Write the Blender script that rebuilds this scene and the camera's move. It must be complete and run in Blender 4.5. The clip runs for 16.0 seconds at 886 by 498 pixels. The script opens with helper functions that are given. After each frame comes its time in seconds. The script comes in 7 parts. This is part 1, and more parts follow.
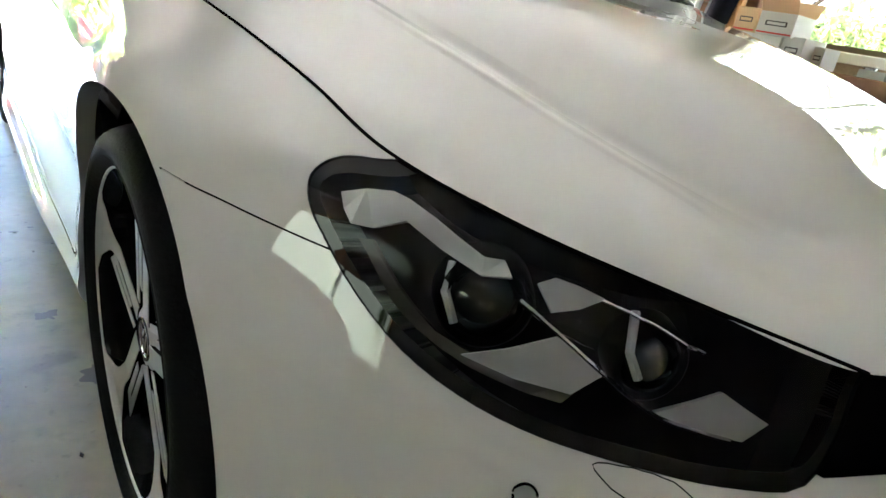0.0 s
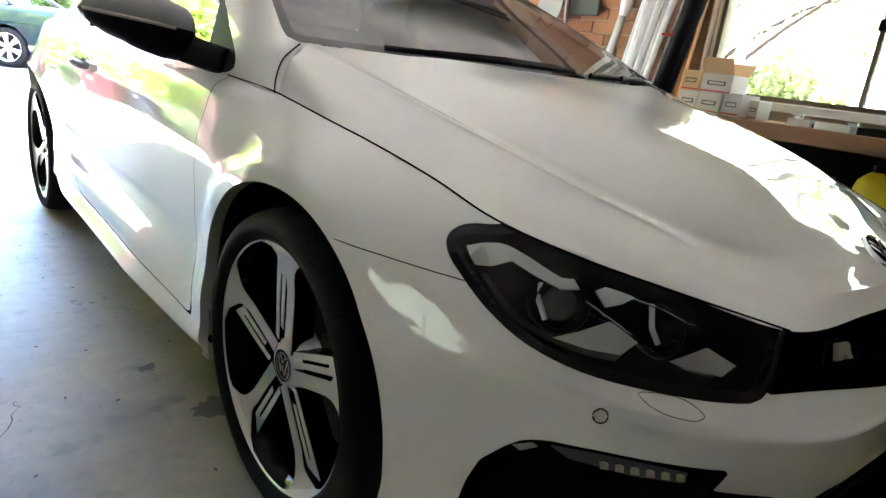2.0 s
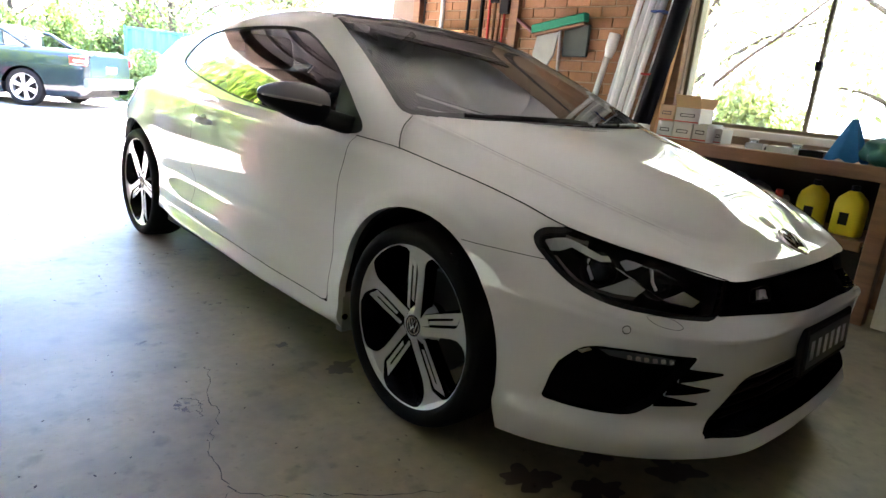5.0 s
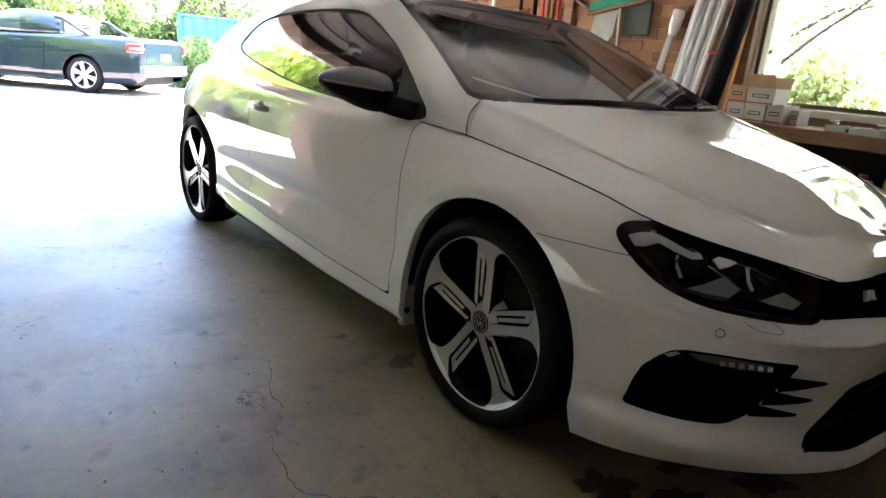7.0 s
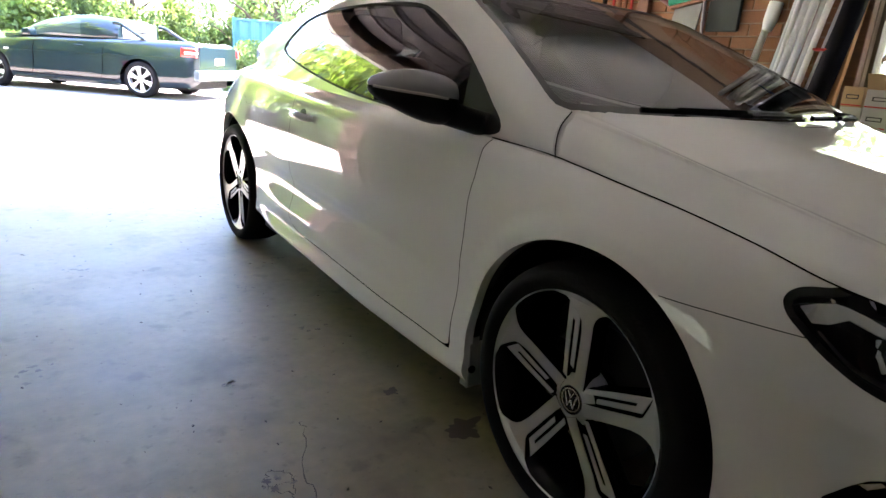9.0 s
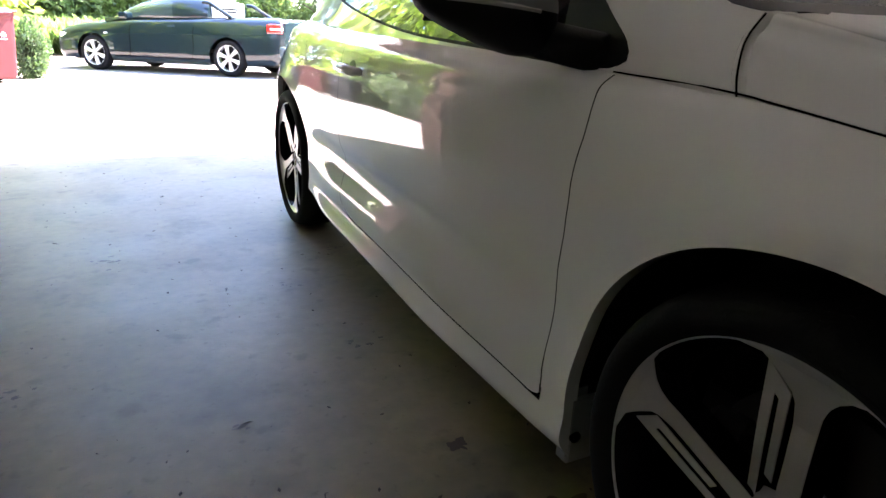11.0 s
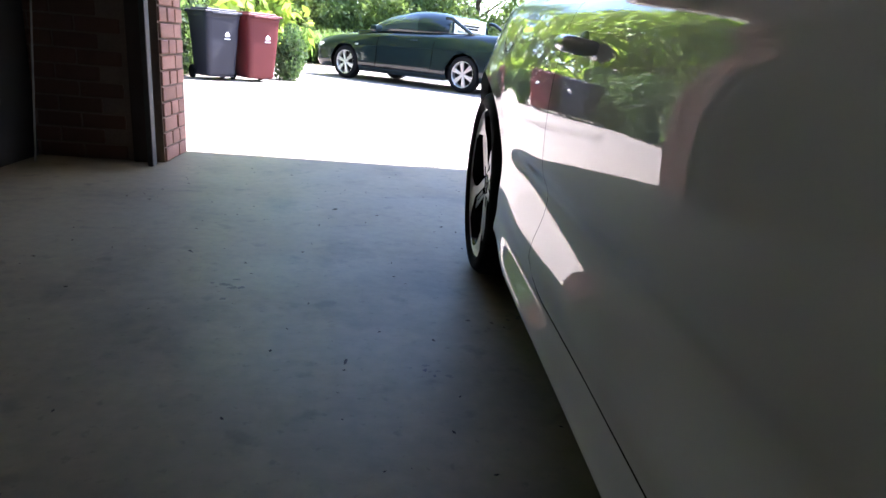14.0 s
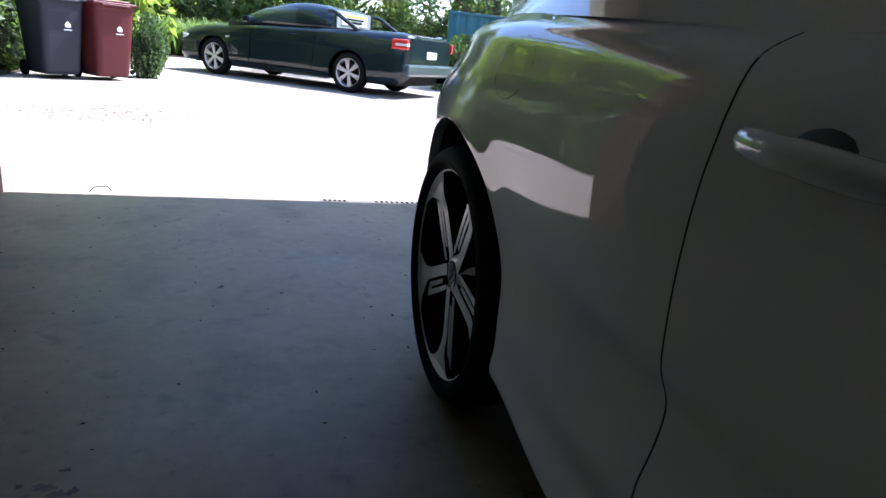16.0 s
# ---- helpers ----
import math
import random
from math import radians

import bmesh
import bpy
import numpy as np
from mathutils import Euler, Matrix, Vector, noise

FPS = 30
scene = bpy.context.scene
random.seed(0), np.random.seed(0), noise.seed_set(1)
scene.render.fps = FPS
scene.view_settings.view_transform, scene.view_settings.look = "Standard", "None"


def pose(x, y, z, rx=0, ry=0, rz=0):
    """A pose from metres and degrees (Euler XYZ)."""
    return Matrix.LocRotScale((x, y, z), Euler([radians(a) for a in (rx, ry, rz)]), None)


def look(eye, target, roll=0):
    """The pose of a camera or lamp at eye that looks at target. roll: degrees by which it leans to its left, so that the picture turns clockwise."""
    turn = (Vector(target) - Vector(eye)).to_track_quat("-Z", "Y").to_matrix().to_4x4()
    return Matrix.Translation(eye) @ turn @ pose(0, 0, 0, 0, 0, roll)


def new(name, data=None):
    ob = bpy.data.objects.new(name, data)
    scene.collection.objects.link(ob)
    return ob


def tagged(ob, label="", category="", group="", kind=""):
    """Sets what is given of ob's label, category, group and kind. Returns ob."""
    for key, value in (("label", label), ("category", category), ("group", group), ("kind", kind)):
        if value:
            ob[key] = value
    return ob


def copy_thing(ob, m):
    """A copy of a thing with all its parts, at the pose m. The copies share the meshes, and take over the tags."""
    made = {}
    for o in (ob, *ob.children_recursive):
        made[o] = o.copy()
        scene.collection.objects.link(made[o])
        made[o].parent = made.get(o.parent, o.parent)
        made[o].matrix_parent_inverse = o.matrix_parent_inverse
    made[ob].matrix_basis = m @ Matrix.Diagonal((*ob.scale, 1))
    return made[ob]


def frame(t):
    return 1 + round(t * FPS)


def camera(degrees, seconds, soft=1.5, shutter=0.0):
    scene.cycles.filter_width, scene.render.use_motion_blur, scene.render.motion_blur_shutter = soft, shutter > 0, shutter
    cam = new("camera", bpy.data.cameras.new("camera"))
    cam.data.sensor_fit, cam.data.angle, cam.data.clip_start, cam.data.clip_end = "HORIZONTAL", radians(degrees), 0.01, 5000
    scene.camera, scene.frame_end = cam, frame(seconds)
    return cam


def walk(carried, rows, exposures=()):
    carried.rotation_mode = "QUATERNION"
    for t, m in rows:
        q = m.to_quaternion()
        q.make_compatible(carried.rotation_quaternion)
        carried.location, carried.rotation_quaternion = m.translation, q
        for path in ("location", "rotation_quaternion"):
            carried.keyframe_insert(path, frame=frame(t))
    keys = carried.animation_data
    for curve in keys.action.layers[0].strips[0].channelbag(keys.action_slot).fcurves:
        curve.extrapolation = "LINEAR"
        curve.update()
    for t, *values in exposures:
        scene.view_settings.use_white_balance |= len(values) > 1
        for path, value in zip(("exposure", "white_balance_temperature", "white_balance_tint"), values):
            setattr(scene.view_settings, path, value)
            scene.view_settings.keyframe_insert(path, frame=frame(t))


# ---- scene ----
cam = camera(70.9, 16.0)
PATH = [
    (0, (-1.056, -0.881, 0.867), (0.143, 0.542, 0.134), 10.5),
    (0.5, (-1.158, -0.859, 0.884), (0.137, 0.486, 0.166), 8.8),
    (1, (-1.232, -0.872, 0.895), (0.069, 0.493, 0.23), 7.1),
    (1.5, (-1.32, -0.958, 0.907), (-0.032, 0.441, 0.289), 7.2),
    (2, (-1.41, -1.04, 0.944), (-0.121, 0.381, 0.379), 7.2),
    (2.5, (-1.538, -1.085, 0.969), (-0.243, 0.33, 0.403), 7.0),
    (3, (-1.681, -1.107, 0.989), (-0.29, 0.22, 0.44), 6.2),
    (3.5, (-1.796, -1.161, 1.012), (-0.441, 0.22, 0.505), 5.7),
    (3.7, (-1.833, -1.205, 1.013), (-0.492, 0.198, 0.531), 5.6),
    (5.8, (-2.161, -1.388, 1.066), (-0.836, 0.02, 0.554), 5.7),
    (6, (-2.17, -1.368, 1.065), (-0.865, 0.063, 0.567), 5.4),
    (6.5, (-2.132, -1.31, 1.051), (-0.877, 0.166, 0.554), 6.1),
    (7, (-2.06, -1.251, 1.046), (-0.841, 0.23, 0.481), 4.9),
    (7.5, (-2.012, -1.184, 1.05), (-0.872, 0.355, 0.475), 4.4),
    (8, (-1.971, -1.099, 1.052), (-0.828, 0.446, 0.498), 4.5),
    (8.2, (-1.951, -1.054, 1.049), (-0.791, 0.477, 0.495), 4.2),
    (10.3, (-1.633, -0.566, 0.976), (-0.726, 1.11, 0.368), 3.3),
    (10.5, (-1.593, -0.518, 0.954), (-0.698, 1.163, 0.345), 2.7),
    (11, (-1.515, -0.384, 0.911), (-0.682, 1.312, 0.254), 1.9),
    (11.5, (-1.42, -0.259, 0.867), (-0.733, 1.492, 0.188), 0.9),
    (12, (-1.341, -0.144, 0.831), (-0.953, 1.713, 0.197), 0.7),
    (12.5, (-1.309, -0.022, 0.798), (-0.985, 1.854, 0.184), 2.7),
    (13, (-1.279, 0.105, 0.778), (-0.941, 1.983, 0.178), 3.4),
    (13.5, (-1.256, 0.246, 0.77), (-0.962, 2.119, 0.133), 4.3),
    (14, (-1.233, 0.426, 0.768), (-1.028, 2.319, 0.155), 5.0),
    (14.5, (-1.229, 0.64, 0.772), (-0.919, 2.516, 0.153), 5.5),
    (15, (-1.244, 0.847, 0.778), (-0.785, 2.692, 0.157), 6.2),
    (15.5, (-1.271, 1.057, 0.802), (-0.793, 2.895, 0.174), 5.7),
    (16, (-1.328, 1.194, 0.849), (-0.758, 3.014, 0.243), 5.9),
]
EXPOSURES = [(0, 6.27, 5800, 19), (2, 5.98, 5880, 21), (3.7, 5.74, 5940, 23), (5.8, 5.48, 6020, 25), (8.2, 5.06, 6120, 26), (10.3, 4.67, 6200, 26), (11.5, 4.02, 6080, 25), (12.5, 3.37, 5860, 22), (14.5, 2.82, 5680, 21), (16, 1.97, 5500, 19)]
walk(cam, [(t, look(eye, target, roll)) for t, eye, target, roll in PATH], EXPOSURES)

# ---- light and exposure ----
SUN_EL, SUN_AZ = 57.0, -70.0           # degrees up, and turned from +y towards -x
world = bpy.data.worlds.new("world")
scene.world = world
world.use_nodes = True
wn = world.node_tree
sky = wn.nodes.new("ShaderNodeTexSky")
sky.sky_type, sky.sun_disc = "NISHITA", False
sky.sun_elevation, sky.sun_rotation = radians(SUN_EL), radians(-SUN_AZ)
wn.links.new(sky.outputs[0], wn.nodes["Background"].inputs[0])
wn.nodes["Background"].inputs[1].default_value = 0.15
sun = new("sun", bpy.data.lights.new("sun", "SUN"))
sun.data.energy, sun.data.angle, sun.data.color = 5.0, radians(0.5), (1.0, 0.95, 0.86)
_d = Vector((-math.sin(radians(SUN_AZ)) * math.cos(radians(SUN_EL)), math.cos(radians(SUN_AZ)) * math.cos(radians(SUN_EL)), math.sin(radians(SUN_EL))))
sun.matrix_world = look(_d * 60, (0, 0, 0))

# ---- helpers of this scene ----

def lin(c):
    """Linear colour from 0..255 display values."""
    return tuple(((v / 255 + 0.055) / 1.055) ** 2.4 if v > 10 else v / 255 / 12.92 for v in c)


def mat(name, color, rough=0.5, metal=0.0, coat=0.0, spread=0.15, scale=6.0, bump=0.0, bump_scale=60.0, fine=0.0, stretch=(1, 1, 1), spec=0.5, rough_var=0.0, tint=None, tint_scale=1.5, tint_edge=(0.45, 0.65), per_object=0.0, per_island=0.0, emit=None, coat_rough=0.02, coat_ior=1.5, smudge=()):
    """A procedural surface: base colour varied at two scales, relief, and gloss."""
    m = bpy.data.materials.new(name)
    m.use_nodes = True
    t = m.node_tree
    b = t.nodes["Principled BSDF"]
    b.inputs["Roughness"].default_value, b.inputs["Metallic"].default_value = rough, metal
    b.inputs["Coat Weight"].default_value, b.inputs["Coat Roughness"].default_value = coat, coat_rough
    b.inputs["Specular IOR Level"].default_value = spec
    b.inputs["Coat IOR"].default_value = coat_ior
    co = t.nodes.new("ShaderNodeTexCoord")
    mp = t.nodes.new("ShaderNodeMapping")
    mp.inputs["Scale"].default_value = stretch
    geo = t.nodes.new("ShaderNodeNewGeometry")
    t.links.new(co.outputs["Object"] if per_object == 0 else geo.outputs["Position"], mp.inputs[0])

    def noise_at(s, detail=4.0):
        n = t.nodes.new("ShaderNodeTexNoise")
        n.inputs["Scale"].default_value, n.inputs["Detail"].default_value = s, detail
        t.links.new(mp.outputs[0], n.inputs["Vector"])
        return n

    def math_node(op, a, bb):
        n = t.nodes.new("ShaderNodeMath")
        n.operation = op
        for k, v in ((0, a), (1, bb)):
            if isinstance(v, (int, float)):
                n.inputs[k].default_value = v
            else:
                t.links.new(v, n.inputs[k])
        return n.outputs[0]

    big, small = noise_at(scale), noise_at(scale * 9)
    amount = math_node("ADD", math_node("MULTIPLY", math_node("SUBTRACT", big.outputs[0], 0.5), 2 * spread), math_node("MULTIPLY", math_node("SUBTRACT", small.outputs[0], 0.5), 2 * fine + spread * 0.5))
    if per_object:
        info = t.nodes.new("ShaderNodeObjectInfo")
        amount = math_node("ADD", amount, math_node("MULTIPLY", math_node("SUBTRACT", info.outputs["Random"], 0.5), 2 * per_object))
    if per_island:
        amount = math_node("ADD", amount, math_node("MULTIPLY", math_node("SUBTRACT", geo.outputs["Random Per Island"], 0.5), 2 * per_island))
    value = math_node("ADD", amount, 1.0)
    base = t.nodes.new("ShaderNodeRGB")
    base.outputs[0].default_value = (*color, 1)
    source = base.outputs[0]
    if tint:
        patch = noise_at(tint_scale, 6.0)
        ramp = t.nodes.new("ShaderNodeMapRange")
        ramp.inputs["From Min"].default_value, ramp.inputs["From Max"].default_value = tint_edge
        t.links.new(patch.outputs[0], ramp.inputs["Value"])
        mix = t.nodes.new("ShaderNodeMix")
        mix.data_type = "RGBA"
        t.links.new(ramp.outputs[0], mix.inputs["Factor"])
        t.links.new(source, mix.inputs["A"])
        mix.inputs["B"].default_value = (*tint, 1)
        source = mix.outputs["Result"]
    if smudge:
        for sc, lo, hi, amount_s in smudge:
            ramp = t.nodes.new("ShaderNodeMapRange")
            ramp.inputs["From Min"].default_value, ramp.inputs["From Max"].default_value = lo, hi
            ramp.inputs["To Min"].default_value, ramp.inputs["To Max"].default_value = 0, -amount_s
            t.links.new(noise_at(sc, 7.0).outputs[0], ramp.inputs["Value"])
            value = math_node("ADD", value, ramp.outputs[0])
    vm = t.nodes.new("ShaderNodeVectorMath")
    vm.operation = "SCALE"
    t.links.new(source, vm.inputs[0])
    t.links.new(value, vm.inputs["Scale"])
    t.links.new(vm.outputs[0], b.inputs["Base Color"])
    if rough_var:
        t.links.new(math_node("ADD", math_node("MULTIPLY", math_node("SUBTRACT", big.outputs[0], 0.5), 2 * rough_var), rough), b.inputs["Roughness"])
    if bump:
        bn = t.nodes.new("ShaderNodeBump")
        bn.inputs["Strength"].default_value, bn.inputs["Distance"].default_value = bump, 0.01
        t.links.new(noise_at(bump_scale, 6.0).outputs[0], bn.inputs["Height"])
        t.links.new(bn.outputs[0], b.inputs["Normal"])
    if emit:
        b.inputs["Emission Color"].default_value, b.inputs["Emission Strength"].default_value = (*emit[:3], 1), emit[3]
    return m


def glass(name, tint=(0.8, 0.85, 0.82), ior=1.5, rough=0.0, dust_veil=0.0):
    """A thin clear sheet: it lets tinted light through and mirrors by Fresnel."""
    m = bpy.data.materials.new(name)
    m.use_nodes = True
    t = m.node_tree
    t.nodes.remove(t.nodes["Principled BSDF"])
    tr, gl, fr, mx = (t.nodes.new(k) for k in ("ShaderNodeBsdfTransparent", "ShaderNodeBsdfGlossy", "ShaderNodeFresnel", "ShaderNodeMixShader"))
    tr.inputs[0].default_value, gl.inputs["Roughness"].default_value, fr.inputs[0].default_value = (*tint, 1), rough, ior
    t.links.new(fr.outputs[0], mx.inputs[0])
    t.links.new(tr.outputs[0], mx.inputs[1])
    t.links.new(gl.outputs[0], mx.inputs[2])
    last = mx.outputs[0]
    if dust_veil:
        df, m2 = t.nodes.new("ShaderNodeBsdfDiffuse"), t.nodes.new("ShaderNodeMixShader")
        df.inputs[0].default_value, m2.inputs[0].default_value = (.6, .6, .58, 1), dust_veil
        t.links.new(last, m2.inputs[1])
        t.links.new(df.outputs[0], m2.inputs[2])
        last = m2.outputs[0]
    t.links.new(last, t.nodes["Material Output"].inputs[0])
    return m


def mesh_of(name, bm, material, smooth=False):
    me = bpy.data.meshes.new(name)
    bm.to_mesh(me)
    bm.free()
    if material:
        me.materials.append(material)
    if smooth:
        me.polygons.foreach_set("use_smooth", [True] * len(me.polygons))
    return me


def part(name, bm, material, parent=None, label="", smooth=False):
    """Links a bmesh as one mesh object under a thing or a part."""
    ob = new(name, mesh_of(name, bm, material, smooth))
    ob.parent = parent
    if label:
        ob["label"] = label
    return ob


def thing(name, label, category, group="", at=None, kind=""):
    """An empty that holds the parts of one thing."""
    ob = new(name)
    ob.empty_display_size = 0.1
    if at is not None:
        ob.matrix_world = at
    return tagged(ob, label, category, group, kind)


def solid(name, bm, material, label, category, group="", kind="", smooth=False):
    """A thing that is one mesh."""
    return tagged(part(name, bm, material, None, "", smooth), label, category, group, kind)


def box(x0, x1, y0, y1, z0, z1, bevel=0.0, bm=None, m=None, seg=1):
    bm = bm or bmesh.new()
    made = bmesh.ops.create_cube(bm, size=1.0)["verts"]
    mm = Matrix.Translation(((x0 + x1) / 2, (y0 + y1) / 2, (z0 + z1) / 2)) @ Matrix.Diagonal((abs(x1 - x0), abs(y1 - y0), abs(z1 - z0), 1))
    bmesh.ops.transform(bm, matrix=(m @ mm) if m else mm, verts=made)
    if bevel:
        edges = list({e for v in made for e in v.link_edges})
        bmesh.ops.bevel(bm, geom=edges, offset=bevel, segments=seg, affect="EDGES", profile=0.6)
    return bm


def tube(a, b, r0, r1=None, n=16, bm=None, caps=True):
    """A round bar from a to b."""
    bm = bm or bmesh.new()
    a, b = Vector(a), Vector(b)
    r1 = r0 if r1 is None else r1
    turn = (b - a).to_track_quat("Z", "Y").to_matrix().to_4x4()
    made = bmesh.ops.create_cone(bm, cap_ends=caps, segments=n, radius1=r0, radius2=r1, depth=(b - a).length)["verts"]
    bmesh.ops.transform(bm, matrix=Matrix.Translation((a + b) / 2) @ turn, verts=made)
    return bm


def lathe(profile, n=64, bm=None, m=None):
    """Turns (radius, height) pairs about the z axis."""
    bm = bm or bmesh.new()
    rings = []
    for r, h in profile:
        rings.append([bm.verts.new((m or Matrix()) @ Vector((r * math.cos(2 * math.pi * k / n), r * math.sin(2 * math.pi * k / n), h))) for k in range(n)])
    for a, b in zip(rings, rings[1:]):
        for k in range(n):
            bm.faces.new((a[k], a[(k + 1) % n], b[(k + 1) % n], b[k]))
    return bm


def prism(outline, h0, h1, bm=None, m=None, bevel=0.0):
    """A flat outline (x, y), pulled from height h0 to h1."""
    bm = bm or bmesh.new()
    m = m or Matrix()
    low = [bm.verts.new(m @ Vector((x, y, h0))) for x, y in outline]
    top = [bm.verts.new(m @ Vector((x, y, h1))) for x, y in outline]
    k = len(outline)
    f_top = bm.faces.new(top)
    bm.faces.new(low[::-1])
    for i in range(k):
        bm.faces.new((low[i], low[(i + 1) % k], top[(i + 1) % k], top[i]))
    if bevel:
        bmesh.ops.bevel(bm, geom=list(f_top.edges), offset=bevel, segments=1, affect="EDGES")
    return bm


def sweep(points, r, n=8, bm=None, closed=False):
    """A round bar along points."""
    bm = bm or bmesh.new()
    pts = [Vector(p) for p in points]
    rings = []
    for i, p in enumerate(pts):
        a = pts[i - 1] if i or closed else p
        b = pts[(i + 1) % len(pts)] if i + 1 < len(pts) or closed else p
        d = (b - a).normalized()
        u = d.cross(Vector((0.13, 0.21, 0.97))).normalized()
        w = d.cross(u)
        rr = r[i] if isinstance(r, (list, tuple)) else r
        rings.append([bm.verts.new(p + rr * (math.cos(2 * math.pi * k / n) * u + math.sin(2 * math.pi * k / n) * w)) for k in range(n)])
    pairs = list(zip(rings, rings[1:])) + ([(rings[-1], rings[0])] if closed else [])
    for a, b in pairs:
        for k in range(n):
            bm.faces.new((a[k], a[(k + 1) % n], b[(k + 1) % n], b[k]))
    if not closed:
        bm.faces.new(rings[0][::-1])
        bm.faces.new(rings[-1])
    return bm


def curve_points(knots, n=6, closed=False):
    """A smooth line through knots (any dimension)."""
    k = np.array(knots, float)
    out = []
    count = len(k)
    for i in range(count if closed else count - 1):
        if closed:
            p0, p1, p2, p3 = k[i - 1], k[i], k[(i + 1) % count], k[(i + 2) % count]
        else:
            p0, p1, p2, p3 = k[max(i - 1, 0)], k[i], k[i + 1], k[min(i + 2, count - 1)]
        for s in range(n):
            u = s / n
            out.append(0.5 * (2 * p1 + (p2 - p0) * u + (2 * p0 - 5 * p1 + 4 * p2 - p3) * u * u + (3 * p1 - p0 - 3 * p2 + p3) * u**3))
    if not closed:
        out.append(k[-1])
    return np.array(out)

# ---- materials ----
PAINT = mat("white_car_paint", (0.67, 0.67, 0.655), rough=0.5, coat=1.0, coat_ior=1.75, spread=0.012, scale=3, spec=0.0, coat_rough=0.0)
BLACK_GLOSS = mat("gloss_black", (0.005, 0.005, 0.006), rough=0.25, coat=0.8, spec=0.0, spread=0.1)
BLACK_PLASTIC = mat("black_plastic", (0.008, 0.008, 0.008), rough=0.55, spec=0.08, spread=0.15, bump=0.15, bump_scale=400)
GAP = mat("shut_line_black", (0.003, 0.003, 0.003), rough=0.9, spread=0.1, spec=0.0)
RUBBER = mat("tyre_rubber", (0.011, 0.011, 0.0112), rough=0.72, spec=0.038, spread=0.25, scale=8, bump=0.2, bump_scale=150)
ALLOY = mat("machined_alloy", (0.52, 0.52, 0.52), rough=0.36, metal=0.8, spread=0.05, fine=0.05, scale=30)
ALLOY_DARK = mat("alloy_black", (0.004, 0.004, 0.005), rough=0.35, coat=0.2, spec=0.0, spread=0.1)
STEEL = mat("brake_steel", (0.06, 0.057, 0.055), rough=0.45, metal=0.8, spread=0.2, scale=20)
CHROME = mat("chrome", (0.8, 0.8, 0.8), rough=0.06, metal=1.0, spread=0.02)
SATIN = mat("satin_reflector", (0.82, 0.82, 0.83), rough=0.3, metal=0.0, spread=0.03, coat=.3)
CABIN = mat("cabin_dark_fabric", (0.02, 0.02, 0.021), rough=0.85, spread=0.2, bump=0.3, bump_scale=300)
# dark tint for the dim cabin; pale diffuse for dust and the mirrored ceiling
SCREEN_GLASS = glass("windscreen_glass", (0.33, 0.36, 0.355), ior=1.7, dust_veil=.03)
PRIVACY_GLASS = glass("side_glass", (0.28, 0.31, 0.30), ior=1.75)
CLEAR = glass("clear_lens", (0.90, 0.91, 0.91), ior=1.33)
CONCRETE = mat("garage_concrete", lin((127, 117, 92)), rough=0.52, spec=0.36, spread=0.27, scale=2.3, fine=0.17, bump=0.05, bump_scale=70, rough_var=0.14, tint=lin((104, 95, 75)), tint_scale=1.5, tint_edge=(0.46, 0.72), smudge=((3.1, .56, .68, .22), (9.0, .60, .70, .28), (38.0, .62, .72, .25)))
DRIVE = mat("driveway_concrete", lin((146, 137, 128)), rough=0.85, spread=0.2, scale=0.8, fine=0.12, bump=0.3, bump_scale=120, tint=lin((132, 120, 110)), tint_scale=0.6, tint_edge=(0.5, 0.8))
BRICK = mat("brick_red", lin((142, 103, 72)), rough=0.9, spread=0.12, scale=14, fine=0.15, bump=0.5, bump_scale=160, per_object=0.16)
BRICK_PALE = mat("brick_pale", lin((150, 112, 98)), rough=0.9, spread=0.12, scale=14, fine=0.15, bump=0.5, bump_scale=160, per_object=0.16)
BRICK_DARK = mat("brick_brown", lin((92, 68, 58)), rough=0.9, spread=0.12, scale=14, fine=0.15, bump=0.5, bump_scale=160, per_object=0.16)
MORTAR = mat("mortar", lin((150, 130, 108)), rough=0.95, spread=0.12, scale=10, fine=0.2, bump=0.5, bump_scale=200)
MORTAR_DARK = mat("mortar_brown", lin((112, 96, 84)), rough=0.95, spread=0.12, scale=10, fine=0.2, bump=0.5, bump_scale=200)
WOOD = mat("bench_timber", lin((118, 82, 54)), rough=0.65, spread=0.2, scale=5, fine=0.2, stretch=(8, 0.6, 8), bump=0.15, bump_scale=60, tint=lin((78, 54, 38)), tint_scale=2, tint_edge=(0.5, 0.8))
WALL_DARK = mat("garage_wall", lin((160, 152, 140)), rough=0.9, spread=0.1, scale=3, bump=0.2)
# darker copy of the wall colour, to cut light bounced onto the car's nose
WALL_SHADE = mat("back_wall_dimmed", lin((112, 102, 92)), rough=0.9, spread=0.1, scale=3, bump=0.2)
CEILING = mat("ceiling_board", lin((236, 240, 234)), rough=0.9, spread=0.05, scale=2)
TAIL_RED = mat("tail_red", (.5, .02, .015), rough=.2, coat=1.0)

# ---- the place ----
WALL_R, WALL_L, WALL_B, FRONT = 2.45, -5.6, -3.4, 4.15     # inner faces of the garage
OPEN_L, OPEN_R, OPEN_TOP, OUT = -2.50, 2.42, 2.15, 4.56    # the door opening; outer face of the front wall
CEIL = 2.55

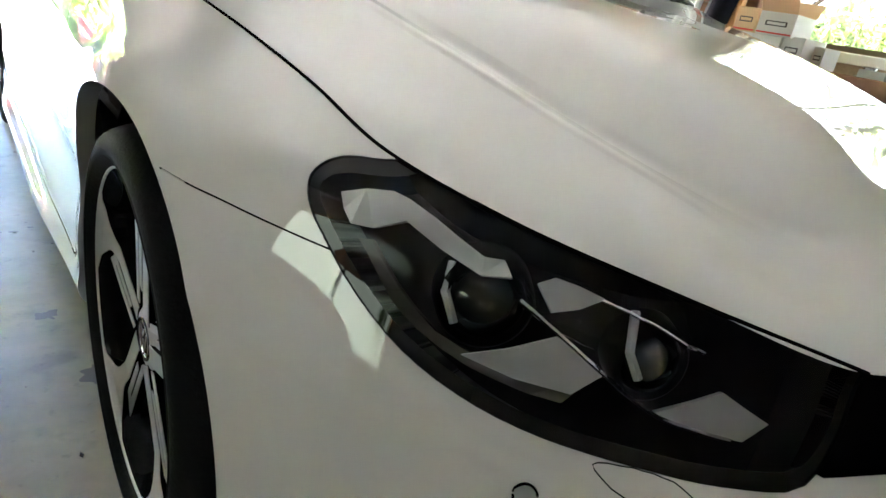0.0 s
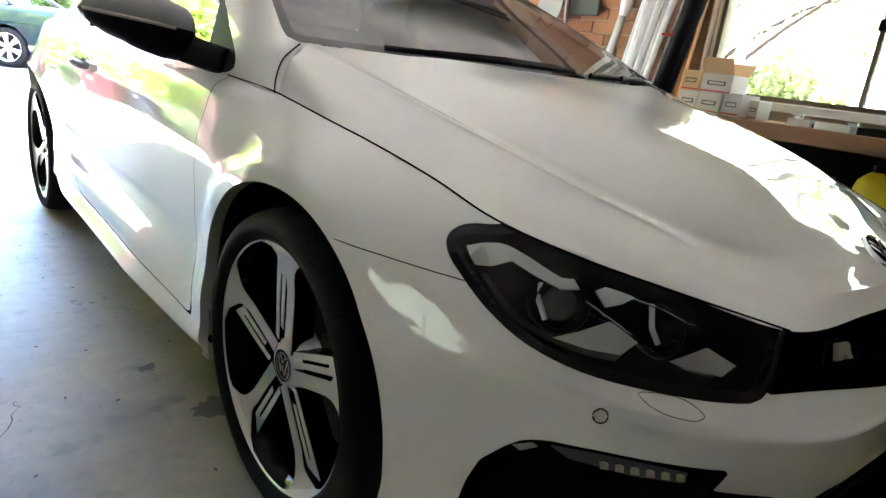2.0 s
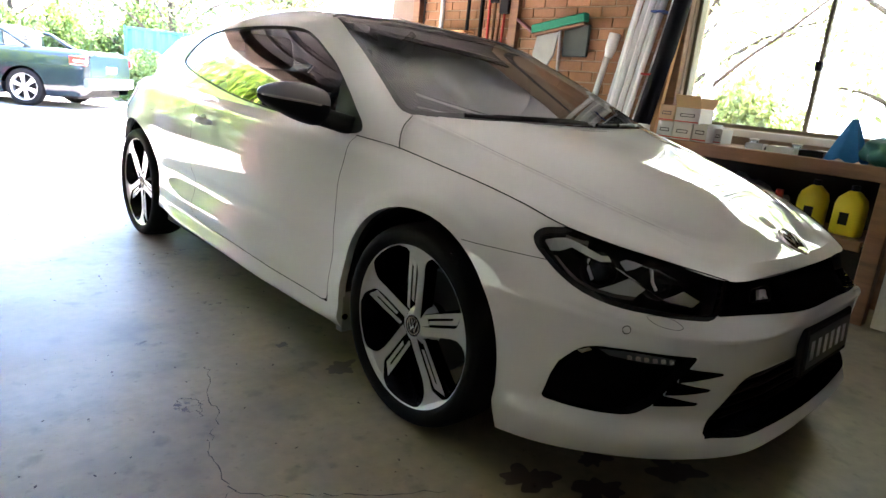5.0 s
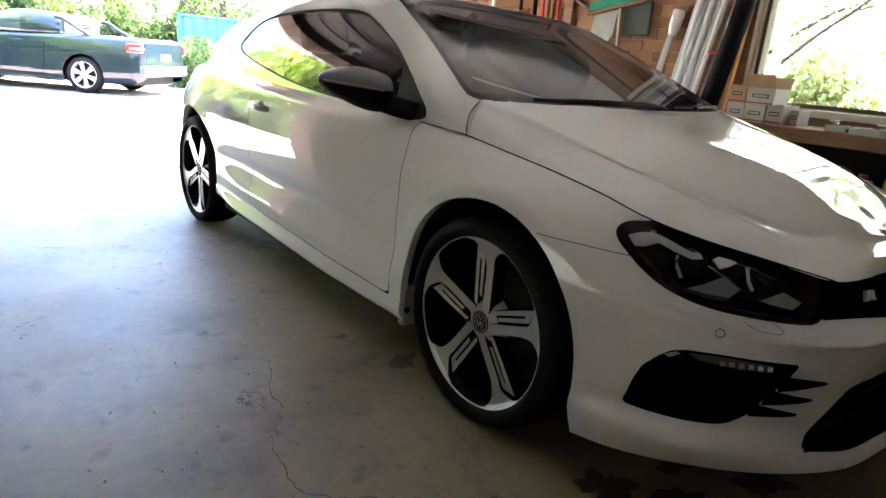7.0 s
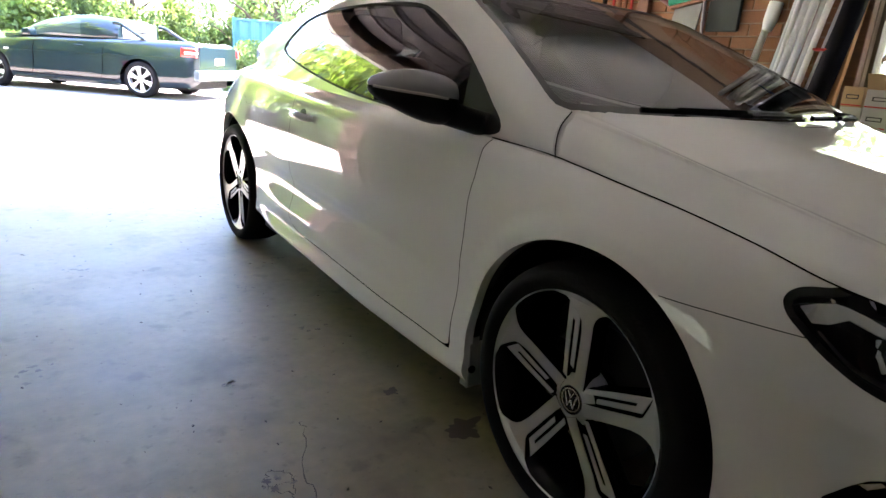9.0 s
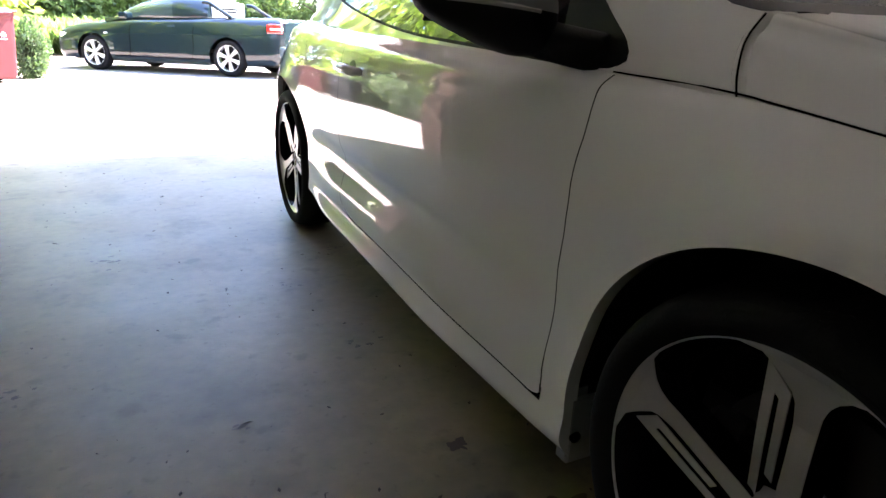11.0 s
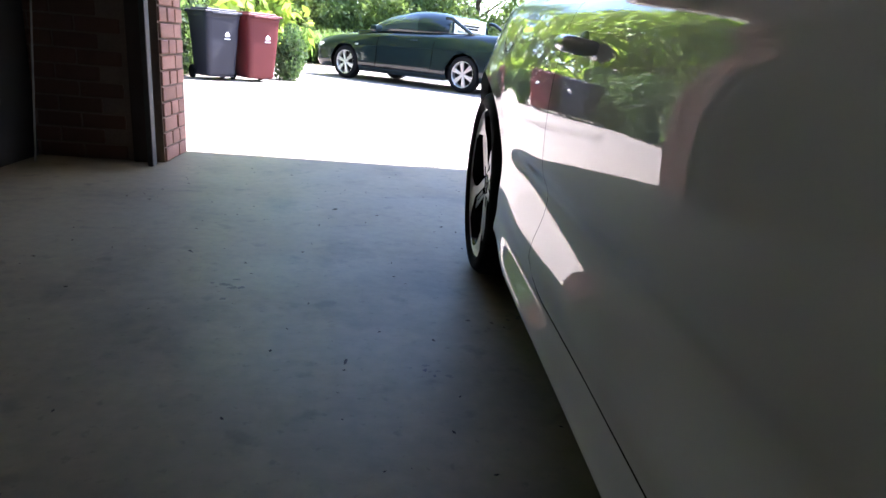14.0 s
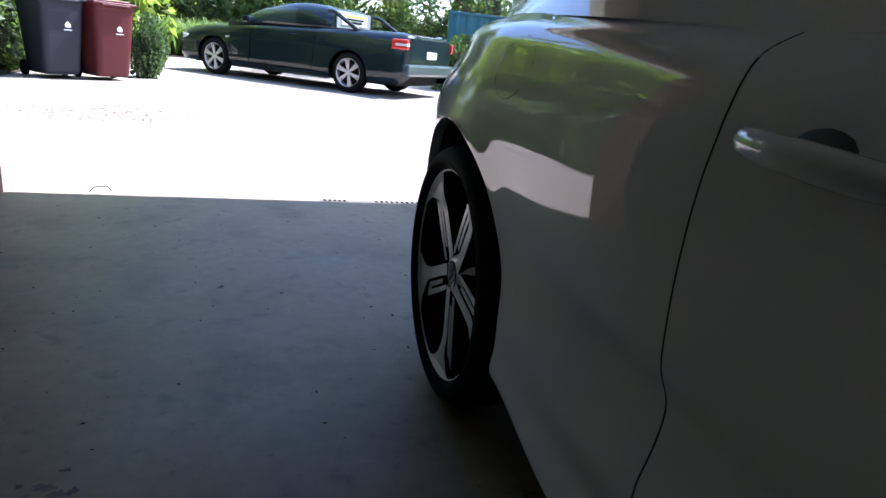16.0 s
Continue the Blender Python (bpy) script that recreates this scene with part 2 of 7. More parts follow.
# sky light that comes in through the windows
for name, eye, aim, w, h, power in (("sky_light_window", (2.95, .1, 2.35), (1.2, .1, .6), 1.8, .6, .45),):
    lamp_ob = new(name, bpy.data.lights.new(name, "AREA"))
    lamp_ob.data.shape, lamp_ob.data.size, lamp_ob.data.size_y, lamp_ob.data.energy = "RECTANGLE", w, h, power
    lamp_ob.data.color = (1.0, .98, .80)
    lamp_ob.matrix_world = look(eye, aim)


def ground_sheet():
    bm = bmesh.new()
    for a in ((-400, 400, OUT, 900), (-400, 400, -300, WALL_B - 0.2), (-400, WALL_L - 0.2, WALL_B - 0.2, OUT), (WALL_R + 0.2, 400, WALL_B - 0.2, OUT)):
        v = [bm.verts.new((x, y, -0.03)) for x, y in ((a[0], a[2]), (a[1], a[2]), (a[1], a[3]), (a[0], a[3]))]
        bm.faces.new(v)
    return bm


GRASS = mat("ground_soil", (0.07, 0.075, 0.035), rough=1.0, spread=0.3, scale=0.7, bump=0.6, bump_scale=20)
tagged(part("ground", ground_sheet(), GRASS), "dry soil and grass round the house", "ground", kind="structure")
tagged(part("floor", box(WALL_L - 0.2, WALL_R + 0.2, WALL_B - 0.2, OUT, -0.2, 0.0), CONCRETE), "smooth grey concrete garage floor with stains and cracks", "floor", kind="structure")
tagged(part("driveway", box(-4.5, 8.5, OUT + 0.004, 19.6, -0.2, -0.012), DRIVE), "sunlit pale concrete driveway outside the garage", "driveway", kind="structure")


def wall_with_hole(x0, x1, y0, y1, z0, z1, axis, hole):
    """A wall block; hole = (lo, hi, zlo, zhi) along its length."""
    bm = bmesh.new()
    lo, hi, zl, zh = hole
    for a0, a1, b0, b1 in ((None, lo, z0, z1), (hi, None, z0, z1), (lo, hi, z0, zl), (lo, hi, zh, z1)):
        if axis == "y":
            s0, s1 = y0 if a0 is None else a0, y1 if a1 is None else a1
            if s1 - s0 > 1e-4 and b1 - b0 > 1e-4:
                box(x0, x1, s0, s1, b0, b1, bm=bm)
        else:
            s0, s1 = x0 if a0 is None else a0, x1 if a1 is None else a1
            if s1 - s0 > 1e-4 and b1 - b0 > 1e-4:
                box(s0, s1, y0, y1, b0, b1, bm=bm)
    return bm


WIN = (-.80, 1.00, 0.97, 2.05)
wall_east = tagged(part("wall_east", wall_with_hole(WALL_R, WALL_R + 0.2, WALL_B - 0.2, OUT, 0, CEIL, "y", WIN), MORTAR), "red brick garage wall with a wide window", "wall", kind="structure")
wall_north = tagged(part("wall_north", wall_with_hole(WALL_L - 0.2, WALL_R - 0.003, FRONT, OUT, 0, CEIL, "x", (OPEN_L, OPEN_R, -1, OPEN_TOP)), MORTAR_DARK), "brown brick front wall around the garage door opening", "wall", kind="structure")
WIN_W = (-1.35, 1.05, .84, 1.46)
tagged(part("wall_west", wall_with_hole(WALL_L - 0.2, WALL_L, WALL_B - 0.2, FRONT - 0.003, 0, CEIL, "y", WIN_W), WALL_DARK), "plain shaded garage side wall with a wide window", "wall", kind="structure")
tagged(part("wall_south", box(WALL_L + 0.003, WALL_R - 0.003, WALL_B - 0.2, WALL_B, 0, CEIL), WALL_SHADE), "plain unseen garage back wall, coloured darker to bounce less light", "wall", kind="structure")
tagged(part("ceiling", box(WALL_L - 0.2, WALL_R + 0.2, WALL_B - 0.2, OUT, CEIL, CEIL + 0.12), CEILING), "plain pale garage ceiling", "ceiling", kind="structure")
tagged(part("eave", box(WALL_L - 0.6, WALL_R + 0.6, OUT + 0.003, OUT + 0.50, 2.28, 2.40), CEILING), "roof eave above the garage door", "eave", kind="structure")


# Unseen roof added to keep sun off the window and darken the ute's reflection.
def shading_roof():
    """A hipped slab over the garage, rising from the eaves to a ridge."""
    bm = bmesh.new()
    x0, x1, y0, y1 = WALL_L - .6, WALL_R + 1.35, WALL_B - .7, OUT + .52
    ym = (y0 + y1) / 2
    low = [bm.verts.new(q) for q in ((x0, y0, 2.69), (x1, y0, 2.69), (x1, y1, 2.69), (x0, y1, 2.69))]
    r0, r1 = bm.verts.new((x0 + 1.2, ym, 4.6)), bm.verts.new((x1 - 1.2, ym, 4.6))
    for f in ((low[0], low[1], r1, r0), (low[1], low[2], r1), (low[2], low[3], r0, r1), (low[3], low[0], r0), low[::-1]):
        bm.faces.new(f)
    return bm


tagged(part("roof", shading_roof(), mat("shading_roof_brown", (.10, .065, .05), rough=.85, spread=.2, scale=3, bump=.4, bump_scale=20)), "unseen brown roof added over the garage to block sun", "roof", kind="structure")

# ---- the white car: lofted body panels ----
def spline(knots, n, mirror_start=False, mirror_end=False):
    """Dense smooth lines through knots along the first axis (K, M, 3)."""
    k = np.array(knots, float)
    flip = np.array([-1.0, 1.0, 1.0])
    head = k[1:2] * flip if mirror_start else 2 * k[0:1] - k[1:2]
    tail = k[-2:-1] * flip if mirror_end else 2 * k[-1:] - k[-2:-1]
    k = np.concatenate([head, k, tail])
    h = np.linalg.norm(np.diff(k, axis=0), axis=2).mean(1) + 1e-9
    out = []
    for i in range(1, len(k) - 2):
        m1 = ((k[i + 1] - k[i]) / h[i] * h[i - 1] + (k[i] - k[i - 1]) / h[i - 1] * h[i]) / (h[i] + h[i - 1]) * h[i]
        m2 = ((k[i + 2] - k[i + 1]) / h[i + 1] * h[i] + (k[i + 1] - k[i]) / h[i] * h[i + 1]) / (h[i + 1] + h[i]) * h[i]
        for u in np.arange(n) / n:
            out.append((2 * u**3 - 3 * u**2 + 1) * k[i] + (u**3 - 2 * u**2 + u) * m1 + (3 * u**2 - 2 * u**3) * k[i + 1] + (u**3 - u**2) * m2)
    return np.array(out + [k[-2]])


def loft(rows, nr, nc, mirror_cols=(True, True), mirror_top=False):
    """A dense patch of points (rows, columns, 3) through a net of lines."""
    net = np.array(rows, float)
    net = spline(net, nr, False, mirror_top)
    return spline(net.transpose(1, 0, 2), nc, *mirror_cols).transpose(1, 0, 2)


def patch_mesh(p):
    """The patch as a bmesh that keeps its own smooth normals in a layer."""
    bm = bmesh.new()
    du, dv = np.gradient(p, axis=1), np.gradient(p, axis=0)
    nn = np.cross(dv, du)
    nn /= np.linalg.norm(nn, axis=2, keepdims=True) + 1e-12
    layer = bm.verts.layers.float_vector.new("n")
    vs = [[bm.verts.new(q) for q in row] for row in p]
    for row, nrow in zip(vs, nn):
        for v, w in zip(row, nrow):
            v[layer] = w
    for i in range(len(vs) - 1):
        for j in range(len(vs[0]) - 1):
            bm.faces.new((vs[i][j], vs[i + 1][j], vs[i + 1][j + 1], vs[i][j + 1]))
    return bm


def to_polygon(points, outline):
    """Signed distance of points (n, 2) to a closed outline, negative inside."""
    a = np.array(outline, float)
    b = np.roll(a, -1, 0)
    p = np.asarray(points, float)[:, None]
    e, w = b - a, p - a
    u = np.clip((w * e).sum(2) / ((e * e).sum(1) + 1e-12), 0, 1)
    d = np.sqrt((((w - u[..., None] * e)) ** 2).sum(2)).min(1)
    y, ya, yb = p[..., 1], a[:, 1], b[:, 1]
    cross = (ya > y) != (yb > y)
    xs = a[:, 0] + (y - ya) / np.where(yb == ya, 1e-9, yb - ya) * (b[:, 0] - a[:, 0])
    inside = (cross & (p[..., 0] < xs)).sum(1) % 2 == 1
    return np.where(inside, -d, d)


def coords(items):
    return np.array([tuple(v.co) for v in items])


def centres(bm):
    return np.array([tuple(f.calc_center_median()) for f in bm.faces])


def cut(bm, field, level=0.0):
    """Splits the faces along field = level, where field takes points (n, 3)."""
    layer = bm.verts.layers.float_vector["n"]
    vs = list(bm.verts)
    val = field(coords(vs)) - level
    val[np.abs(val) < 1e-5] = 1e-5
    val = dict(zip(vs, val))
    fresh = set()
    for e in list(bm.edges):
        v0, v1 = e.verts
        a, b = val[v0], val[v1]
        if a * b < 0:
            u = a / (a - b)
            n0, n1 = v0[layer].copy(), v1[layer].copy()
            _, v = bmesh.utils.edge_split(e, v0, u)
            v[layer] = n0.lerp(n1, u)
            fresh.add(v)
    for f in list({f for v in fresh for f in v.link_faces}):
        two = [v for v in f.verts if v in fresh]
        if len(two) == 2:
            try:
                bmesh.utils.face_split(f, two[0], two[1])
            except ValueError:
                pass


def panel(name, bm, pick, material, parent, label="", push=0.0, flip=False, both=False):
    """The faces of bm for which pick holds, as a part; push moves them inwards."""
    layer = bm.verts.layers.float_vector["n"]
    faces = [f for f, ok in zip(bm.faces, pick) if ok]
    if not faces:
        return None
    index, pos, nor, polys = {}, [], [], []
    for f in faces:
        poly = []
        for v in f.verts:
            if v not in index:
                index[v] = len(pos)
                w = v[layer].normalized()
                pos.append(tuple(v.co - push * w))
                nor.append(tuple(w))
            poly.append(index[v])
        polys.append(poly)
    if flip or both:
        mp, mn, mq = [(-x, y, z) for x, y, z in pos], [(-x, y, z) for x, y, z in nor], [q[::-1] for q in polys]
        if both:
            base = len(pos)
            pos, nor, polys = pos + mp, nor + mn, polys + [[base + i for i in q] for q in mq]
        else:
            pos, nor, polys = mp, mn, mq
    me = bpy.data.meshes.new(name)
    me.from_pydata(pos, [], polys)
    me.polygons.foreach_set("use_smooth", [True] * len(polys))
    me.normals_split_custom_set_from_vertices(nor)
    me.materials.append(material)
    ob = new(name, me)
    ob.parent = parent
    if label:
        ob["label"] = label
    return ob


car = thing("hatchback_car", "glossy white three-door sports hatchback parked on the garage floor", "car")

# plan contour of the widest line, from the nose centre round the right side to the tail
PLAN = np.array([(0, -.925), (-.25, -.912), (-.45, -.868), (-.62, -.765), (-.745, -.635), (-.83, -.48), (-.89, -.30), (-.908, -.15), (-.912, 0), (-.908, .2),
                 (-.90, .45), (-.895, .9), (-.897, 1.35), (-.90, 1.75), (-.906, 2.2), (-.903, 2.6), (-.845, 2.95), (-.725, 3.24), (-.42, 3.38), (0, 3.41)])
_t = np.gradient(PLAN, axis=0)
OUTWARD = np.stack([-_t[:, 1], _t[:, 0]], 1) / np.linalg.norm(_t, axis=1, keepdims=True)
if OUTWARD[8][0] > 0:
    OUTWARD = -OUTWARD
OUTWARD[0], OUTWARD[-1] = (0, -1), (0, 1)
# lines from the sill up to the shoulder: (inset, height) in millimetres at every contour point
LINES = [
    [(5, 186), (0, 186), (-12, 190), (0, 178), (10, 165), (15, 150), (30, 145), (35, 150), (35, 155), (35, 165), (32, 178), (28, 198), (26, 212), (28, 220), (36, 230), (40, 215), (25, 215), (20, 235), (15, 250), (15, 250)],
    [(30, 265), (28, 262), (6, 250), (-9, 243), (-15, 238), (-13, 238), (2, 240), (8, 245), (8, 245), (8, 250), (4, 214), (-8, 227), (-13, 240), (-14, 248), (12, 270), (8, 270), (8, 290), (8, 310), (8, 330), (8, 330)],
    [(28, 340), (26, 340), (20, 335), (8, 330), (0, 328), (0, 330), (0, 330), (0, 330), (0, 330), (5, 330), (18, 335), (15, 345), (8, 360), (6, 372), (14, 372), (0, 360), (0, 385), (0, 400), (0, 420), (0, 420)],
    [(15, 430), (14, 430), (8, 428), (2, 425), (0, 425), (0, 430), (0, 430), (0, 430), (0, 430), (6, 430), (24, 435), (37, 442), (31, 456), (26, 470), (17, 465), (0, 460), (0, 480), (0, 500), (0, 520), (0, 520)],
    [(0, 520), (0, 518), (3, 508), (14, 508), (16, 520), (12, 540), (6, 550), (0, 555), (0, 560), (4, 565), (12, 560), (14, 560), (13, 565), (12, 570), (10, 580), (0, 590), (2, 610), (5, 620), (10, 630), (10, 630)],
    [(12, 565), (14, 563), (50, 550), (50, 560), (42, 590), (39, 625), (31, 650), (17, 665), (4, 675), (4, 680), (3, 690), (3, 690), (3, 695), (3, 700), (3, 710), (4, 720), (10, 735), (20, 745), (30, 750), (30, 750)],
    [(50, 605), (52, 603), (72, 595), (72, 615), (62, 650), (58, 688), (60, 715), (47, 735), (36, 752), (36, 768), (28, 782), (18, 792), (16, 800), (16, 810), (20, 825), (36, 835), (66, 845), (60, 845), (50, 845), (50, 845)],
]
# the break between door and sill lies between the second and the third line
_mid = [((a[0] + b[0]) / 2, (a[1] + b[1]) / 2) for a, b in zip(LINES[1], LINES[2])]
_mid[2:6] = [(20, 288), (11, 284), (7, 281), (5, 283)]
_mid[10:14] = [(15, 268), (10, 288), (4, 299), (2, 307)]
LINES.insert(2, _mid)
SHUT = [(0, -.845, .645), (-.25, -.825, .642), (-.464, -.773, .638), (-.60, -.645, .677), (-.70, -.53, .708), (-.757, -.425, .736), (-.768, -.30, .766), (-.784, -.15, .796), (-.797, 0, .819), (-.807, .2, .846),
        (-.811, .44, .858), (-.812, .9, .875), (-.812, 1.35, .89), (-.81, 1.75, .905), (-.80, 2.2, .93), (-.762, 2.6, .945), (-.672, 2.95, .945), (-.575, 3.2, .93), (-.35, 3.32, .92), (0, 3.35, .92)]
ring = [[(*(PLAN[i] - OUTWARD[i] * d / 1000), z / 1000) for i, (d, z) in enumerate(line)] for line in LINES] + [SHUT]


_net = np.array(ring, float)
_fine = spline(_net, 5)
_tight = np.array([1, 1, 1, 1, 1, .85, .5, .2] + [0] * 12)[:, None]
ring = list(_net[:5]) + [_fine[24] * (1 - _tight) + (_net[4] * .15 + _net[5] * .85) * _tight, _net[5], _fine[26] * (1 - _tight) + (_net[5] * .78 + _net[6] * .22) * _tight] + list(_net[6:8])
# the flank stays steep up to a crisp shoulder below the windows
_side = np.array([0] * 9 + [.5] + [1] * 10)[:, None]
ring += [_fine[38] * (1 - _side) + (_net[7] + (_net[8] - _net[7]) * (.36, .7, .70)) * _side, _net[8]]


def even_out(p, lo, hi, sigma):
    """Smooths a patch along its columns between columns lo and hi, so that its reflections run clean."""
    k = np.arange(-4 * sigma, 4 * sigma + 1)
    g = np.exp(-.5 * (k / sigma) ** 2)
    g /= g.sum()
    pad = np.concatenate([np.repeat(p[:, :1], 4 * sigma, 1), p, np.repeat(p[:, -1:], 4 * sigma, 1)], 1)
    soft = sum(w * pad[:, i:i + p.shape[1]] for i, w in enumerate(g))
    col = np.arange(p.shape[1])
    f = np.clip((col - lo) / 9, 0, 1) * np.clip((hi - col) / 9, 0, 1)
    f = (f * f * (3 - 2 * f))[None, :, None]
    q = p.copy()
    q[:, :, :1] = p[:, :, :1] * (1 - f) + soft[:, :, :1] * f
    return q


# upright section of the door: how far it leans back (degrees) at each height, at the middle of the door
LEAN = [(.215, -4), (.230, 6), (.240, 22), (.249, 35), (.264, 38), (.275, 28), (.285, 6), (.296, -6), (.312, -9), (.328, -5), (.340, 3), (.350, 10), (.361, 15.5), (.375, 19), (.397, 18.5), (.416, 15.5), (.434, 11), (.450, 6), (.464, 0), (.476, -10), (.488, -22), (.508, -24), (.524, -14), (.540, -5), (.555, -3.6), (.575, -2.8), (.60, -1.4), (.625, 0), (.665, 2), (.70, 3.6), (.735, 6), (.76, 9.5), (.79, 16), (.82, 22)]


def flare(p):
    """The sides swell outwards to a soft lip round the wheel arches."""
    q = p.copy()
    for y0, r, a in ((-.012, .380, .0065), (2.578, .385, .008)):
        dy, dz = p[..., 1] - y0, p[..., 2] - .318
        d = np.where(dz < 0, np.abs(dy), np.hypot(dy, dz)) - r
        w = np.clip((p[..., 1] - y0 + .36) / .2, 0, 1) * (p[..., 0] < -.6) * np.clip((p[..., 2] - .2) / .1, 0, 1)
        u = np.clip((d - .030) / .036, 0, 1)
        q[..., 0] -= a * w * (np.exp(-(np.maximum(d, 0) / .042) ** 2) if y0 > 1 else 1 - u * u * (3 - 2 * u))
    return q


def door_section(p):
    """Gives the side between the wheels the hollow over the sill and the fold of the sill itself."""
    zs = np.arange(.20, .84, .0005)
    lean = np.interp(zs, *np.array(LEAN).T)
    soft = np.exp(-.5 * (np.arange(-24, 25) / 9) ** 2)
    lean = np.convolve(np.pad(lean, 24, mode="edge"), soft / soft.sum(), "valid")
    depth = np.cumsum(np.tan(np.radians(lean))) * .0005
    ramp = lambda v, a, b: (lambda u: u * u * (3 - 2 * u))(np.clip((v - a) / (b - a), 0, 1))      # noqa: E731
    q = p.copy()
    for j in range(p.shape[1]):
        y, z = p[:, j, 1].mean(), p[:, j, 2]
        if not .4 < y < 2.3 or p[0, j, 0] > -.5:
            continue
        z0 = z - (y - 1.35) * np.interp(z, [.25, .5, .62, .8], [.036, .032, .012, .012])
        k = np.interp(.69, z, p[:, j, 0]) + np.interp(z0, zs, depth) - np.interp(.69 - (y - 1.35) * .012, zs, depth)
        late = ramp(z0, .54, .62)
        w = ramp(y, .48, 1.0) * (1 - ramp(y, 1.80, 2.18) * (1 - late) - ramp(y, 2.02, 2.30) * late) * ramp(z0, .205, .235) * (1 - ramp(z0, .77, .815))
        q[:, j, 0] = p[:, j, 0] * (1 - w) + k * w
    return q


def bumper_fold(p):
    """A soft shelf across the front bumper below the headlamps, undercut along its edge."""
    q, y, z = p.copy(), p[..., 1], p[..., 2]
    up = z - np.interp(y, [-.83, -.764, -.693, -.608, -.521, -.45], [.512, .521, .526, .545, .562, .572])
    grow = np.clip((-.42 - y) / .16, 0, 1) * np.clip((.92 + y) / .06, 0, 1) * (p[..., 0] < -.3)
    lift = .0026 * grow * np.where(up > 0, np.exp(-np.maximum(up, 0) / .022), np.exp(-(np.minimum(up, 0) / .0095) ** 2))
    way = np.stack([p[..., 0] + .3, y + .2], -1)
    q[..., :2] += lift[..., None] * way / (np.linalg.norm(way, axis=-1, keepdims=True) + 1e-9)
    return q


side = patch_mesh(flare(bumper_fold(door_section(even_out(loft(ring, 12, 9), 76, 133, 9)))))

HUB_Z, HUB_F, HUB_R = 0.318, -0.003, 2.578


def arch(p, y, r, squeeze=1.0):
    dy, dz = p[:, 1] - y, p[:, 2] - HUB_Z
    dy = np.where(dy < 0, dy * squeeze, dy)
    return np.where(dz < 0, np.abs(dy), np.hypot(dy, dz)) - r


def nose(p):
    """A flat chart of the front corner: along the corner, and height."""
    return np.stack([(p[:, 1] - p[:, 0]) * 0.7071, p[:, 2]], 1)


LAMP = curve_points([(.301, .690), (.300, .704), (.286, .718), (.262, .726), (.229, .731), (.202, .745), (.202, .80), (-.216, .80), (-.214, .63), (-.204, .575), (-.175, .546), (-.11, .545), (-.034, .551), (.086, .563), (.174, .586), (.235, .621), (.276, .657), (.294, .675)], 4, True)
FOG = [(.178, .436), (.155, .453), (.125, .463), (.05, .466), (-.133, .462), (-.111, .431), (-.084, .396), (-.056, .357), (-.035, .324), (.0, .296), (.027, .287), (.10, .283), (.18, .284), (.232, .288), (.236, .296), (.224, .36), (.209, .402)]
DOOR = [(.437, .95), (.437, .857), (.424, .82), (.413, .76), (.411, .66), (.420, .60), (.436, .53), (.450, .42), (.455, .32), (.452, .272), (.468, .258), (.9, .268), (1.3, .285), (1.58, .294), (1.64, .302), (1.68, .318), (1.705, .345), (1.716, .385), (1.720, .45), (1.722, .56), (1.726, .70), (1.728, .95)]
f_arch_f = lambda p: arch(p, HUB_F - .009, 0.380, 1.07)          # noqa: E731
f_arch_r = lambda p: arch(p, HUB_R, 0.385)          # noqa: E731
f_lamp = lambda p: np.where(p[:, 1] < -.2, to_polygon(nose(p), LAMP), 1.0)      # noqa: E731
f_fog = lambda p: np.where(p[:, 1] < -.2, to_polygon(nose(p), FOG), 1.0)        # noqa: E731
f_door = lambda p: np.where((p[:, 1] > .2) & (p[:, 1] < 2.4), to_polygon(p[:, 1:], DOOR), 1.0)      # noqa: E731
f_seam = lambda p: p[:, 2] - (.650 + .02 * (p[:, 1] + .3))      # noqa: E731  wing above, bumper below
f_grille = lambda p: np.where(p[:, 1] < -.6, to_polygon(np.stack([np.abs(p[:, 0]), p[:, 2]], 1), [(-.1, .558), (.30, .556), (.505, .552), (.52, .56), (.47, .70), (-.1, .70)]), 1.0)      # noqa: E731
f_intake = lambda p: np.where(p[:, 1] < -.6, to_polygon(np.stack([np.abs(p[:, 0]), p[:, 2]], 1), [(-.1, .408), (.40, .404), (.437, .394), (.555, .254), (.545, .243), (.43, .231), (.25, .222), (-.1, .218)]), 1.0)      # noqa: E731
f_tail = lambda p: np.where((p[:, 1] > 3.0) & (np.abs(p[:, 0]) > .38), np.abs(p[:, 2] - .815 - .02 * (p[:, 1] - 3.1)) - .042 * np.clip((p[:, 1] - 3.02) * 8, 0, 1), 1.0)      # noqa: E731
GAPW, SEAMW = 0.0016, 0.0009
for field in (f_arch_f, f_arch_r, f_lamp, f_fog, f_grille, f_intake, f_tail):
    cut(side, field)
for field in (f_door, f_seam):
    cut(side, field, GAPW if field is f_door else SEAMW)
    cut(side, field, -GAPW if field is f_door else -SEAMW)
c = centres(side)
in_arch = (f_arch_f(c) < 0) | (f_arch_r(c) < 0)
lamp, fog, grille, intake = f_lamp(c) < 0, f_fog(c) < 0, f_grille(c) < 0, f_intake(c) < 0
front = c[:, 1] < HUB_F - 0.2
holes = in_arch | lamp | fog | (grille & ~lamp) | intake
is_gap = ((np.abs(f_door(c)) < GAPW) | (front & (c[:, 1] > -.5) & (np.abs(f_seam(c)) < SEAMW))) & ~holes
door = (f_door(c) < -GAPW) & ~holes & ~is_gap
bumper = front & (f_seam(c) < 0) & ~holes & ~is_gap & ~door
wing = (c[:, 1] < 0.55) & ~bumper & ~holes & ~is_gap & ~door & ~(grille | (front & (c[:, 0] > -.6)))
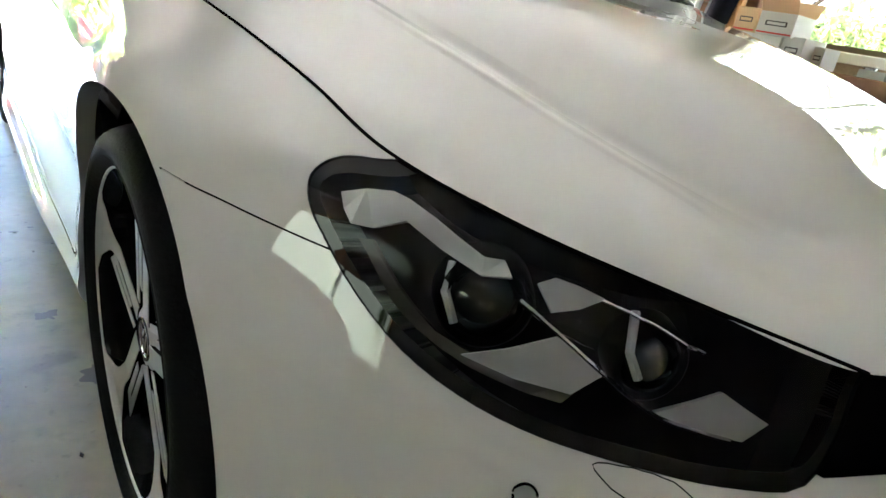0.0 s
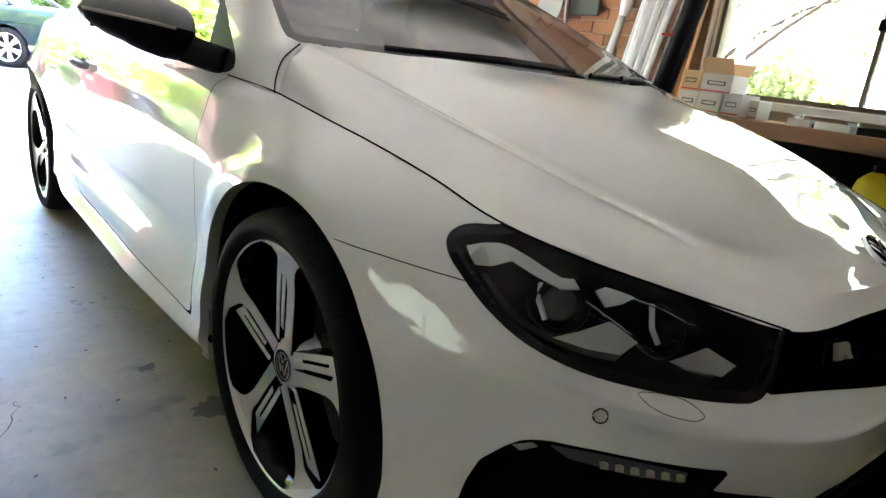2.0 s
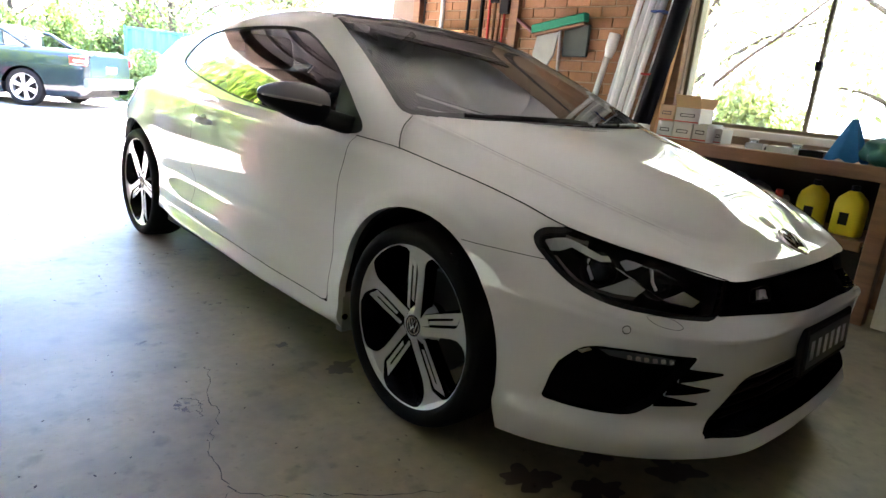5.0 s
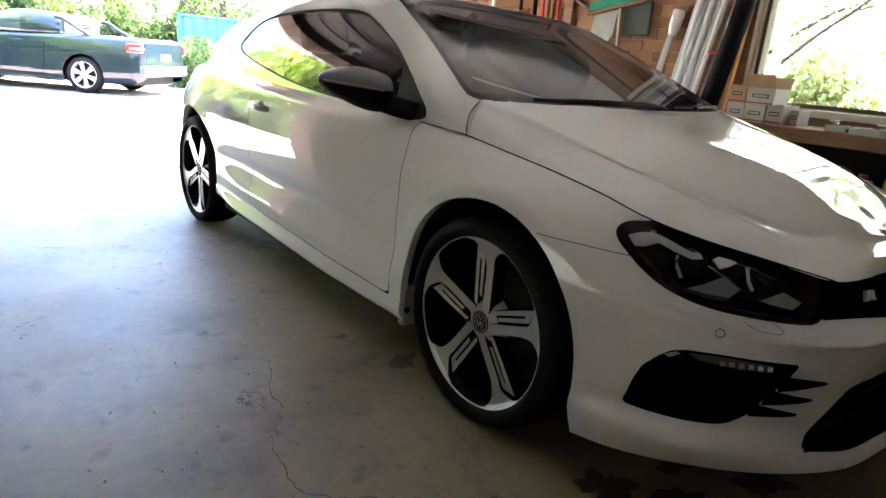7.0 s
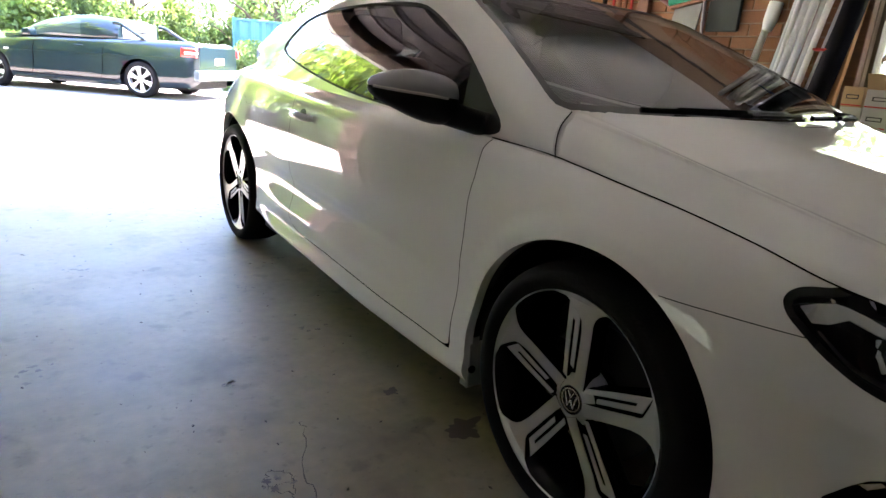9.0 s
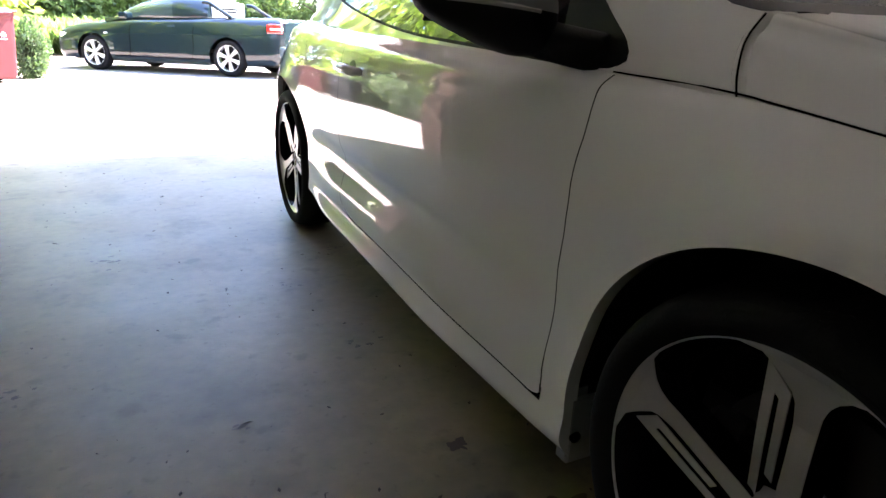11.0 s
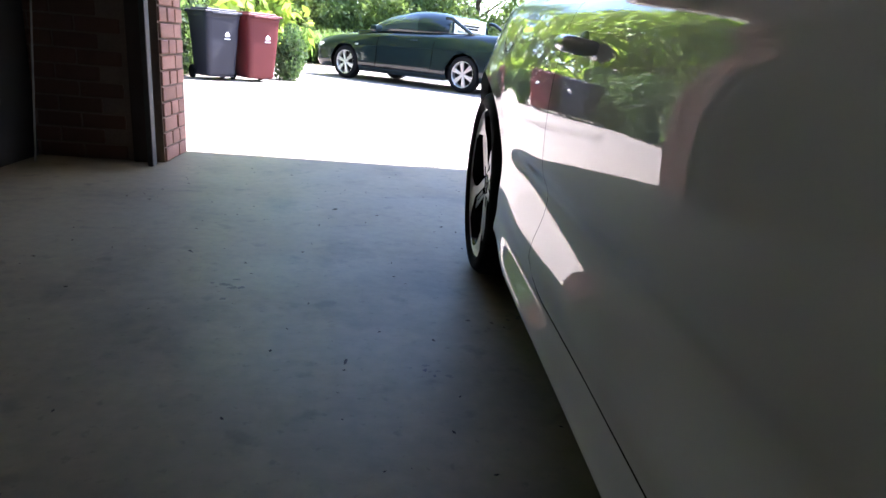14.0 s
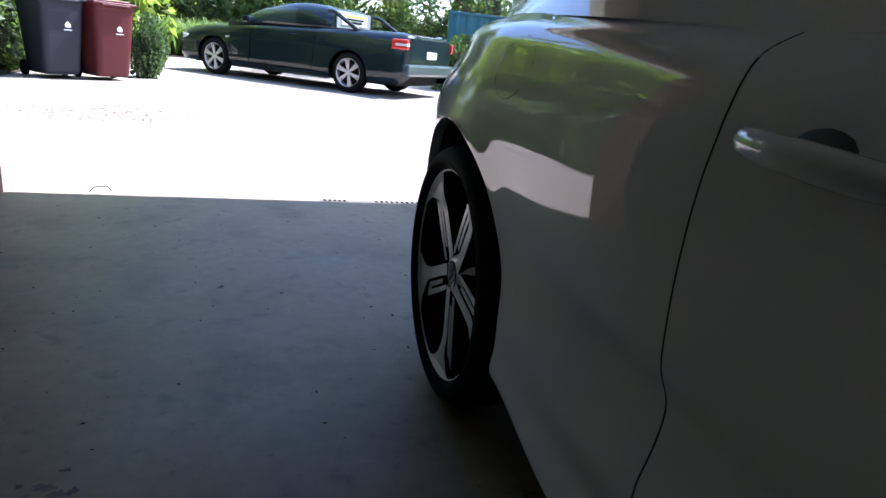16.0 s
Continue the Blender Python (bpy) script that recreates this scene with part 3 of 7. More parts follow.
wing &= ~((c[:, 1] > .37) & (c[:, 2] < .27))
tail = f_tail(c) < 0
rear = ~(bumper | wing | holes | is_gap | door) & (c[:, 1] > 0.3)
rear &= ~tail
spare = ~(bumper | wing | holes | is_gap | door | rear | tail)


def rim(name, bm, pick, depth, material, parent, both=True, along=None):
    """Walls that go inwards from the edge of the picked faces."""
    layer = bm.verts.layers.float_vector["n"]
    chosen = {f for f, ok in zip(bm.faces, pick) if ok}
    out = bmesh.new()
    for s in ((1, -1) if both else (1,)):
        made = {}

        def at(v, d):
            if (v, d) not in made:
                q = v.co + (Vector(along) * d if along else -d * v[layer].normalized())
                made[v, d] = out.verts.new((s * q.x, q.y, q.z))
            return made[v, d]

        for e in {e for f in chosen for e in f.edges}:
            if len(e.link_faces) == 2 and sum(f in chosen for f in e.link_faces) == 1 and all(abs(v.co.x) > 1e-4 for v in e.verts):
                v0, v1 = e.verts
                out.faces.new((at(v0, 0), at(v1, 0), at(v1, depth), at(v0, depth)))
    return part(name, out, material, parent, smooth=True)


for flip in (False, True):
    panel("door", side, door, PAINT, car, flip=flip)
    panel("front_wing", side, wing, PAINT, car, flip=flip)
    panel("quarter_panel", side, rear, PAINT, car, flip=flip)
    panel("door_shut_line", side, is_gap & (np.abs(f_door(c)) < GAPW), GAP, car, push=0.004, flip=flip)
    panel("bumper_seam", side, is_gap & (np.abs(f_door(c)) >= GAPW), GAP, car, push=0.004, flip=flip)
    panel("rear_lamp", side, tail, TAIL_RED, car, flip=flip)
    panel("door_trim", side, (door | rear) & (c[:, 2] > .3), CABIN, car, push=0.05, flip=flip)
panel("front_bumper", side, bumper | spare, PAINT, car, both=True)
for field in (f_arch_f, f_arch_r):
    lip = rim("arch_lip", side, field(c) < 0, .028, PAINT, car, both=False, along=(1, 0, 0))
    other = new("arch_lip", lip.data.copy())
    other.data.transform(Matrix.Diagonal((-1, 1, 1, 1)))
    other.parent = car

# bonnet: lines from the shut line up to the centre
BONNET = [
    SHUT[:10],
    [(0, -.822, .668), (-.245, -.80, .665), (-.45, -.74, .660), (-.57, -.615, .70), (-.665, -.49, .733), (-.725, -.38, .762), (-.745, -.25, .79), (-.758, -.11, .825), (-.768, .04, .86), (-.775, .22, .905)],
    [(0, -.785, .69), (-.235, -.74, .69), (-.41, -.67, .692), (-.50, -.54, .735), (-.555, -.42, .772), (-.595, -.30, .807), (-.63, -.18, .84), (-.66, -.06, .872), (-.685, .07, .905), (-.725, .23, .947)],
    [(0, -.735, .712), (-.12, -.68, .722), (-.22, -.58, .755), (-.27, -.46, .80), (-.30, -.34, .835), (-.32, -.25, .86), (-.34, -.14, .886), (-.36, -.03, .912), (-.38, .05, .935), (-.40, .15, .960)],
    [(0, -.685, .732), (0, -.62, .755), (0, -.53, .788), (0, -.42, .825), (0, -.32, .855), (0, -.23, .878), (0, -.13, .90), (0, -.03, .925), (0, .04, .945), (0, .11, .966)],
]
b1, b2, b3 = (np.array(BONNET[i]) for i in (1, 2, 3))
toward = lambda a, b, d: b + (a - b) * np.minimum(d / np.linalg.norm(a - b, axis=1, keepdims=True), .35)      # noqa: E731
grow = np.array([0, .1, .7, 1, 1, 1, 1, 1, .9, .6])[:, None]      # a narrow ledge that fades out at the nose
up = lambda z: np.array((0, 0, z))      # noqa: E731
soft = [(b1 + b2) / 2 + up(.0015), b2, b2 * .85 + b3 * .15, b2 * .7 + b3 * .3 + up(.0006), b2 * .5 + b3 * .5 + up(.0006)]
ledge = [toward(b1, b2, .012) + up(.0008), b2 + up(.0040), toward(b3, b2, .011) * (1, 1, 0) + (b2 + up(.0030)) * (0, 0, 1), toward(b3, b2, .022) * (1, 1, 0) + (b2 + up(.0016)) * (0, 0, 1), toward(b3, b2, .046) + up(-.001)]
lid_net = loft([BONNET[0], b1] + [a * grow + b * (1 - grow) for a, b in zip(ledge, soft)] + [b3, BONNET[4]], 6, 8, (True, False), True)
# between the creases the bonnet is one smooth sheet: z as a polynomial of x and y
_r, _c = np.arange(len(lid_net))[:, None], np.arange(lid_net.shape[1])[None]
_t = lambda x, y: np.stack([np.ones_like(x), y, y * y, y ** 3, y ** 4, x * x, x * x * y, x * x * y * y, x ** 4], -1)      # noqa: E731
_sel = np.broadcast_to(_r >= 36, lid_net.shape[:2])
_kb = np.linalg.lstsq(_t(lid_net[_sel][:, 0], lid_net[_sel][:, 1]), lid_net[_sel][:, 2], rcond=None)[0]
_f = np.clip((_r - 34) / 7, 0, 1) + 0 * _c
_f = _f * _f * (3 - 2 * _f)
lid_net[:, :, 2] += (_t(lid_net[:, :, 0], lid_net[:, :, 1]) @ _kb - lid_net[:, :, 2]) * _f
# the middle of the bonnet is flatter than its flanks
_q = np.clip(lid_net[:, :, 0] / (lid_net[18:19, :, 0] - 1e-6), 0, 1) ** 2
lid_net[:, :, 2] += .215 * lid_net[:, :, 0] ** 2 * (1 - _q) ** 2 * (_r > 18)
_u = np.clip((.03 - lid_net[:, :, 1]) / (.03 - lid_net[:, :1, 1]), 0, 1)
lid_net[:, :, 2] += (.070 * _u ** 1.3 + .12 * _u ** 4) * (1 - _u) * (1 - _q ** 2) * (_r > 18)
lid = patch_mesh(lid_net)
f_cowl = lambda p: p[:, 1] - (.028 + .36 * p[:, 0] ** 2 + .05 * np.clip((np.abs(p[:, 0]) - .58) / .1, 0, 1))      # noqa: E731
cut(lid, f_cowl)
c = centres(lid)
panel("bonnet", lid, f_cowl(c) < 0, PAINT, car, both=True)

# cabin shell: windscreen, pillars, roof, from the base line up to the centre of the roof
CABIN_NET = [
    [(0, .045, .942), (-.40, .100, .948), (-.738, .238, .948), (-.808, .208, .848), (-.811, .44, .860), (-.812, .9, .877), (-.812, 1.35, .892), (-.81, 1.75, .907), (-.80, 2.2, .932), (-.762, 2.6, .947), (-.672, 2.95, .947), (-.575, 3.2, .932), (-.35, 3.32, .922), (0, 3.35, .922)],
    [(0, .36, 1.065), (-.385, .38, 1.06), (-.70, .42, 1.035), (-.775, .42, .975), (-.785, .58, .945), (-.785, .95, .95), (-.78, 1.37, .96), (-.778, 1.76, .97), (-.765, 2.18, .985), (-.73, 2.55, .995), (-.65, 2.9, .99), (-.57, 3.14, .98), (-.35, 3.26, .98), (0, 3.28, .98)],
    [(0, .60, 1.16), (-.37, .61, 1.153), (-.655, .63, 1.13), (-.725, .66, 1.085), (-.752, .76, 1.05), (-.745, 1.05, 1.05), (-.74, 1.42, 1.06), (-.735, 1.78, 1.065), (-.72, 2.16, 1.07), (-.695, 2.48, 1.07), (-.655, 2.82, 1.05), (-.59, 3.06, 1.04), (-.35, 3.18, 1.05), (0, 3.21, 1.05)],
    [(0, .84, 1.25), (-.36, .85, 1.24), (-.61, .85, 1.22), (-.67, .88, 1.18), (-.70, .95, 1.16), (-.69, 1.18, 1.175), (-.68, 1.5, 1.18), (-.675, 1.81, 1.175), (-.66, 2.14, 1.165), (-.64, 2.43, 1.15), (-.61, 2.73, 1.12), (-.565, 2.96, 1.11), (-.345, 3.09, 1.12), (0, 3.13, 1.12)],
    [(0, 1.06, 1.318), (-.34, 1.06, 1.306), (-.56, 1.04, 1.29), (-.60, 1.09, 1.275), (-.62, 1.18, 1.275), (-.60, 1.36, 1.285), (-.59, 1.6, 1.288), (-.585, 1.87, 1.278), (-.575, 2.14, 1.262), (-.56, 2.4, 1.24), (-.545, 2.65, 1.205), (-.52, 2.88, 1.18), (-.33, 3.02, 1.18), (0, 3.06, 1.18)],
    [(0, 1.20, 1.348), (-.2, 1.25, 1.345), (-.35, 1.3, 1.35), (-.38, 1.38, 1.352), (-.4, 1.5, 1.356), (-.4, 1.7, 1.357), (-.39, 1.9, 1.35), (-.38, 2.1, 1.34), (-.37, 2.3, 1.32), (-.36, 2.5, 1.298), (-.35, 2.7, 1.268), (-.33, 2.88, 1.245), (-.22, 2.99, 1.24), (0, 3.06, 1.225)],
    [(0, 1.35, 1.37), (0, 1.5, 1.385), (0, 1.65, 1.39), (0, 1.8, 1.392), (0, 1.95, 1.39), (0, 2.1, 1.386), (0, 2.25, 1.378), (0, 2.4, 1.365), (0, 2.55, 1.348), (0, 2.7, 1.325), (0, 2.83, 1.30), (0, 2.93, 1.28), (0, 3.0, 1.265), (0, 3.06, 1.25)],
]


def screen_column(xb, xt):
    """A rising line of the windscreen from its foot to the roof edge."""
    yb, zb = .045 + .354 * xb * xb, .942 + .011 * xb * xb
    yt, zt = 1.075 - .09 * (xt / .56) ** 2, 1.318 - .028 * (xt / .56) ** 2
    return [(xb + f * (xt - xb), yb + f * (yt - yb), zb + f * (zt - zb) + .016 * 4 * f * (1 - f)) for f in (0, .25, .5, .75, 1)]


ROOF_A = [((0, 1.20, 1.350), (0, 1.35, 1.372)), ((-.07, 1.21, 1.350), (0, 1.42, 1.378)), ((-.15, 1.23, 1.350), (0, 1.50, 1.384)), ((-.25, 1.26, 1.350), (0, 1.58, 1.388)), ((-.35, 1.3, 1.350), (0, 1.65, 1.39))]
first_cols = [screen_column(a, b) + list(r) for (a, b), r in zip(((0, 0), (-.2, -.15), (-.40, -.30), (-.58, -.44), (-.738, -.56)), ROOF_A)]
CABIN_NET = [[col[i] for col in first_cols] + CABIN_NET[i][3:] for i in range(7)]
CABIN_NET[0] = CABIN_NET[0][:6] + [(x, y, z - .005) for x, y, z in CABIN_NET[0][6:]]
shell = patch_mesh(loft(CABIN_NET, 7, 8, (True, True), True))
WINDOW = curve_points([(.448, .872), (.9, .888), (1.27, .908), (1.59, .940), (2.0, .998), (2.22, 1.043), (2.262, 1.085), (2.19, 1.17), (2.04, 1.213), (1.756, 1.232), (1.39, 1.238), (1.13, 1.226), (.985, 1.195), (.825, 1.135), (.69, 1.072), (.51, .952)], 5, True)
f_window = lambda p: np.where((p[:, 0] < -.4) & (p[:, 1] < 2.6), to_polygon(p[:, 1:], WINDOW), 1.0)      # noqa: E731
# the windscreen's side edge, in plan: x as a line of y
f_screen = lambda p: np.maximum(np.maximum(np.abs(p[:, 0]) - np.interp(p[:, 1], [.1, .238, .292, .334, .466, .648, .908, 1.032, 1.12], [.72, .736, .745, .738, .705, .655, .590, .560, .53]), p[:, 1] + .08 * (p[:, 0] / .5) ** 2 - 1.12), .952 - p[:, 2])      # noqa: E731
f_hatch = lambda p: np.maximum(np.maximum(np.abs(p[:, 0]) - .52, 2.98 - p[:, 1]), np.maximum(.96 - p[:, 2], p[:, 2] - 1.18))      # noqa: E731
for field in (f_window, f_screen, f_hatch):
    cut(shell, field)
cut(shell, f_window, .008)
cut(shell, f_screen, -.018)
# the side glass is one smooth sheet: x as a low polynomial of y and z
_gv = [v for v in shell.verts]
_gp = coords(_gv)
_in = f_window(_gp) < .0085
_terms = lambda y, z: np.stack([np.ones_like(y), y, z, y * y, y * z, z * z, y * y * z, y * z * z, y ** 3, z ** 3], 1)      # noqa: E731
_yy, _zz = _gp[_in][:, 1] - 1.3, _gp[_in][:, 2] - 1.05
_k = np.linalg.lstsq(_terms(_yy, _zz), _gp[_in][:, 0], rcond=None)[0]
_xx = _terms(_yy, _zz) @ _k
_dy = (_terms(_yy + 1e-3, _zz) @ _k - _xx) / 1e-3
_dz = (_terms(_yy, _zz + 1e-3) @ _k - _xx) / 1e-3
_nl = shell.verts.layers.float_vector["n"]
for v, x, a, b in zip([v for v, ok in zip(_gv, _in) if ok], _xx, _dy, _dz):
    v.co.x = x
    v[_nl] = Vector((-1, a, b)).normalized()
c = centres(shell)
glass_side, seal = f_window(c) < 0, (f_window(c) >= 0) & (f_window(c) < .008)
screen, band = f_screen(c) < -.018, (f_screen(c) < 0) & (f_screen(c) >= -.018)
hatch = f_hatch(c) < 0
for flip in (False, True):
    panel("side_window", shell, glass_side, PRIVACY_GLASS, car, "dark tinted side window", push=.006, flip=flip)
    panel("window_seal", shell, seal, BLACK_PLASTIC, car, push=.003, flip=flip)
panel("windscreen", shell, screen, SCREEN_GLASS, car, "curved laminated windscreen", push=.004, both=True)
panel("windscreen_surround", shell, band, BLACK_GLOSS, car, push=.004, both=True)
panel("rear_window", shell, hatch, PRIVACY_GLASS, car, push=.004, both=True)
panel("roof", shell, ~(glass_side | seal | screen | band | hatch), PAINT, car, both=True)


# wheels
def strip(pairs, h0, h1, m, bevel=.0012):
    """A bar from pairs of left and right edge points (x, y), pulled from h0 to h1."""
    bm = bmesh.new()
    rows = [[bm.verts.new(m @ Vector((*q, h))) for q, h in ((a, h0), (a, h1 - bevel), ((a[0] + bevel * (1 if b[0] > a[0] else -1), a[1]), h1), ((b[0] - bevel * (1 if b[0] > a[0] else -1), b[1]), h1), (b, h1 - bevel), (b, h0))] for a, b in pairs]
    for p, q in zip(rows, rows[1:]):
        for k in range(5):
            bm.faces.new((p[k], p[k + 1], q[k + 1], q[k]))
    bm.faces.new(rows[0][::-1])
    bm.faces.new(rows[-1])
    bmesh.ops.recalc_face_normals(bm, faces=bm.faces)
    return bm


FORK = [(-.0375, .150), (-.0335, .056), (-.0215, .050), (-.0235, .12), (-.0240, .196), (-.0160, .190), (-.0150, .084), (-.0040, .078), (-.0030, .2035), (-.0395, .2345)]
ARM = [((.0015, .040), (.0315, .036)), ((.004, .06), (.033, .055)), ((.006, .12), (.0345, .12)), ((.0065, .17), (.0365, .17)), ((.006, .198), (.040, .196)), ((.001, .210), (.046, .212)), ((-.012, .2225), (.056, .2245)), ((-.026, .2345), (.070, .2335)), ((-.040, .2445), (.086, .2385))]


def spoke_face(m, top_face):
    """One arm of the rim, which spreads into a broad foot along the rim's edge: its bright face, or the dark flanks below it."""
    bm = bmesh.new()
    grid = [[((1 - k / 8) * a[0] + k / 8 * b[0], (1 - k / 8) * a[1] + k / 8 * b[1]) for k in range(9)] for a, b in ARM]
    grid.append([(.2572 * math.sin(radians(d)), .2572 * math.cos(radians(d))) for d in np.linspace(-17, 25, 9)])
    top = [[bm.verts.new(m @ Vector((x, y, np.interp(math.hypot(x, y), [.0, .17, .245, .2572], [.066, .066, .078, .0845])))) for x, y in row] for row in grid]
    for p, q in zip(top, top[1:]):
        for k in range(8):
            bm.faces.new((p[k], q[k], q[k + 1], p[k + 1]))
    edge = [r[0] for r in top] + top[-1][1:] + [r[-1] for r in top[-2::-1]]
    drop = Vector((0, 0, -.0015)) if top_face else Vector((0, 0, -.024))
    low = [bm.verts.new(v.co + m.to_3x3() @ drop) for v in edge]
    if not top_face:
        shift = m.to_3x3() @ Vector((0, 0, -.0016))
        for v in bm.verts:
            v.co += shift
    for i in range(len(edge) - 1):
        bm.faces.new((edge[i], low[i], low[i + 1], edge[i + 1]))
    bmesh.ops.recalc_face_normals(bm, faces=bm.faces)
    return bm


def wheel(front_wheel):
    w = new("wheel")
    w.parent = car
    tyre = [(.255, .080), (.2635, .091), (.282, .100), (.303, .095), (.3155, .075), (.3212, .045), (.322, 0), (.3212, -.045), (.3155, -.075), (.303, -.1), (.262, -.104), (.24, -.09)]
    part("tyre", lathe(curve_points(tyre, 3), 96), RUBBER, w, smooth=True)
    for r in (.2755, .2915):
        part("sidewall_rib", lathe([(r - .0012, .0945), (r, .1005 if r < .28 else .0995), (r + .0012, .0945)], 96), RUBBER, w, smooth=True)
    rim_profile = [(.2435, -.09), (.236, -.06), (.229, 0), (.236, .06), (.252, .078), (.256, .083)]
    part("rim_barrel", lathe(rim_profile, 96), ALLOY_DARK, w, smooth=True)
    part("rim_edge", lathe([(.2555, .080), (.2565, .0855), (.2595, .0865), (.2618, .0845), (.2622, .078)], 96), ALLOY, w, smooth=True)
    part("brake_disc", lathe([(0.06, -.03), (.165, -.03), (.165, -.055), (.06, -.055)], 48), STEEL, w)
    part("brake_caliper", box(-.17, -.09, -.08, .08, -.075, -.005, .015), BLACK_PLASTIC, w)
    for k in range(5):
        turn = pose(0, 0, 0, 0, 0, 72 * k)
        part("spoke", spoke_face(turn, False), ALLOY_DARK, w, "gloss black spoke flank")
        part("spoke_face", spoke_face(turn, True), ALLOY, w, "machined silver spoke face")
        web = [((-.030, .03), (.030, .03)), ((-.037, .12), (.035, .12)), ((-.043, .19), (.038, .19)), ((-.050, .228), (.052, .228)), ((-.058, .240), (.058, .240))]
        part("spoke_web", strip(web, .016, .050, turn), ALLOY_DARK, w, "gloss black spoke back")
        part("fork_base", prism(FORK, .045, .0640, m=turn), ALLOY_DARK, w)
        part("spoke_fork", prism(FORK, .0642, .0660, m=turn, bevel=.0006), ALLOY, w, "forked silver inlay of the spoke")
        a = radians(72 * k + 36)
        part("wheel_bolt", tube((.056 * math.sin(a), .056 * math.cos(a), .03), (.056 * math.sin(a), .056 * math.cos(a), .045), .011, n=6), STEEL, w)
    part("hub", lathe([(.075, .01), (.066, .046), (.044, .063), (.0345, .064)], 40), ALLOY, w, smooth=True)
    part("hub_cap", lathe([(0.0001, .062), (.030, .061), (.033, .066), (.0345, .066), (.0345, .05)], 40), BLACK_GLOSS, w, smooth=True)
    ringy = lathe([(.0255, .0625), (.0262, .0655), (.0285, .0655), (.0292, .0625)], 40)
    for sx in (-1, 1):
        sweep([(sx * .0185, .016, .065), (sx * .008, -.018, .065), (0, .001, .065)], .0019, 6, bm=ringy)
    sweep([(-.0095, .0215, .065), (0, .005, .065), (.0095, .0215, .065)], .0019, 6, bm=ringy)
    part("emblem", ringy, CHROME, w, "chrome round emblem")
    return w


first = wheel(True)
SPIN_F, SPIN_R = 1.0, -28.0


def wheel_pose(side_sign, y, spin):
    m = Matrix.Translation((side_sign * .800, y, .322)) @ Matrix(((0, 0, side_sign, 0), (side_sign, 0, 0, 0), (0, 1, 0, 0), (0, 0, 0, 1)))
    return m @ pose(0, 0, 0, 0, 0, spin)


first.matrix_basis = wheel_pose(-1, HUB_F, SPIN_F)
for s, y, spin in ((-1, HUB_R, SPIN_R), (1, HUB_F, 0), (1, HUB_R, 30)):
    copy_thing(first, wheel_pose(s, y, spin))

# wheel wells and underside
for s in (-1, 1):
    for y, r in ((HUB_F - .009, .380), (HUB_R, .385)):
        bm = bmesh.new()
        rows = []
        for xx in (.845, .60, .55):
            rr = r + .004 if xx > .56 else .05
            rows.append([bm.verts.new((s * xx, y + rr * math.cos(math.pi * k / 32), HUB_Z + rr * math.sin(math.pi * k / 32))) for k in range(33)] )
        for a, b in zip(rows, rows[1:]):
            for k in range(32):
                bm.faces.new((a[k], a[k + 1], b[k + 1], b[k]))
        for e in (0, 32):
            a, b = rows[0][e], rows[1][e]
            d0, d1 = (bm.verts.new((v.co.x, v.co.y, .20)) for v in (a, b))
            bm.faces.new((a, b, d1, d0))
        part("wheel_arch_liner", bm, BLACK_PLASTIC, car)
part("underbody", box(-.56, .56, -.78, 3.2, .17, .30, .02), BLACK_PLASTIC, car)
for s in (-1, 1):
    part("sill_floor", box(s * .55, s * .86, .40, 2.17, .175, .22, .01), BLACK_PLASTIC, car)

# ---- openings of the nose: grille, lower intake, fog lamp pockets, headlamps ----
c = centres(side)
cut(side, f_lamp, -.0125)
c = centres(side)
lamp, fog, intake = f_lamp(c) < 0, f_fog(c) < 0, f_intake(c) < 0
grille = (f_grille(c) < 0) & ~lamp
panel("grille_back", side, grille, GAP, car, push=.030, both=True)
rim("grille_rim", side, grille, .030, BLACK_GLOSS, car)
panel("intake_back", side, intake, GAP, car, push=.09, both=True)
rim("intake_rim", side, intake, .09, GAP, car)
for flip in (False, True):
    panel("fog_pocket", side, fog, GAP, car, push=.035, flip=flip)
lip = rim("fog_pocket_rim", side, fog, .035, GAP, car, both=False)
other = new("fog_pocket_rim", lip.data.copy())
other.data.transform(Matrix.Diagonal((-1, 1, 1, 1)))
other.parent = car

_v = [v for v in side.verts if v.co.y < -.2 and v.co.x < -.3]
_layer = side.verts.layers.float_vector["n"]
_chart = nose(coords(_v))
_pos, _nor = coords(_v), np.array([tuple(v[_layer]) for v in _v])


def on_nose(a, z, depth=0.0):
    """The place on the front corner at chart (a, z), moved inwards by depth."""
    d = np.hypot(_chart[:, 0] - a, _chart[:, 1] - z)
    near = np.argsort(d)[:6]
    w = 1 / (d[near] + 1e-4)
    p, n = (_pos[near] * w[:, None]).sum(0) / w.sum(), (_nor[near] * w[:, None]).sum(0)
    n /= np.linalg.norm(n)
    t = np.array((-.7071, .7071, 0)) * (a - (_chart[near, 0] * w).sum() / w.sum()) + np.array((0, 0, 1.0)) * (z - (_chart[near, 1] * w).sum() / w.sum())
    return Vector(p + t - depth * n)


def plate_on_nose(outline, depth, thick, s=1, curl=0.0):
    """A curved plate that follows the corner behind its surface."""
    bm = bmesh.new()
    k = len(outline)
    mid = np.mean(outline, axis=0)

    def put(a, z, d):
        q = on_nose(a, z, d)
        return bm.verts.new((s * q.x, q.y, q.z))

    top = [put(a, z, depth) for a, z in outline]
    low = [put(a, z, depth + thick) for a, z in outline]
    if curl:
        centre = put(*mid, depth + curl)
    else:
        bmesh.ops.triangulate(bm, faces=[bm.faces.new(top)])
    for i in range(k):
        j = (i + 1) % k
        if curl:
            bm.faces.new((top[i], top[j], centre))
        bm.faces.new((low[i], low[j], top[j], top[i]))
    return bm


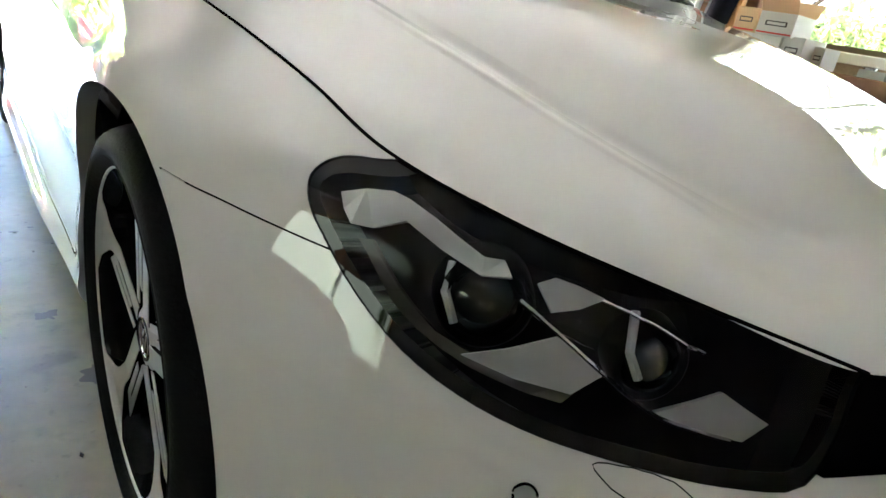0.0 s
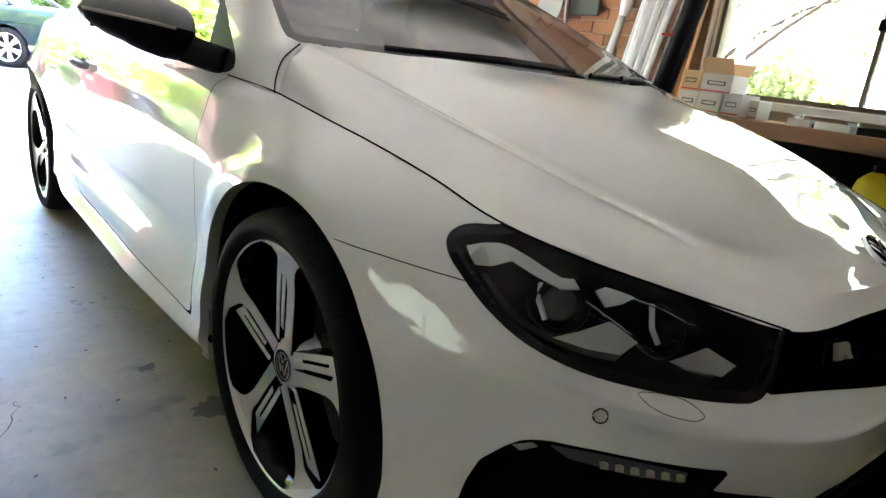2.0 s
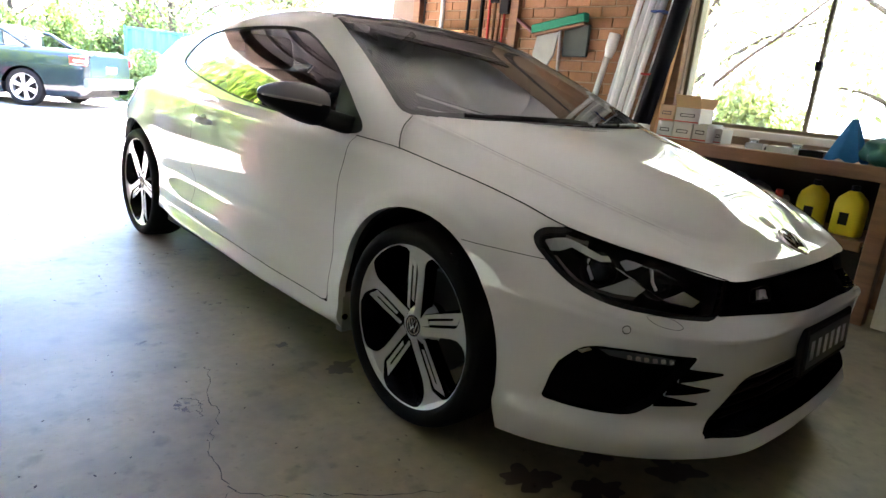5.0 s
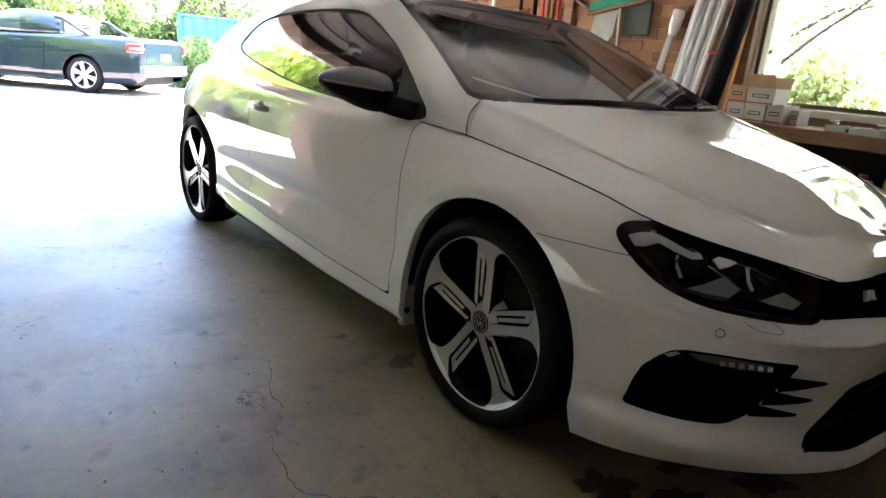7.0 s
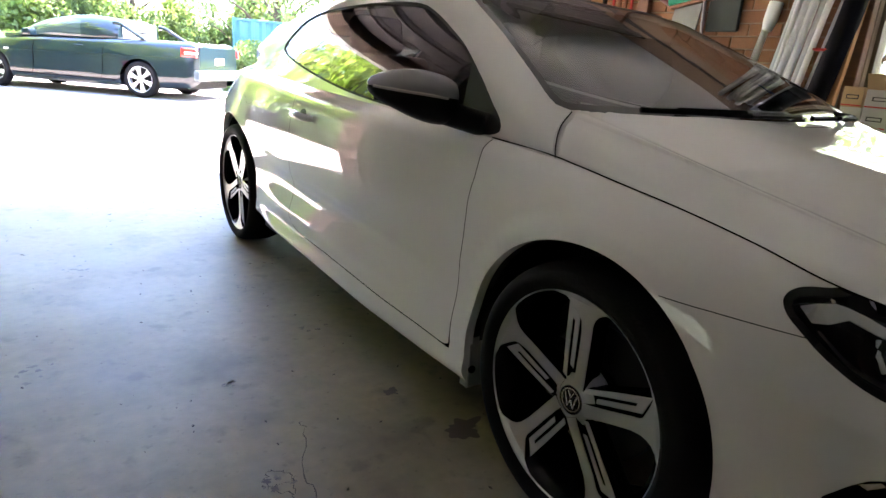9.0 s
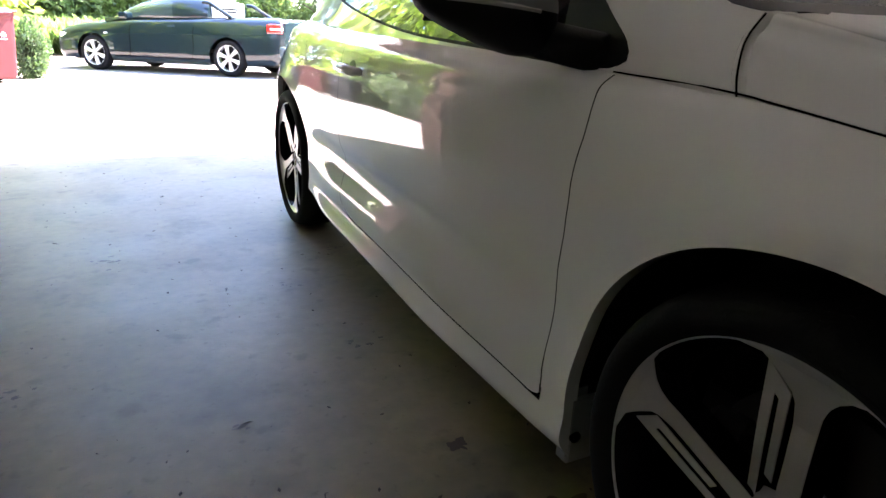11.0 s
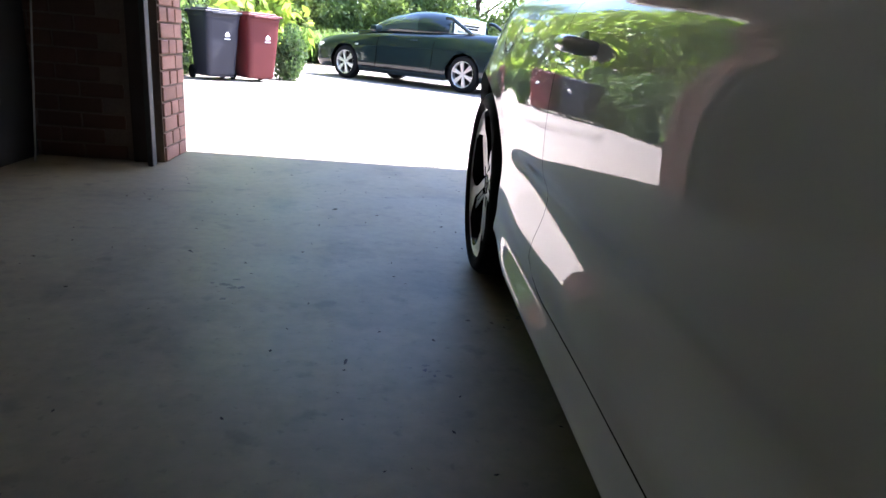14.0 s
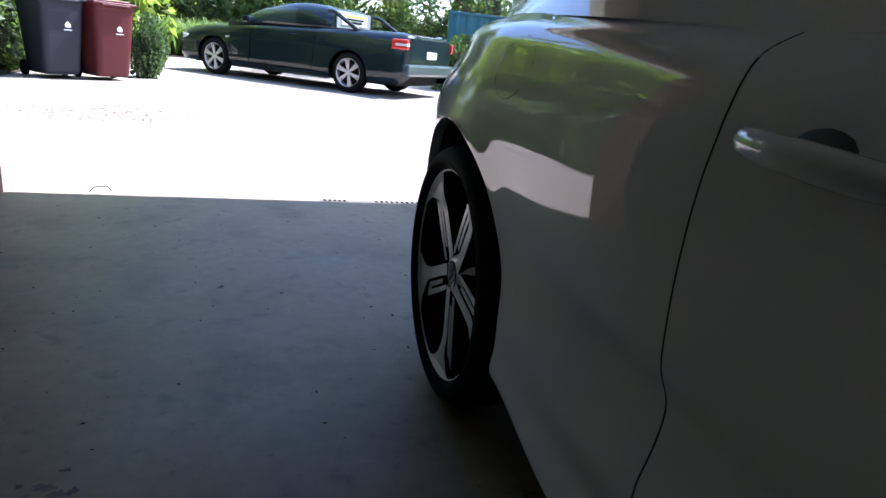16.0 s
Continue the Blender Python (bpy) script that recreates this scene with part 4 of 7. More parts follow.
def guide_strip(outer, inner, depth, s):
    """A band between two lines behind the lens, raised along its outer edge."""
    bm = bmesh.new()
    rows = []
    for (a, z), (b, w) in zip(outer, inner[::-1]):
        ring = [on_nose(a, z, depth + .008), on_nose(a, z, depth), on_nose(b, w, depth + .012), on_nose(b, w, depth + .018)]
        rows.append([bm.verts.new((s * q.x, q.y, q.z)) for q in ring])
    for u, v in zip(rows, rows[1:]):
        for i in range(3):
            bm.faces.new((u[i], u[i + 1], v[i + 1], v[i]))
    return bm


def groove(points, radius, s=1, closed=False, depth=0.0):
    pts = [on_nose(a, z, depth) for a, z in points]
    return sweep([(s * p.x, p.y, p.z) for p in pts], radius, 6, closed=closed)


HOUSING = mat("lamp_housing_black", (0.006, 0.006, 0.0065), rough=0.4, spec=0.2, spread=0.1)
LENS_GLASS = mat("projector_lens", (0.03, 0.035, 0.04), rough=0.02, coat=1.0, spread=0.02)
for s in (1, -1):
    lamp_body = new("headlamp")
    lamp_body.parent = car
    lamp_body["label"] = "dark headlamp with two projectors behind a clear lens"
    flip = s < 0
    panel("lens", side, lamp & (f_lamp(c) < -.0125), CLEAR, lamp_body, "clear plastic lens", push=.002, flip=flip)
    panel("lamp_frame", side, lamp & (f_lamp(c) >= -.0125), BLACK_GLOSS, lamp_body, push=.002, flip=flip)
    panel("housing", side, lamp, HOUSING, lamp_body, push=.075, flip=flip)
    walls = rim("housing_wall", side, lamp, .075, HOUSING, lamp_body, both=False)
    if flip:
        walls.data.transform(Matrix.Diagonal((-1, 1, 1, 1)))
    upper = [(.276, .697), (.250, .708), (.224, .712), (.207, .710), (.180, .702), (.155, .692), (.130, .683), (.112, .684), (.103, .673), (.130, .668), (.169, .678), (.206, .692), (.236, .676), (.259, .672), (.268, .684)]
    part("reflector_blade", plate_on_nose(upper, .014, .006, s, 0), SATIN, lamp_body, "satin silver reflector")
    ring_o = [(.252, .662), (.241, .651), (.222, .633), (.203, .618), (.180, .606), (.155, .597), (.128, .591), (.103, .587), (.07, .584), (.041, .583)]
    ring_i = [(.008, .609), (.036, .593), (.07, .595), (.103, .599), (.128, .603), (.155, .610), (.178, .619), (.197, .631), (.215, .645), (.234, .664)]
    inner = [tuple(np.array(a) + (np.array(b) - np.array(a)) * (.34 + .05 * k)) for k, (a, b) in enumerate(zip(ring_o, ring_i[::-1]))]
    part("light_guide", guide_strip(ring_o, inner[::-1], .022, s), mat("light_guide", (.42, .38, .34), rough=.2, spread=.25, scale=25, metal=.6), lamp_body)
    part("reflector_blade", plate_on_nose([(.135, .599), (.098, .613), (.057, .635), (.034, .626), (.011, .613), (.036, .592), (.085, .593)], .016, .006, s), SATIN, lamp_body)
    part("reflector_blade", plate_on_nose([(.081, .673), (.067, .678), (.045, .675), (.023, .669), (.042, .661), (.066, .654)], .010, .006, s), SATIN, lamp_body)
    part("reflector_blade", plate_on_nose([(-.035, .589), (-.072, .602), (-.096, .612), (-.118, .601), (-.146, .588), (-.122, .574), (-.080, .579)], .014, .006, s), SATIN, lamp_body)
    part("trim_line", groove(curve_points([(.093, .657), (.049, .634), (.009, .611), (-.040, .587), (-.110, .574)], 5), .0022, s, depth=.014), CHROME, lamp_body)
    part("trim_line", groove(curve_points([(.023, .669), (-.02, .658), (-.057, .645), (-.075, .640)], 5), .0018, s, depth=.016), CHROME, lamp_body)
    for a, z, r in ((.132, .643, .036), (-.040, .636, .030)):
        p, q = on_nose(a, z, .052), on_nose(a, z, .02)
        ax = Vector((-.55, -.83, 0.06)).normalized()
        p, ax = Vector((s * p.x, p.y, p.z)), Vector((s * ax.x, ax.y, ax.z))
        turn = ax.to_track_quat("Z", "Y").to_matrix().to_4x4()
        part("projector_bezel", lathe([(r * 1.3, -.02), (r * 1.22, .012), (r * 1.02, .018), (r, .006)], 40, m=Matrix.Translation(p) @ turn), HOUSING, lamp_body, smooth=True)
        part("projector", lathe([(r, .0), (r * .93, .012), (r * .7, .022), (r * .35, .028), (.0002, .03)], 40, m=Matrix.Translation(p) @ turn), LENS_GLASS, lamp_body, "dark glass projector lens", smooth=True)
        br = [on_nose(a + .028, z + .030, .03), on_nose(a + .030, z, .024), on_nose(a + .018, z - .024, .028)]
        part("bracket", sweep([(s * v.x, v.y, v.z) for v in br], .0045, 6), SATIN, lamp_body)
    # bumper fittings
    ringpts = [(.057 + .0100 * math.cos(k * math.pi / 12), .513 + .0100 * math.sin(k * math.pi / 12)) for k in range(24)]
    part("parking_sensor", groove(ringpts, .0012, s, True, -.0004), GAP, car)
    cover = curve_points([(.011, .549), (-.020, .552), (-.055, .546), (-.080, .533), (-.078, .527), (-.058, .525), (-.016, .532)], 4, True)
    part("washer_cover", groove(cover, .0006, s, True, -.0018), GAP, car)
    # black fins that point from the pocket towards the intake
    for proud, fin in zip((.0062, .0030, .0028), ([(-.100, .438), (-.115, .4315), (-.150, .427), (-.185, .4225), (-.213, .4180), (-.205, .413), (-.165, .407), (-.125, .401), (-.088, .3965)], [(-.076, .400), (-.090, .394), (-.130, .3845), (-.165, .378), (-.188, .372), (-.181, .367), (-.145, .363), (-.100, .3600), (-.060, .357)], [(-.048, .362), (-.060, .3545), (-.105, .3455), (-.140, .338), (-.158, .334), (-.151, .329), (-.110, .327), (-.070, .3255), (-.037, .324)])):
        part("bumper_fin", plate_on_nose(fin, -proud, .009, s), GAP, car)
    # running light strip in the fog pocket
    strip = new("running_light")
    strip.parent = car
    part("strip_body", plate_on_nose([(.118, .455), (.05, .459), (-.075, .452), (-.07, .436), (.0, .436), (.09, .442)], .006, .02, s), mat("strip_clear", (.06, .06, .065), rough=.12, coat=1, spread=.05), strip)
    for k in range(6):
        a = .040 - .021 * k
        part("led", plate_on_nose([(a + .006, .4395), (a + .008, .4495), (a + .003, .4515), (a - .004, .4500), (a - .006, .4400)], .003, .003, s), CHROME, strip)
    part("chrome_clip", plate_on_nose([(.168, .442), (.14, .455), (.132, .450), (.155, .437)], -.001, .006, s), CHROME, car)

# grille slats, emblem, plates
part("intake_floor", prism([(-.45, -.81), (-.25, -.884), (0, -.904), (.25, -.884), (.45, -.81), (.45, -.66), (-.45, -.66)], .194, .206), GAP, car)
part("intake_core", box(-.47, .47, -.80, -.66, .185, .40), GAP, car)
for z in (.262, .292, .322, .352, .382):
    w = .50 - (z - .25) * .7
    pts = [(x, np.interp(abs(x), [0, .25, .45, .55], [-.885, -.872, -.835, -.775]) + .03, z) for x in np.linspace(-w, w, 21)]
    part("intake_slat", sweep(pts, .0065, 6), BLACK_PLASTIC, car)
m_emb = Matrix.Translation((0, -.777, .6965)) @ pose(0, 0, 0, 33, 0, 0) @ Matrix.Diagonal((.9, .9, .7, 1))
emb = lathe([(.0545, -.006), (.055, .004), (.0575, .006), (.060, .004), (.061, -.006)], 48, m=m_emb)
for pts in ([(-.038, .034, .003), (-.014, -.012, .003), (0, .012, .003), (.014, -.012, .003), (.038, .034, .003)], [(-.026, .042, .003), (0, .016, .003), (.026, .042, .003)], [(-.03, -.03, .003), (-.014, -.046, .003)]):
    sweep([m_emb @ Vector(p) for p in pts], .0030, 6, bm=emb)
part("bonnet_emblem", emb, CHROME, car, "round chrome emblem on the bonnet nose", smooth=True)
part("emblem_back", lathe([(.0002, .0005), (.056, .0)], 32, m=m_emb), BLACK_GLOSS, car)
m_r = Matrix.Translation((-.328, -.822, .594)) @ pose(0, 0, 0, 62, 0, -16)
part("grille_badge", prism([(-.021, -.013), (-.010, -.013), (-.007, -.004), (.001, -.004), (.007, -.013), (.019, -.013), (.012, .0), (.018, .007), (.013, .013), (-.012, .013)], -.006, .004, m=m_r, bevel=.001), ALLOY, car, "small silver badge")
part("badge_frame", sweep([m_r @ Vector(p) for p in curve_points([(-.058, -.012, 0), (-.04, .014, 0), (-.02, .018, 0), (.03, .019, 0), (.03, -.018, 0), (-.05, -.018, 0)], 4, True)], .0012, 6, closed=True), BLACK_GLOSS, car)
PLATE_DARK = mat("plate_dark", (.012, .012, .014), rough=.35, spread=.1)
PLATE_LIGHT = mat("plate_characters", (.7, .7, .7), rough=.4, spread=.05)
plate = new("number_plate")
plate.parent = car
plate.matrix_basis = Matrix.Translation((0, -.899, .430)) @ pose(0, 0, 0, 90 - 4, 0, 0)
part("plate_holder", box(-.205, .205, -.072, .072, -.022, .0, .006), BLACK_PLASTIC, plate)
part("plate_face", box(-.186, .186, -.052, .052, .0, .003, .001), PLATE_DARK, plate)
for k in range(6):
    part("plate_bar", box(-.160 + .056 * k, -.160 + .056 * k + .026, -.028, .028, .003, .0042), PLATE_LIGHT, plate)

# shut lines along bonnet, wing and cowl
edge = spline(np.array(SHUT[2:11])[:, None], 8)[:, 0]
for s in (1, -1):
    part("bonnet_shut_line", sweep([(s * (x - .0006 - .0010 * (y > .15)), y, z + .0006 + .0012 * (y > .15)) for x, y, z in edge[18:]], .0017, 6), GAP, car)
    part("bonnet_shut_line", sweep([(s * x, y, z) for x, y, z in edge[:19]], .0026, 6), GAP, car)
    part("door_shut_line", sweep([(s * x, y, z) for x, y, z in curve_points([(-.8898, .4545, .290), (-.8908, .4535, .273), (-.8913, .459, .2645), (-.8915, .474, .2595), (-.8914, .502, .2585)], 4)], .0012, 6), GAP, car)
    part("pillar_shut_line", sweep([(s * x, y, z) for x, y, z in curve_points([(-.81, .2, .844), (-.803, .211, .875), (-.782, .224, .915), (-.738, .237, .949)], 5)], .0016, 6), GAP, car)
for s in (1, -1):
    part("scuttle_filler", sweep([(s * (x + .009), y + .002, z - .009) for x, y, z in curve_points([(-.808, .19, .842), (-.803, .211, .875), (-.782, .226, .915), (-.738, .240, .949), (-.700, .225, .951)], 5)], .0105, 10), PAINT, car, smooth=True)
cowl = bmesh.new()
xs = np.linspace(-.66, .66, 31)
prev = None
for x in xs:
    y = .028 + .36 * x * x
    zz = np.interp(abs(x), [0, .4, .735], [.941, .944, .946])
    now = [cowl.verts.new(q) for q in ((x, y - .004, zz - .012), (x, y + .03, zz - .010), (x, y + .06, zz + .012))]
    if prev:
        for i in range(2):
            cowl.faces.new((prev[i], now[i], now[i + 1], prev[i + 1]))
    prev = now
part("cowl_panel", cowl, BLACK_PLASTIC, car, "black plastic cowl under the windscreen", smooth=True)
for x0, x1 in ((-.56, .02), (.06, .60)):
    y0, y1 = .03 + .36 * x0 * x0 + .045, .03 + .36 * x1 * x1 + .07
    w = new("wiper")
    w.parent = car
    part("wiper_arm", sweep([(x1 + .04, y1 - .01, .955), (x1 - .1, y1 - .02, .972), ((x0 + x1) / 2, (y0 + y1) / 2 - .07, .972), (x0 + .12, y0 - .03, .967)], .007, 6), BLACK_PLASTIC, w)
    part("wiper_blade", sweep([(x1 - .04, y1 - .04, .966), ((x0 + x1) / 2, (y0 + y1) / 2 - .085, .966), (x0, y0 - .01, .963)], .0075, 6), BLACK_PLASTIC, w)

# door mirrors
MIRROR_CAP = mat("mirror_cap_grey", (.20, .20, .21), rough=.3, coat=1.0, coat_rough=0, spec=.1, spread=.04)


def mirror_part(s, top, material, name, owner):
    """Upper cap (top) or lower shell of the housing, split along a line that falls towards the door."""
    bm = bmesh.new()
    # x, y centre, split height, half depth, height of the cap, depth of the lower shell
    prof = [(-.846, .612, .945, .050, .040, .048), (-.860, .606, .947, .064, .051, .068), (-.900, .602, .951, .070, .060, .076), (-.950, .607, .957, .068, .062, .070), (-1.000, .618, .962, .062, .054, .054), (-1.040, .634, .966, .048, .039, .038), (-1.066, .650, .969, .028, .021, .021), (-1.076, .660, .970, .004, .004, .004)]
    prof = spline(np.array([[(p[0], p[1], p[2]), (p[3], p[4], p[5])] for p in prof]), 4)
    rows = []
    for (x, y, z), (hy, up, down) in prof:
        ringv = []
        for k in range(21):
            th = math.pi * k / 20
            cy, cz = math.cos(th), math.sin(th)
            ry = math.copysign(abs(cy) ** .7, cy) * hy
            rz = cz ** .85 * (up if top else -down)
            ringv.append(bm.verts.new((s * x, y + ry, z + rz)))
        rows.append(ringv if top == (s > 0) else ringv[::-1])
    for a, b in zip(rows, rows[1:]):
        for k in range(20):
            bm.faces.new((a[k], a[k + 1], b[k + 1], b[k]))
    bm.faces.new(rows[0])
    return part(name, bm, material, owner, smooth=True)


for s in (1, -1):
    mir = new("door_mirror")
    mir.parent = car
    mirror_part(s, True, MIRROR_CAP, "mirror_cap", mir)
    mirror_part(s, False, BLACK_PLASTIC, "mirror_lower_shell", mir)
    part("indicator", sweep([(s * x, y, z) for x, y, z in curve_points([(-.90, .534, .949), (-.95, .540, .955), (-1.0, .557, .960), (-1.045, .592, .965), (-1.07, .635, .969)], 4)], .0045, 6), mat("indicator_lens", (.35, .33, .3), rough=.15, coat=1, spread=.05), mir)
    arm = [(-.790, .49, .885), (-.82, .53, .893), (-.86, .58, .905), (-.93, .61, .922)]
    part("mirror_arm", sweep([(s * x, y, z) for x, y, z in curve_points(arm, 4)], .034, 12), BLACK_PLASTIC, mir, smooth=True)
    part("mirror_glass", prism([(-1.05, .93), (-.87, .925), (-.865, .99), (-.93, 1.01), (-1.04, .995)], 0, .003, m=Matrix(((s, 0, 0, 0), (0, 0, 1, .672), (0, 1, 0, 0), (0, 0, 0, 1)))), CHROME, mir)
f_tri = lambda p: (p[:, 1] - .605) - (p[:, 2] - .885) * .25      # noqa: E731
cut(shell, f_tri)
c = centres(shell)
tri = f_window(c) < .008
for flip in (False, True):
    panel("mirror_base", shell, tri & (f_tri(c) < 0), BLACK_PLASTIC, car, push=.001, flip=flip)
panel("headliner", shell, ~(tri | (f_screen(c) < 0) | (f_hatch(c) < 0)), CABIN, car, push=.03, both=True)

# small mud guards behind the front wheels
for s in (1, -1):
    part("mud_guard", box(s * .882, s * .80, .366, .402, .165, .305, .006), mat("guard_pale_grey", (.30, .30, .29), rough=.6, spec=.1, spread=.1), car)
    part("guard_bolt", tube((s * .868, .372, .225), (s * .868, .362, .225), .011, n=10), GAP, car)
# door handles, fuel flap, rear lamps
for s in (1, -1):
    grip = [(-.884, 1.676, .800), (-.900, 1.669, .799), (-.912, 1.642, .797), (-.917, 1.595, .795), (-.914, 1.553, .792), (-.902, 1.518, .789), (-.882, 1.505, .788)]
    pts = curve_points(grip, 4)
    bm = sweep([(s * x, y, z) for x, y, z in pts], [.007 + (.0065 + .0045 * i / len(pts)) * math.sin(math.pi * i / (len(pts) - 1)) ** .5 for i in range(len(pts))], 12)
    part("door_handle", bm, PAINT, car, smooth=True)
    # dark convex bump painted for the shade inside the body-coloured handle recess
    bowl = bmesh.new()
    made = bmesh.ops.create_uvsphere(bowl, u_segments=24, v_segments=12, radius=1)["verts"]
    bmesh.ops.transform(bowl, matrix=Matrix.Translation((s * .8705, 1.604, .806)) @ Matrix(((1, 0, -s * .34, 0), (0, 1, 0, 0), (0, 0, 1, 0), (0, 0, 0, 1))) @ Matrix.Diagonal((.0140, .052, .031, 1)), verts=made)
    part("handle_bowl", bowl, mat("bowl_shade_grey", (.05, .05, .05), rough=.5, spread=.05), car, smooth=True)
flap = [(2.315 + .072 * math.cos(k * math.pi / 16), .832 + .058 * math.sin(k * math.pi / 16)) for k in range(32)]
sv = [v for v in side.verts if 2.1 < v.co.y < 2.65 and v.co.z > .6]
sp = coords(sv)
out = []
for y, z in flap:
    i = np.argmin(np.hypot(sp[:, 1] - y, sp[:, 2] - z))
    near = np.argsort(np.hypot(sp[:, 1] - y, sp[:, 2] - z))[:4]
    out.append((sp[near, 0].mean(), y, z))
part("fuel_flap_line", sweep(out, .0005, 6, closed=True), GAP, car)

# cabin
part("dashboard", box(-.70, .70, .42, .92, .70, .90, .06, seg=3), CABIN, car, smooth=True)
part("instrument_hood", box(-.54, -.20, .70, .98, .86, .95, .04, seg=3), CABIN, car, smooth=True)
for s in (-1, 1):
    seat = new("front_seat")
    seat.parent = car
    part("cushion", box(s * .37 - .25, s * .37 + .25, 1.15, 1.70, .30, .52, .06, seg=3), CABIN, seat, smooth=True)
    part("backrest", box(-.25, .25, -.08, .08, 0, .62, .06, m=Matrix.Translation((s * .37, 1.72, .46)) @ pose(0, 0, 0, -20, 0, 0), seg=3), CABIN, seat, smooth=True)
    part("headrest", box(-.13, .13, -.05, .05, 0, .17, .04, m=Matrix.Translation((s * .37, 1.95, 1.06)) @ pose(0, 0, 0, -12, 0, 0), seg=3), CABIN, seat, smooth=True)
wheel_pts = [(-.37 + .185 * math.cos(k * math.pi / 18), 1.03 + .06 * math.sin(k * math.pi / 18), .86 + .165 * math.sin(k * math.pi / 18)) for k in range(36)]
part("steering_wheel", sweep(wheel_pts, .016, 8, closed=True), CABIN, car, smooth=True)
part("steering_hub", box(-.46, -.28, .98, 1.03, .80, .90, .02), CABIN, car)
part("rear_bench", box(-.55, .55, 2.2, 2.75, .35, .85, .08, seg=3), CABIN, car, smooth=True)
TILT = Matrix.Translation((-.215, 1.13, 1.125)) @ pose(0, 0, 0, 8, 0, -14)
part("cabin_mirror", box(-.125, .125, -.03, .025, -.048, .048, .022, m=TILT, seg=3), BLACK_PLASTIC, car, "black rear-view mirror housing", smooth=True)
part("mirror_glass", box(-.115, .115, .0235, .0275, -.040, .040, .0015, m=TILT), CHROME, car)
part("mirror_camera", box(-.07, .06, -.085, -.02, .01, .085, .02, m=TILT, seg=2), BLACK_PLASTIC, car, smooth=True)
part("mirror_stem", sweep([(-.215, 1.11, 1.15), (-.17, 1.04, 1.22), (-.14, 1.0, 1.275)], .016, 8), BLACK_PLASTIC, car, smooth=True)
part("mirror_cable", sweep(curve_points([(-.17, 1.05, 1.13), (-.15, 1.0, 1.17), (-.15, .98, 1.22), (-.17, 1.0, 1.27)], 5), .003, 5), BLACK_PLASTIC, car)
part("windscreen_label", box(-.48, -.40, .985, .990, 1.245, 1.275), PLATE_LIGHT, car)
part("dash_paper", box(.22, .50, .40, .62, .905, .908, m=pose(0, 0, 0, 2, 0, 0)), PLATE_LIGHT, car)

# the nose is blunt across the middle
for ob in car.children_recursive:
    if ob.type == "MESH" and ob.matrix_basis == Matrix() and ob.parent.matrix_basis == Matrix():
        co = np.empty(3 * len(ob.data.vertices))
        ob.data.vertices.foreach_get("co", co)
        co = co.reshape(-1, 3)
        if co[:, 1].min() < -.45:
            back = np.clip((-.45 - co[:, 1]) / .25, 0, 1)
            co[:, 1] += .035 * np.clip(1 - (co[:, 0] / .62) ** 2, 0, 1) * np.clip((co[:, 2] - .20) / .18, .55, 1) * back * back * (3 - 2 * back)
            ob.data.vertices.foreach_set("co", co.ravel())

# ---- the dark ute outside ----
UTE_PAINT = mat("ute_dark_green_paint", (0.003, 0.010, 0.014), rough=0.35, coat=1.0, spec=0.1, spread=0.05)
TAIL_WHITE = mat("tail_white", (.6, .6, .58), rough=.2, coat=1.0)
RIM_SILVER = mat("ute_rim_silver", (.6, .6, .6), rough=.35, metal=.8, spread=.08)
ute_h = Vector((-.764, .645, 0))
ute_in = Vector((.645, .764, 0))
UTE = Matrix(((ute_h.x, ute_in.x * -1, 0, 0.124), (ute_h.y, ute_in.y * -1, 0, 12.365), (0, 0, 1, -.012), (0, 0, 0, 1)))
ute = thing("utility_truck", "dark green coupe utility parked in the driveway", "ute")
ute.matrix_world = UTE


def ute_loft(sections, n=4):
    """Body from cross sections: (x, half width, low z, shoulder z, top z, top half width), centre line at y = -0.93."""
    rows = []
    for x, w, z0, zs, z1, wt in sections:
        prof = [(-w * .94, z0), (-w, z0 + .10), (-w * 1.005, (z0 + zs) / 2), (-w * .985, zs), (-wt, z1), (-wt * .5, z1 + .012), (0, z1 + .016)]
        full = prof + [(-a, b) for a, b in prof[-2::-1]]
        rows.append([(x, -.93 + a, b) for a, b in full])
    p = spline(np.array(rows), n)
    p = spline(p.transpose(1, 0, 2), 3).transpose(1, 0, 2)
    bm = patch_mesh(p)
    for row in (0, len(p) - 1):
        bm.faces.new([bm.verts.new(q) for q in p[row]])
    return bm


body = ute_loft([(-1.12, .80, .36, .80, .98, .74), (-1.05, .90, .28, .80, 1.02, .80), (-.7, .935, .24, .80, 1.03, .83), (0, .945, .22, .78, 1.02, .84), (.8, .935, .21, .78, 1.00, .84), (1.5, .93, .21, .76, .98, .84), (2.2, .93, .21, .74, .95, .84), (2.7, .935, .22, .72, .92, .80), (3.2, .93, .22, .73, .89, .78), (3.6, .92, .22, .70, .84, .74), (3.88, .85, .24, .64, .77, .66), (3.97, .74, .30, .56, .66, .58)])
body.verts.layers.float_vector["n"]
arch_u = lambda p: np.minimum(arch_at(p, 0, .385), arch_at(p, 3.0, .385))      # noqa: E731


def arch_at(p, x, r):
    d = np.hypot(p[:, 0] - x, p[:, 2] - .335) - r
    return np.where(np.abs(p[:, 1] + .93) < .6, 1.0, np.where(p[:, 2] < .335, np.abs(p[:, 0] - x) - r, d))


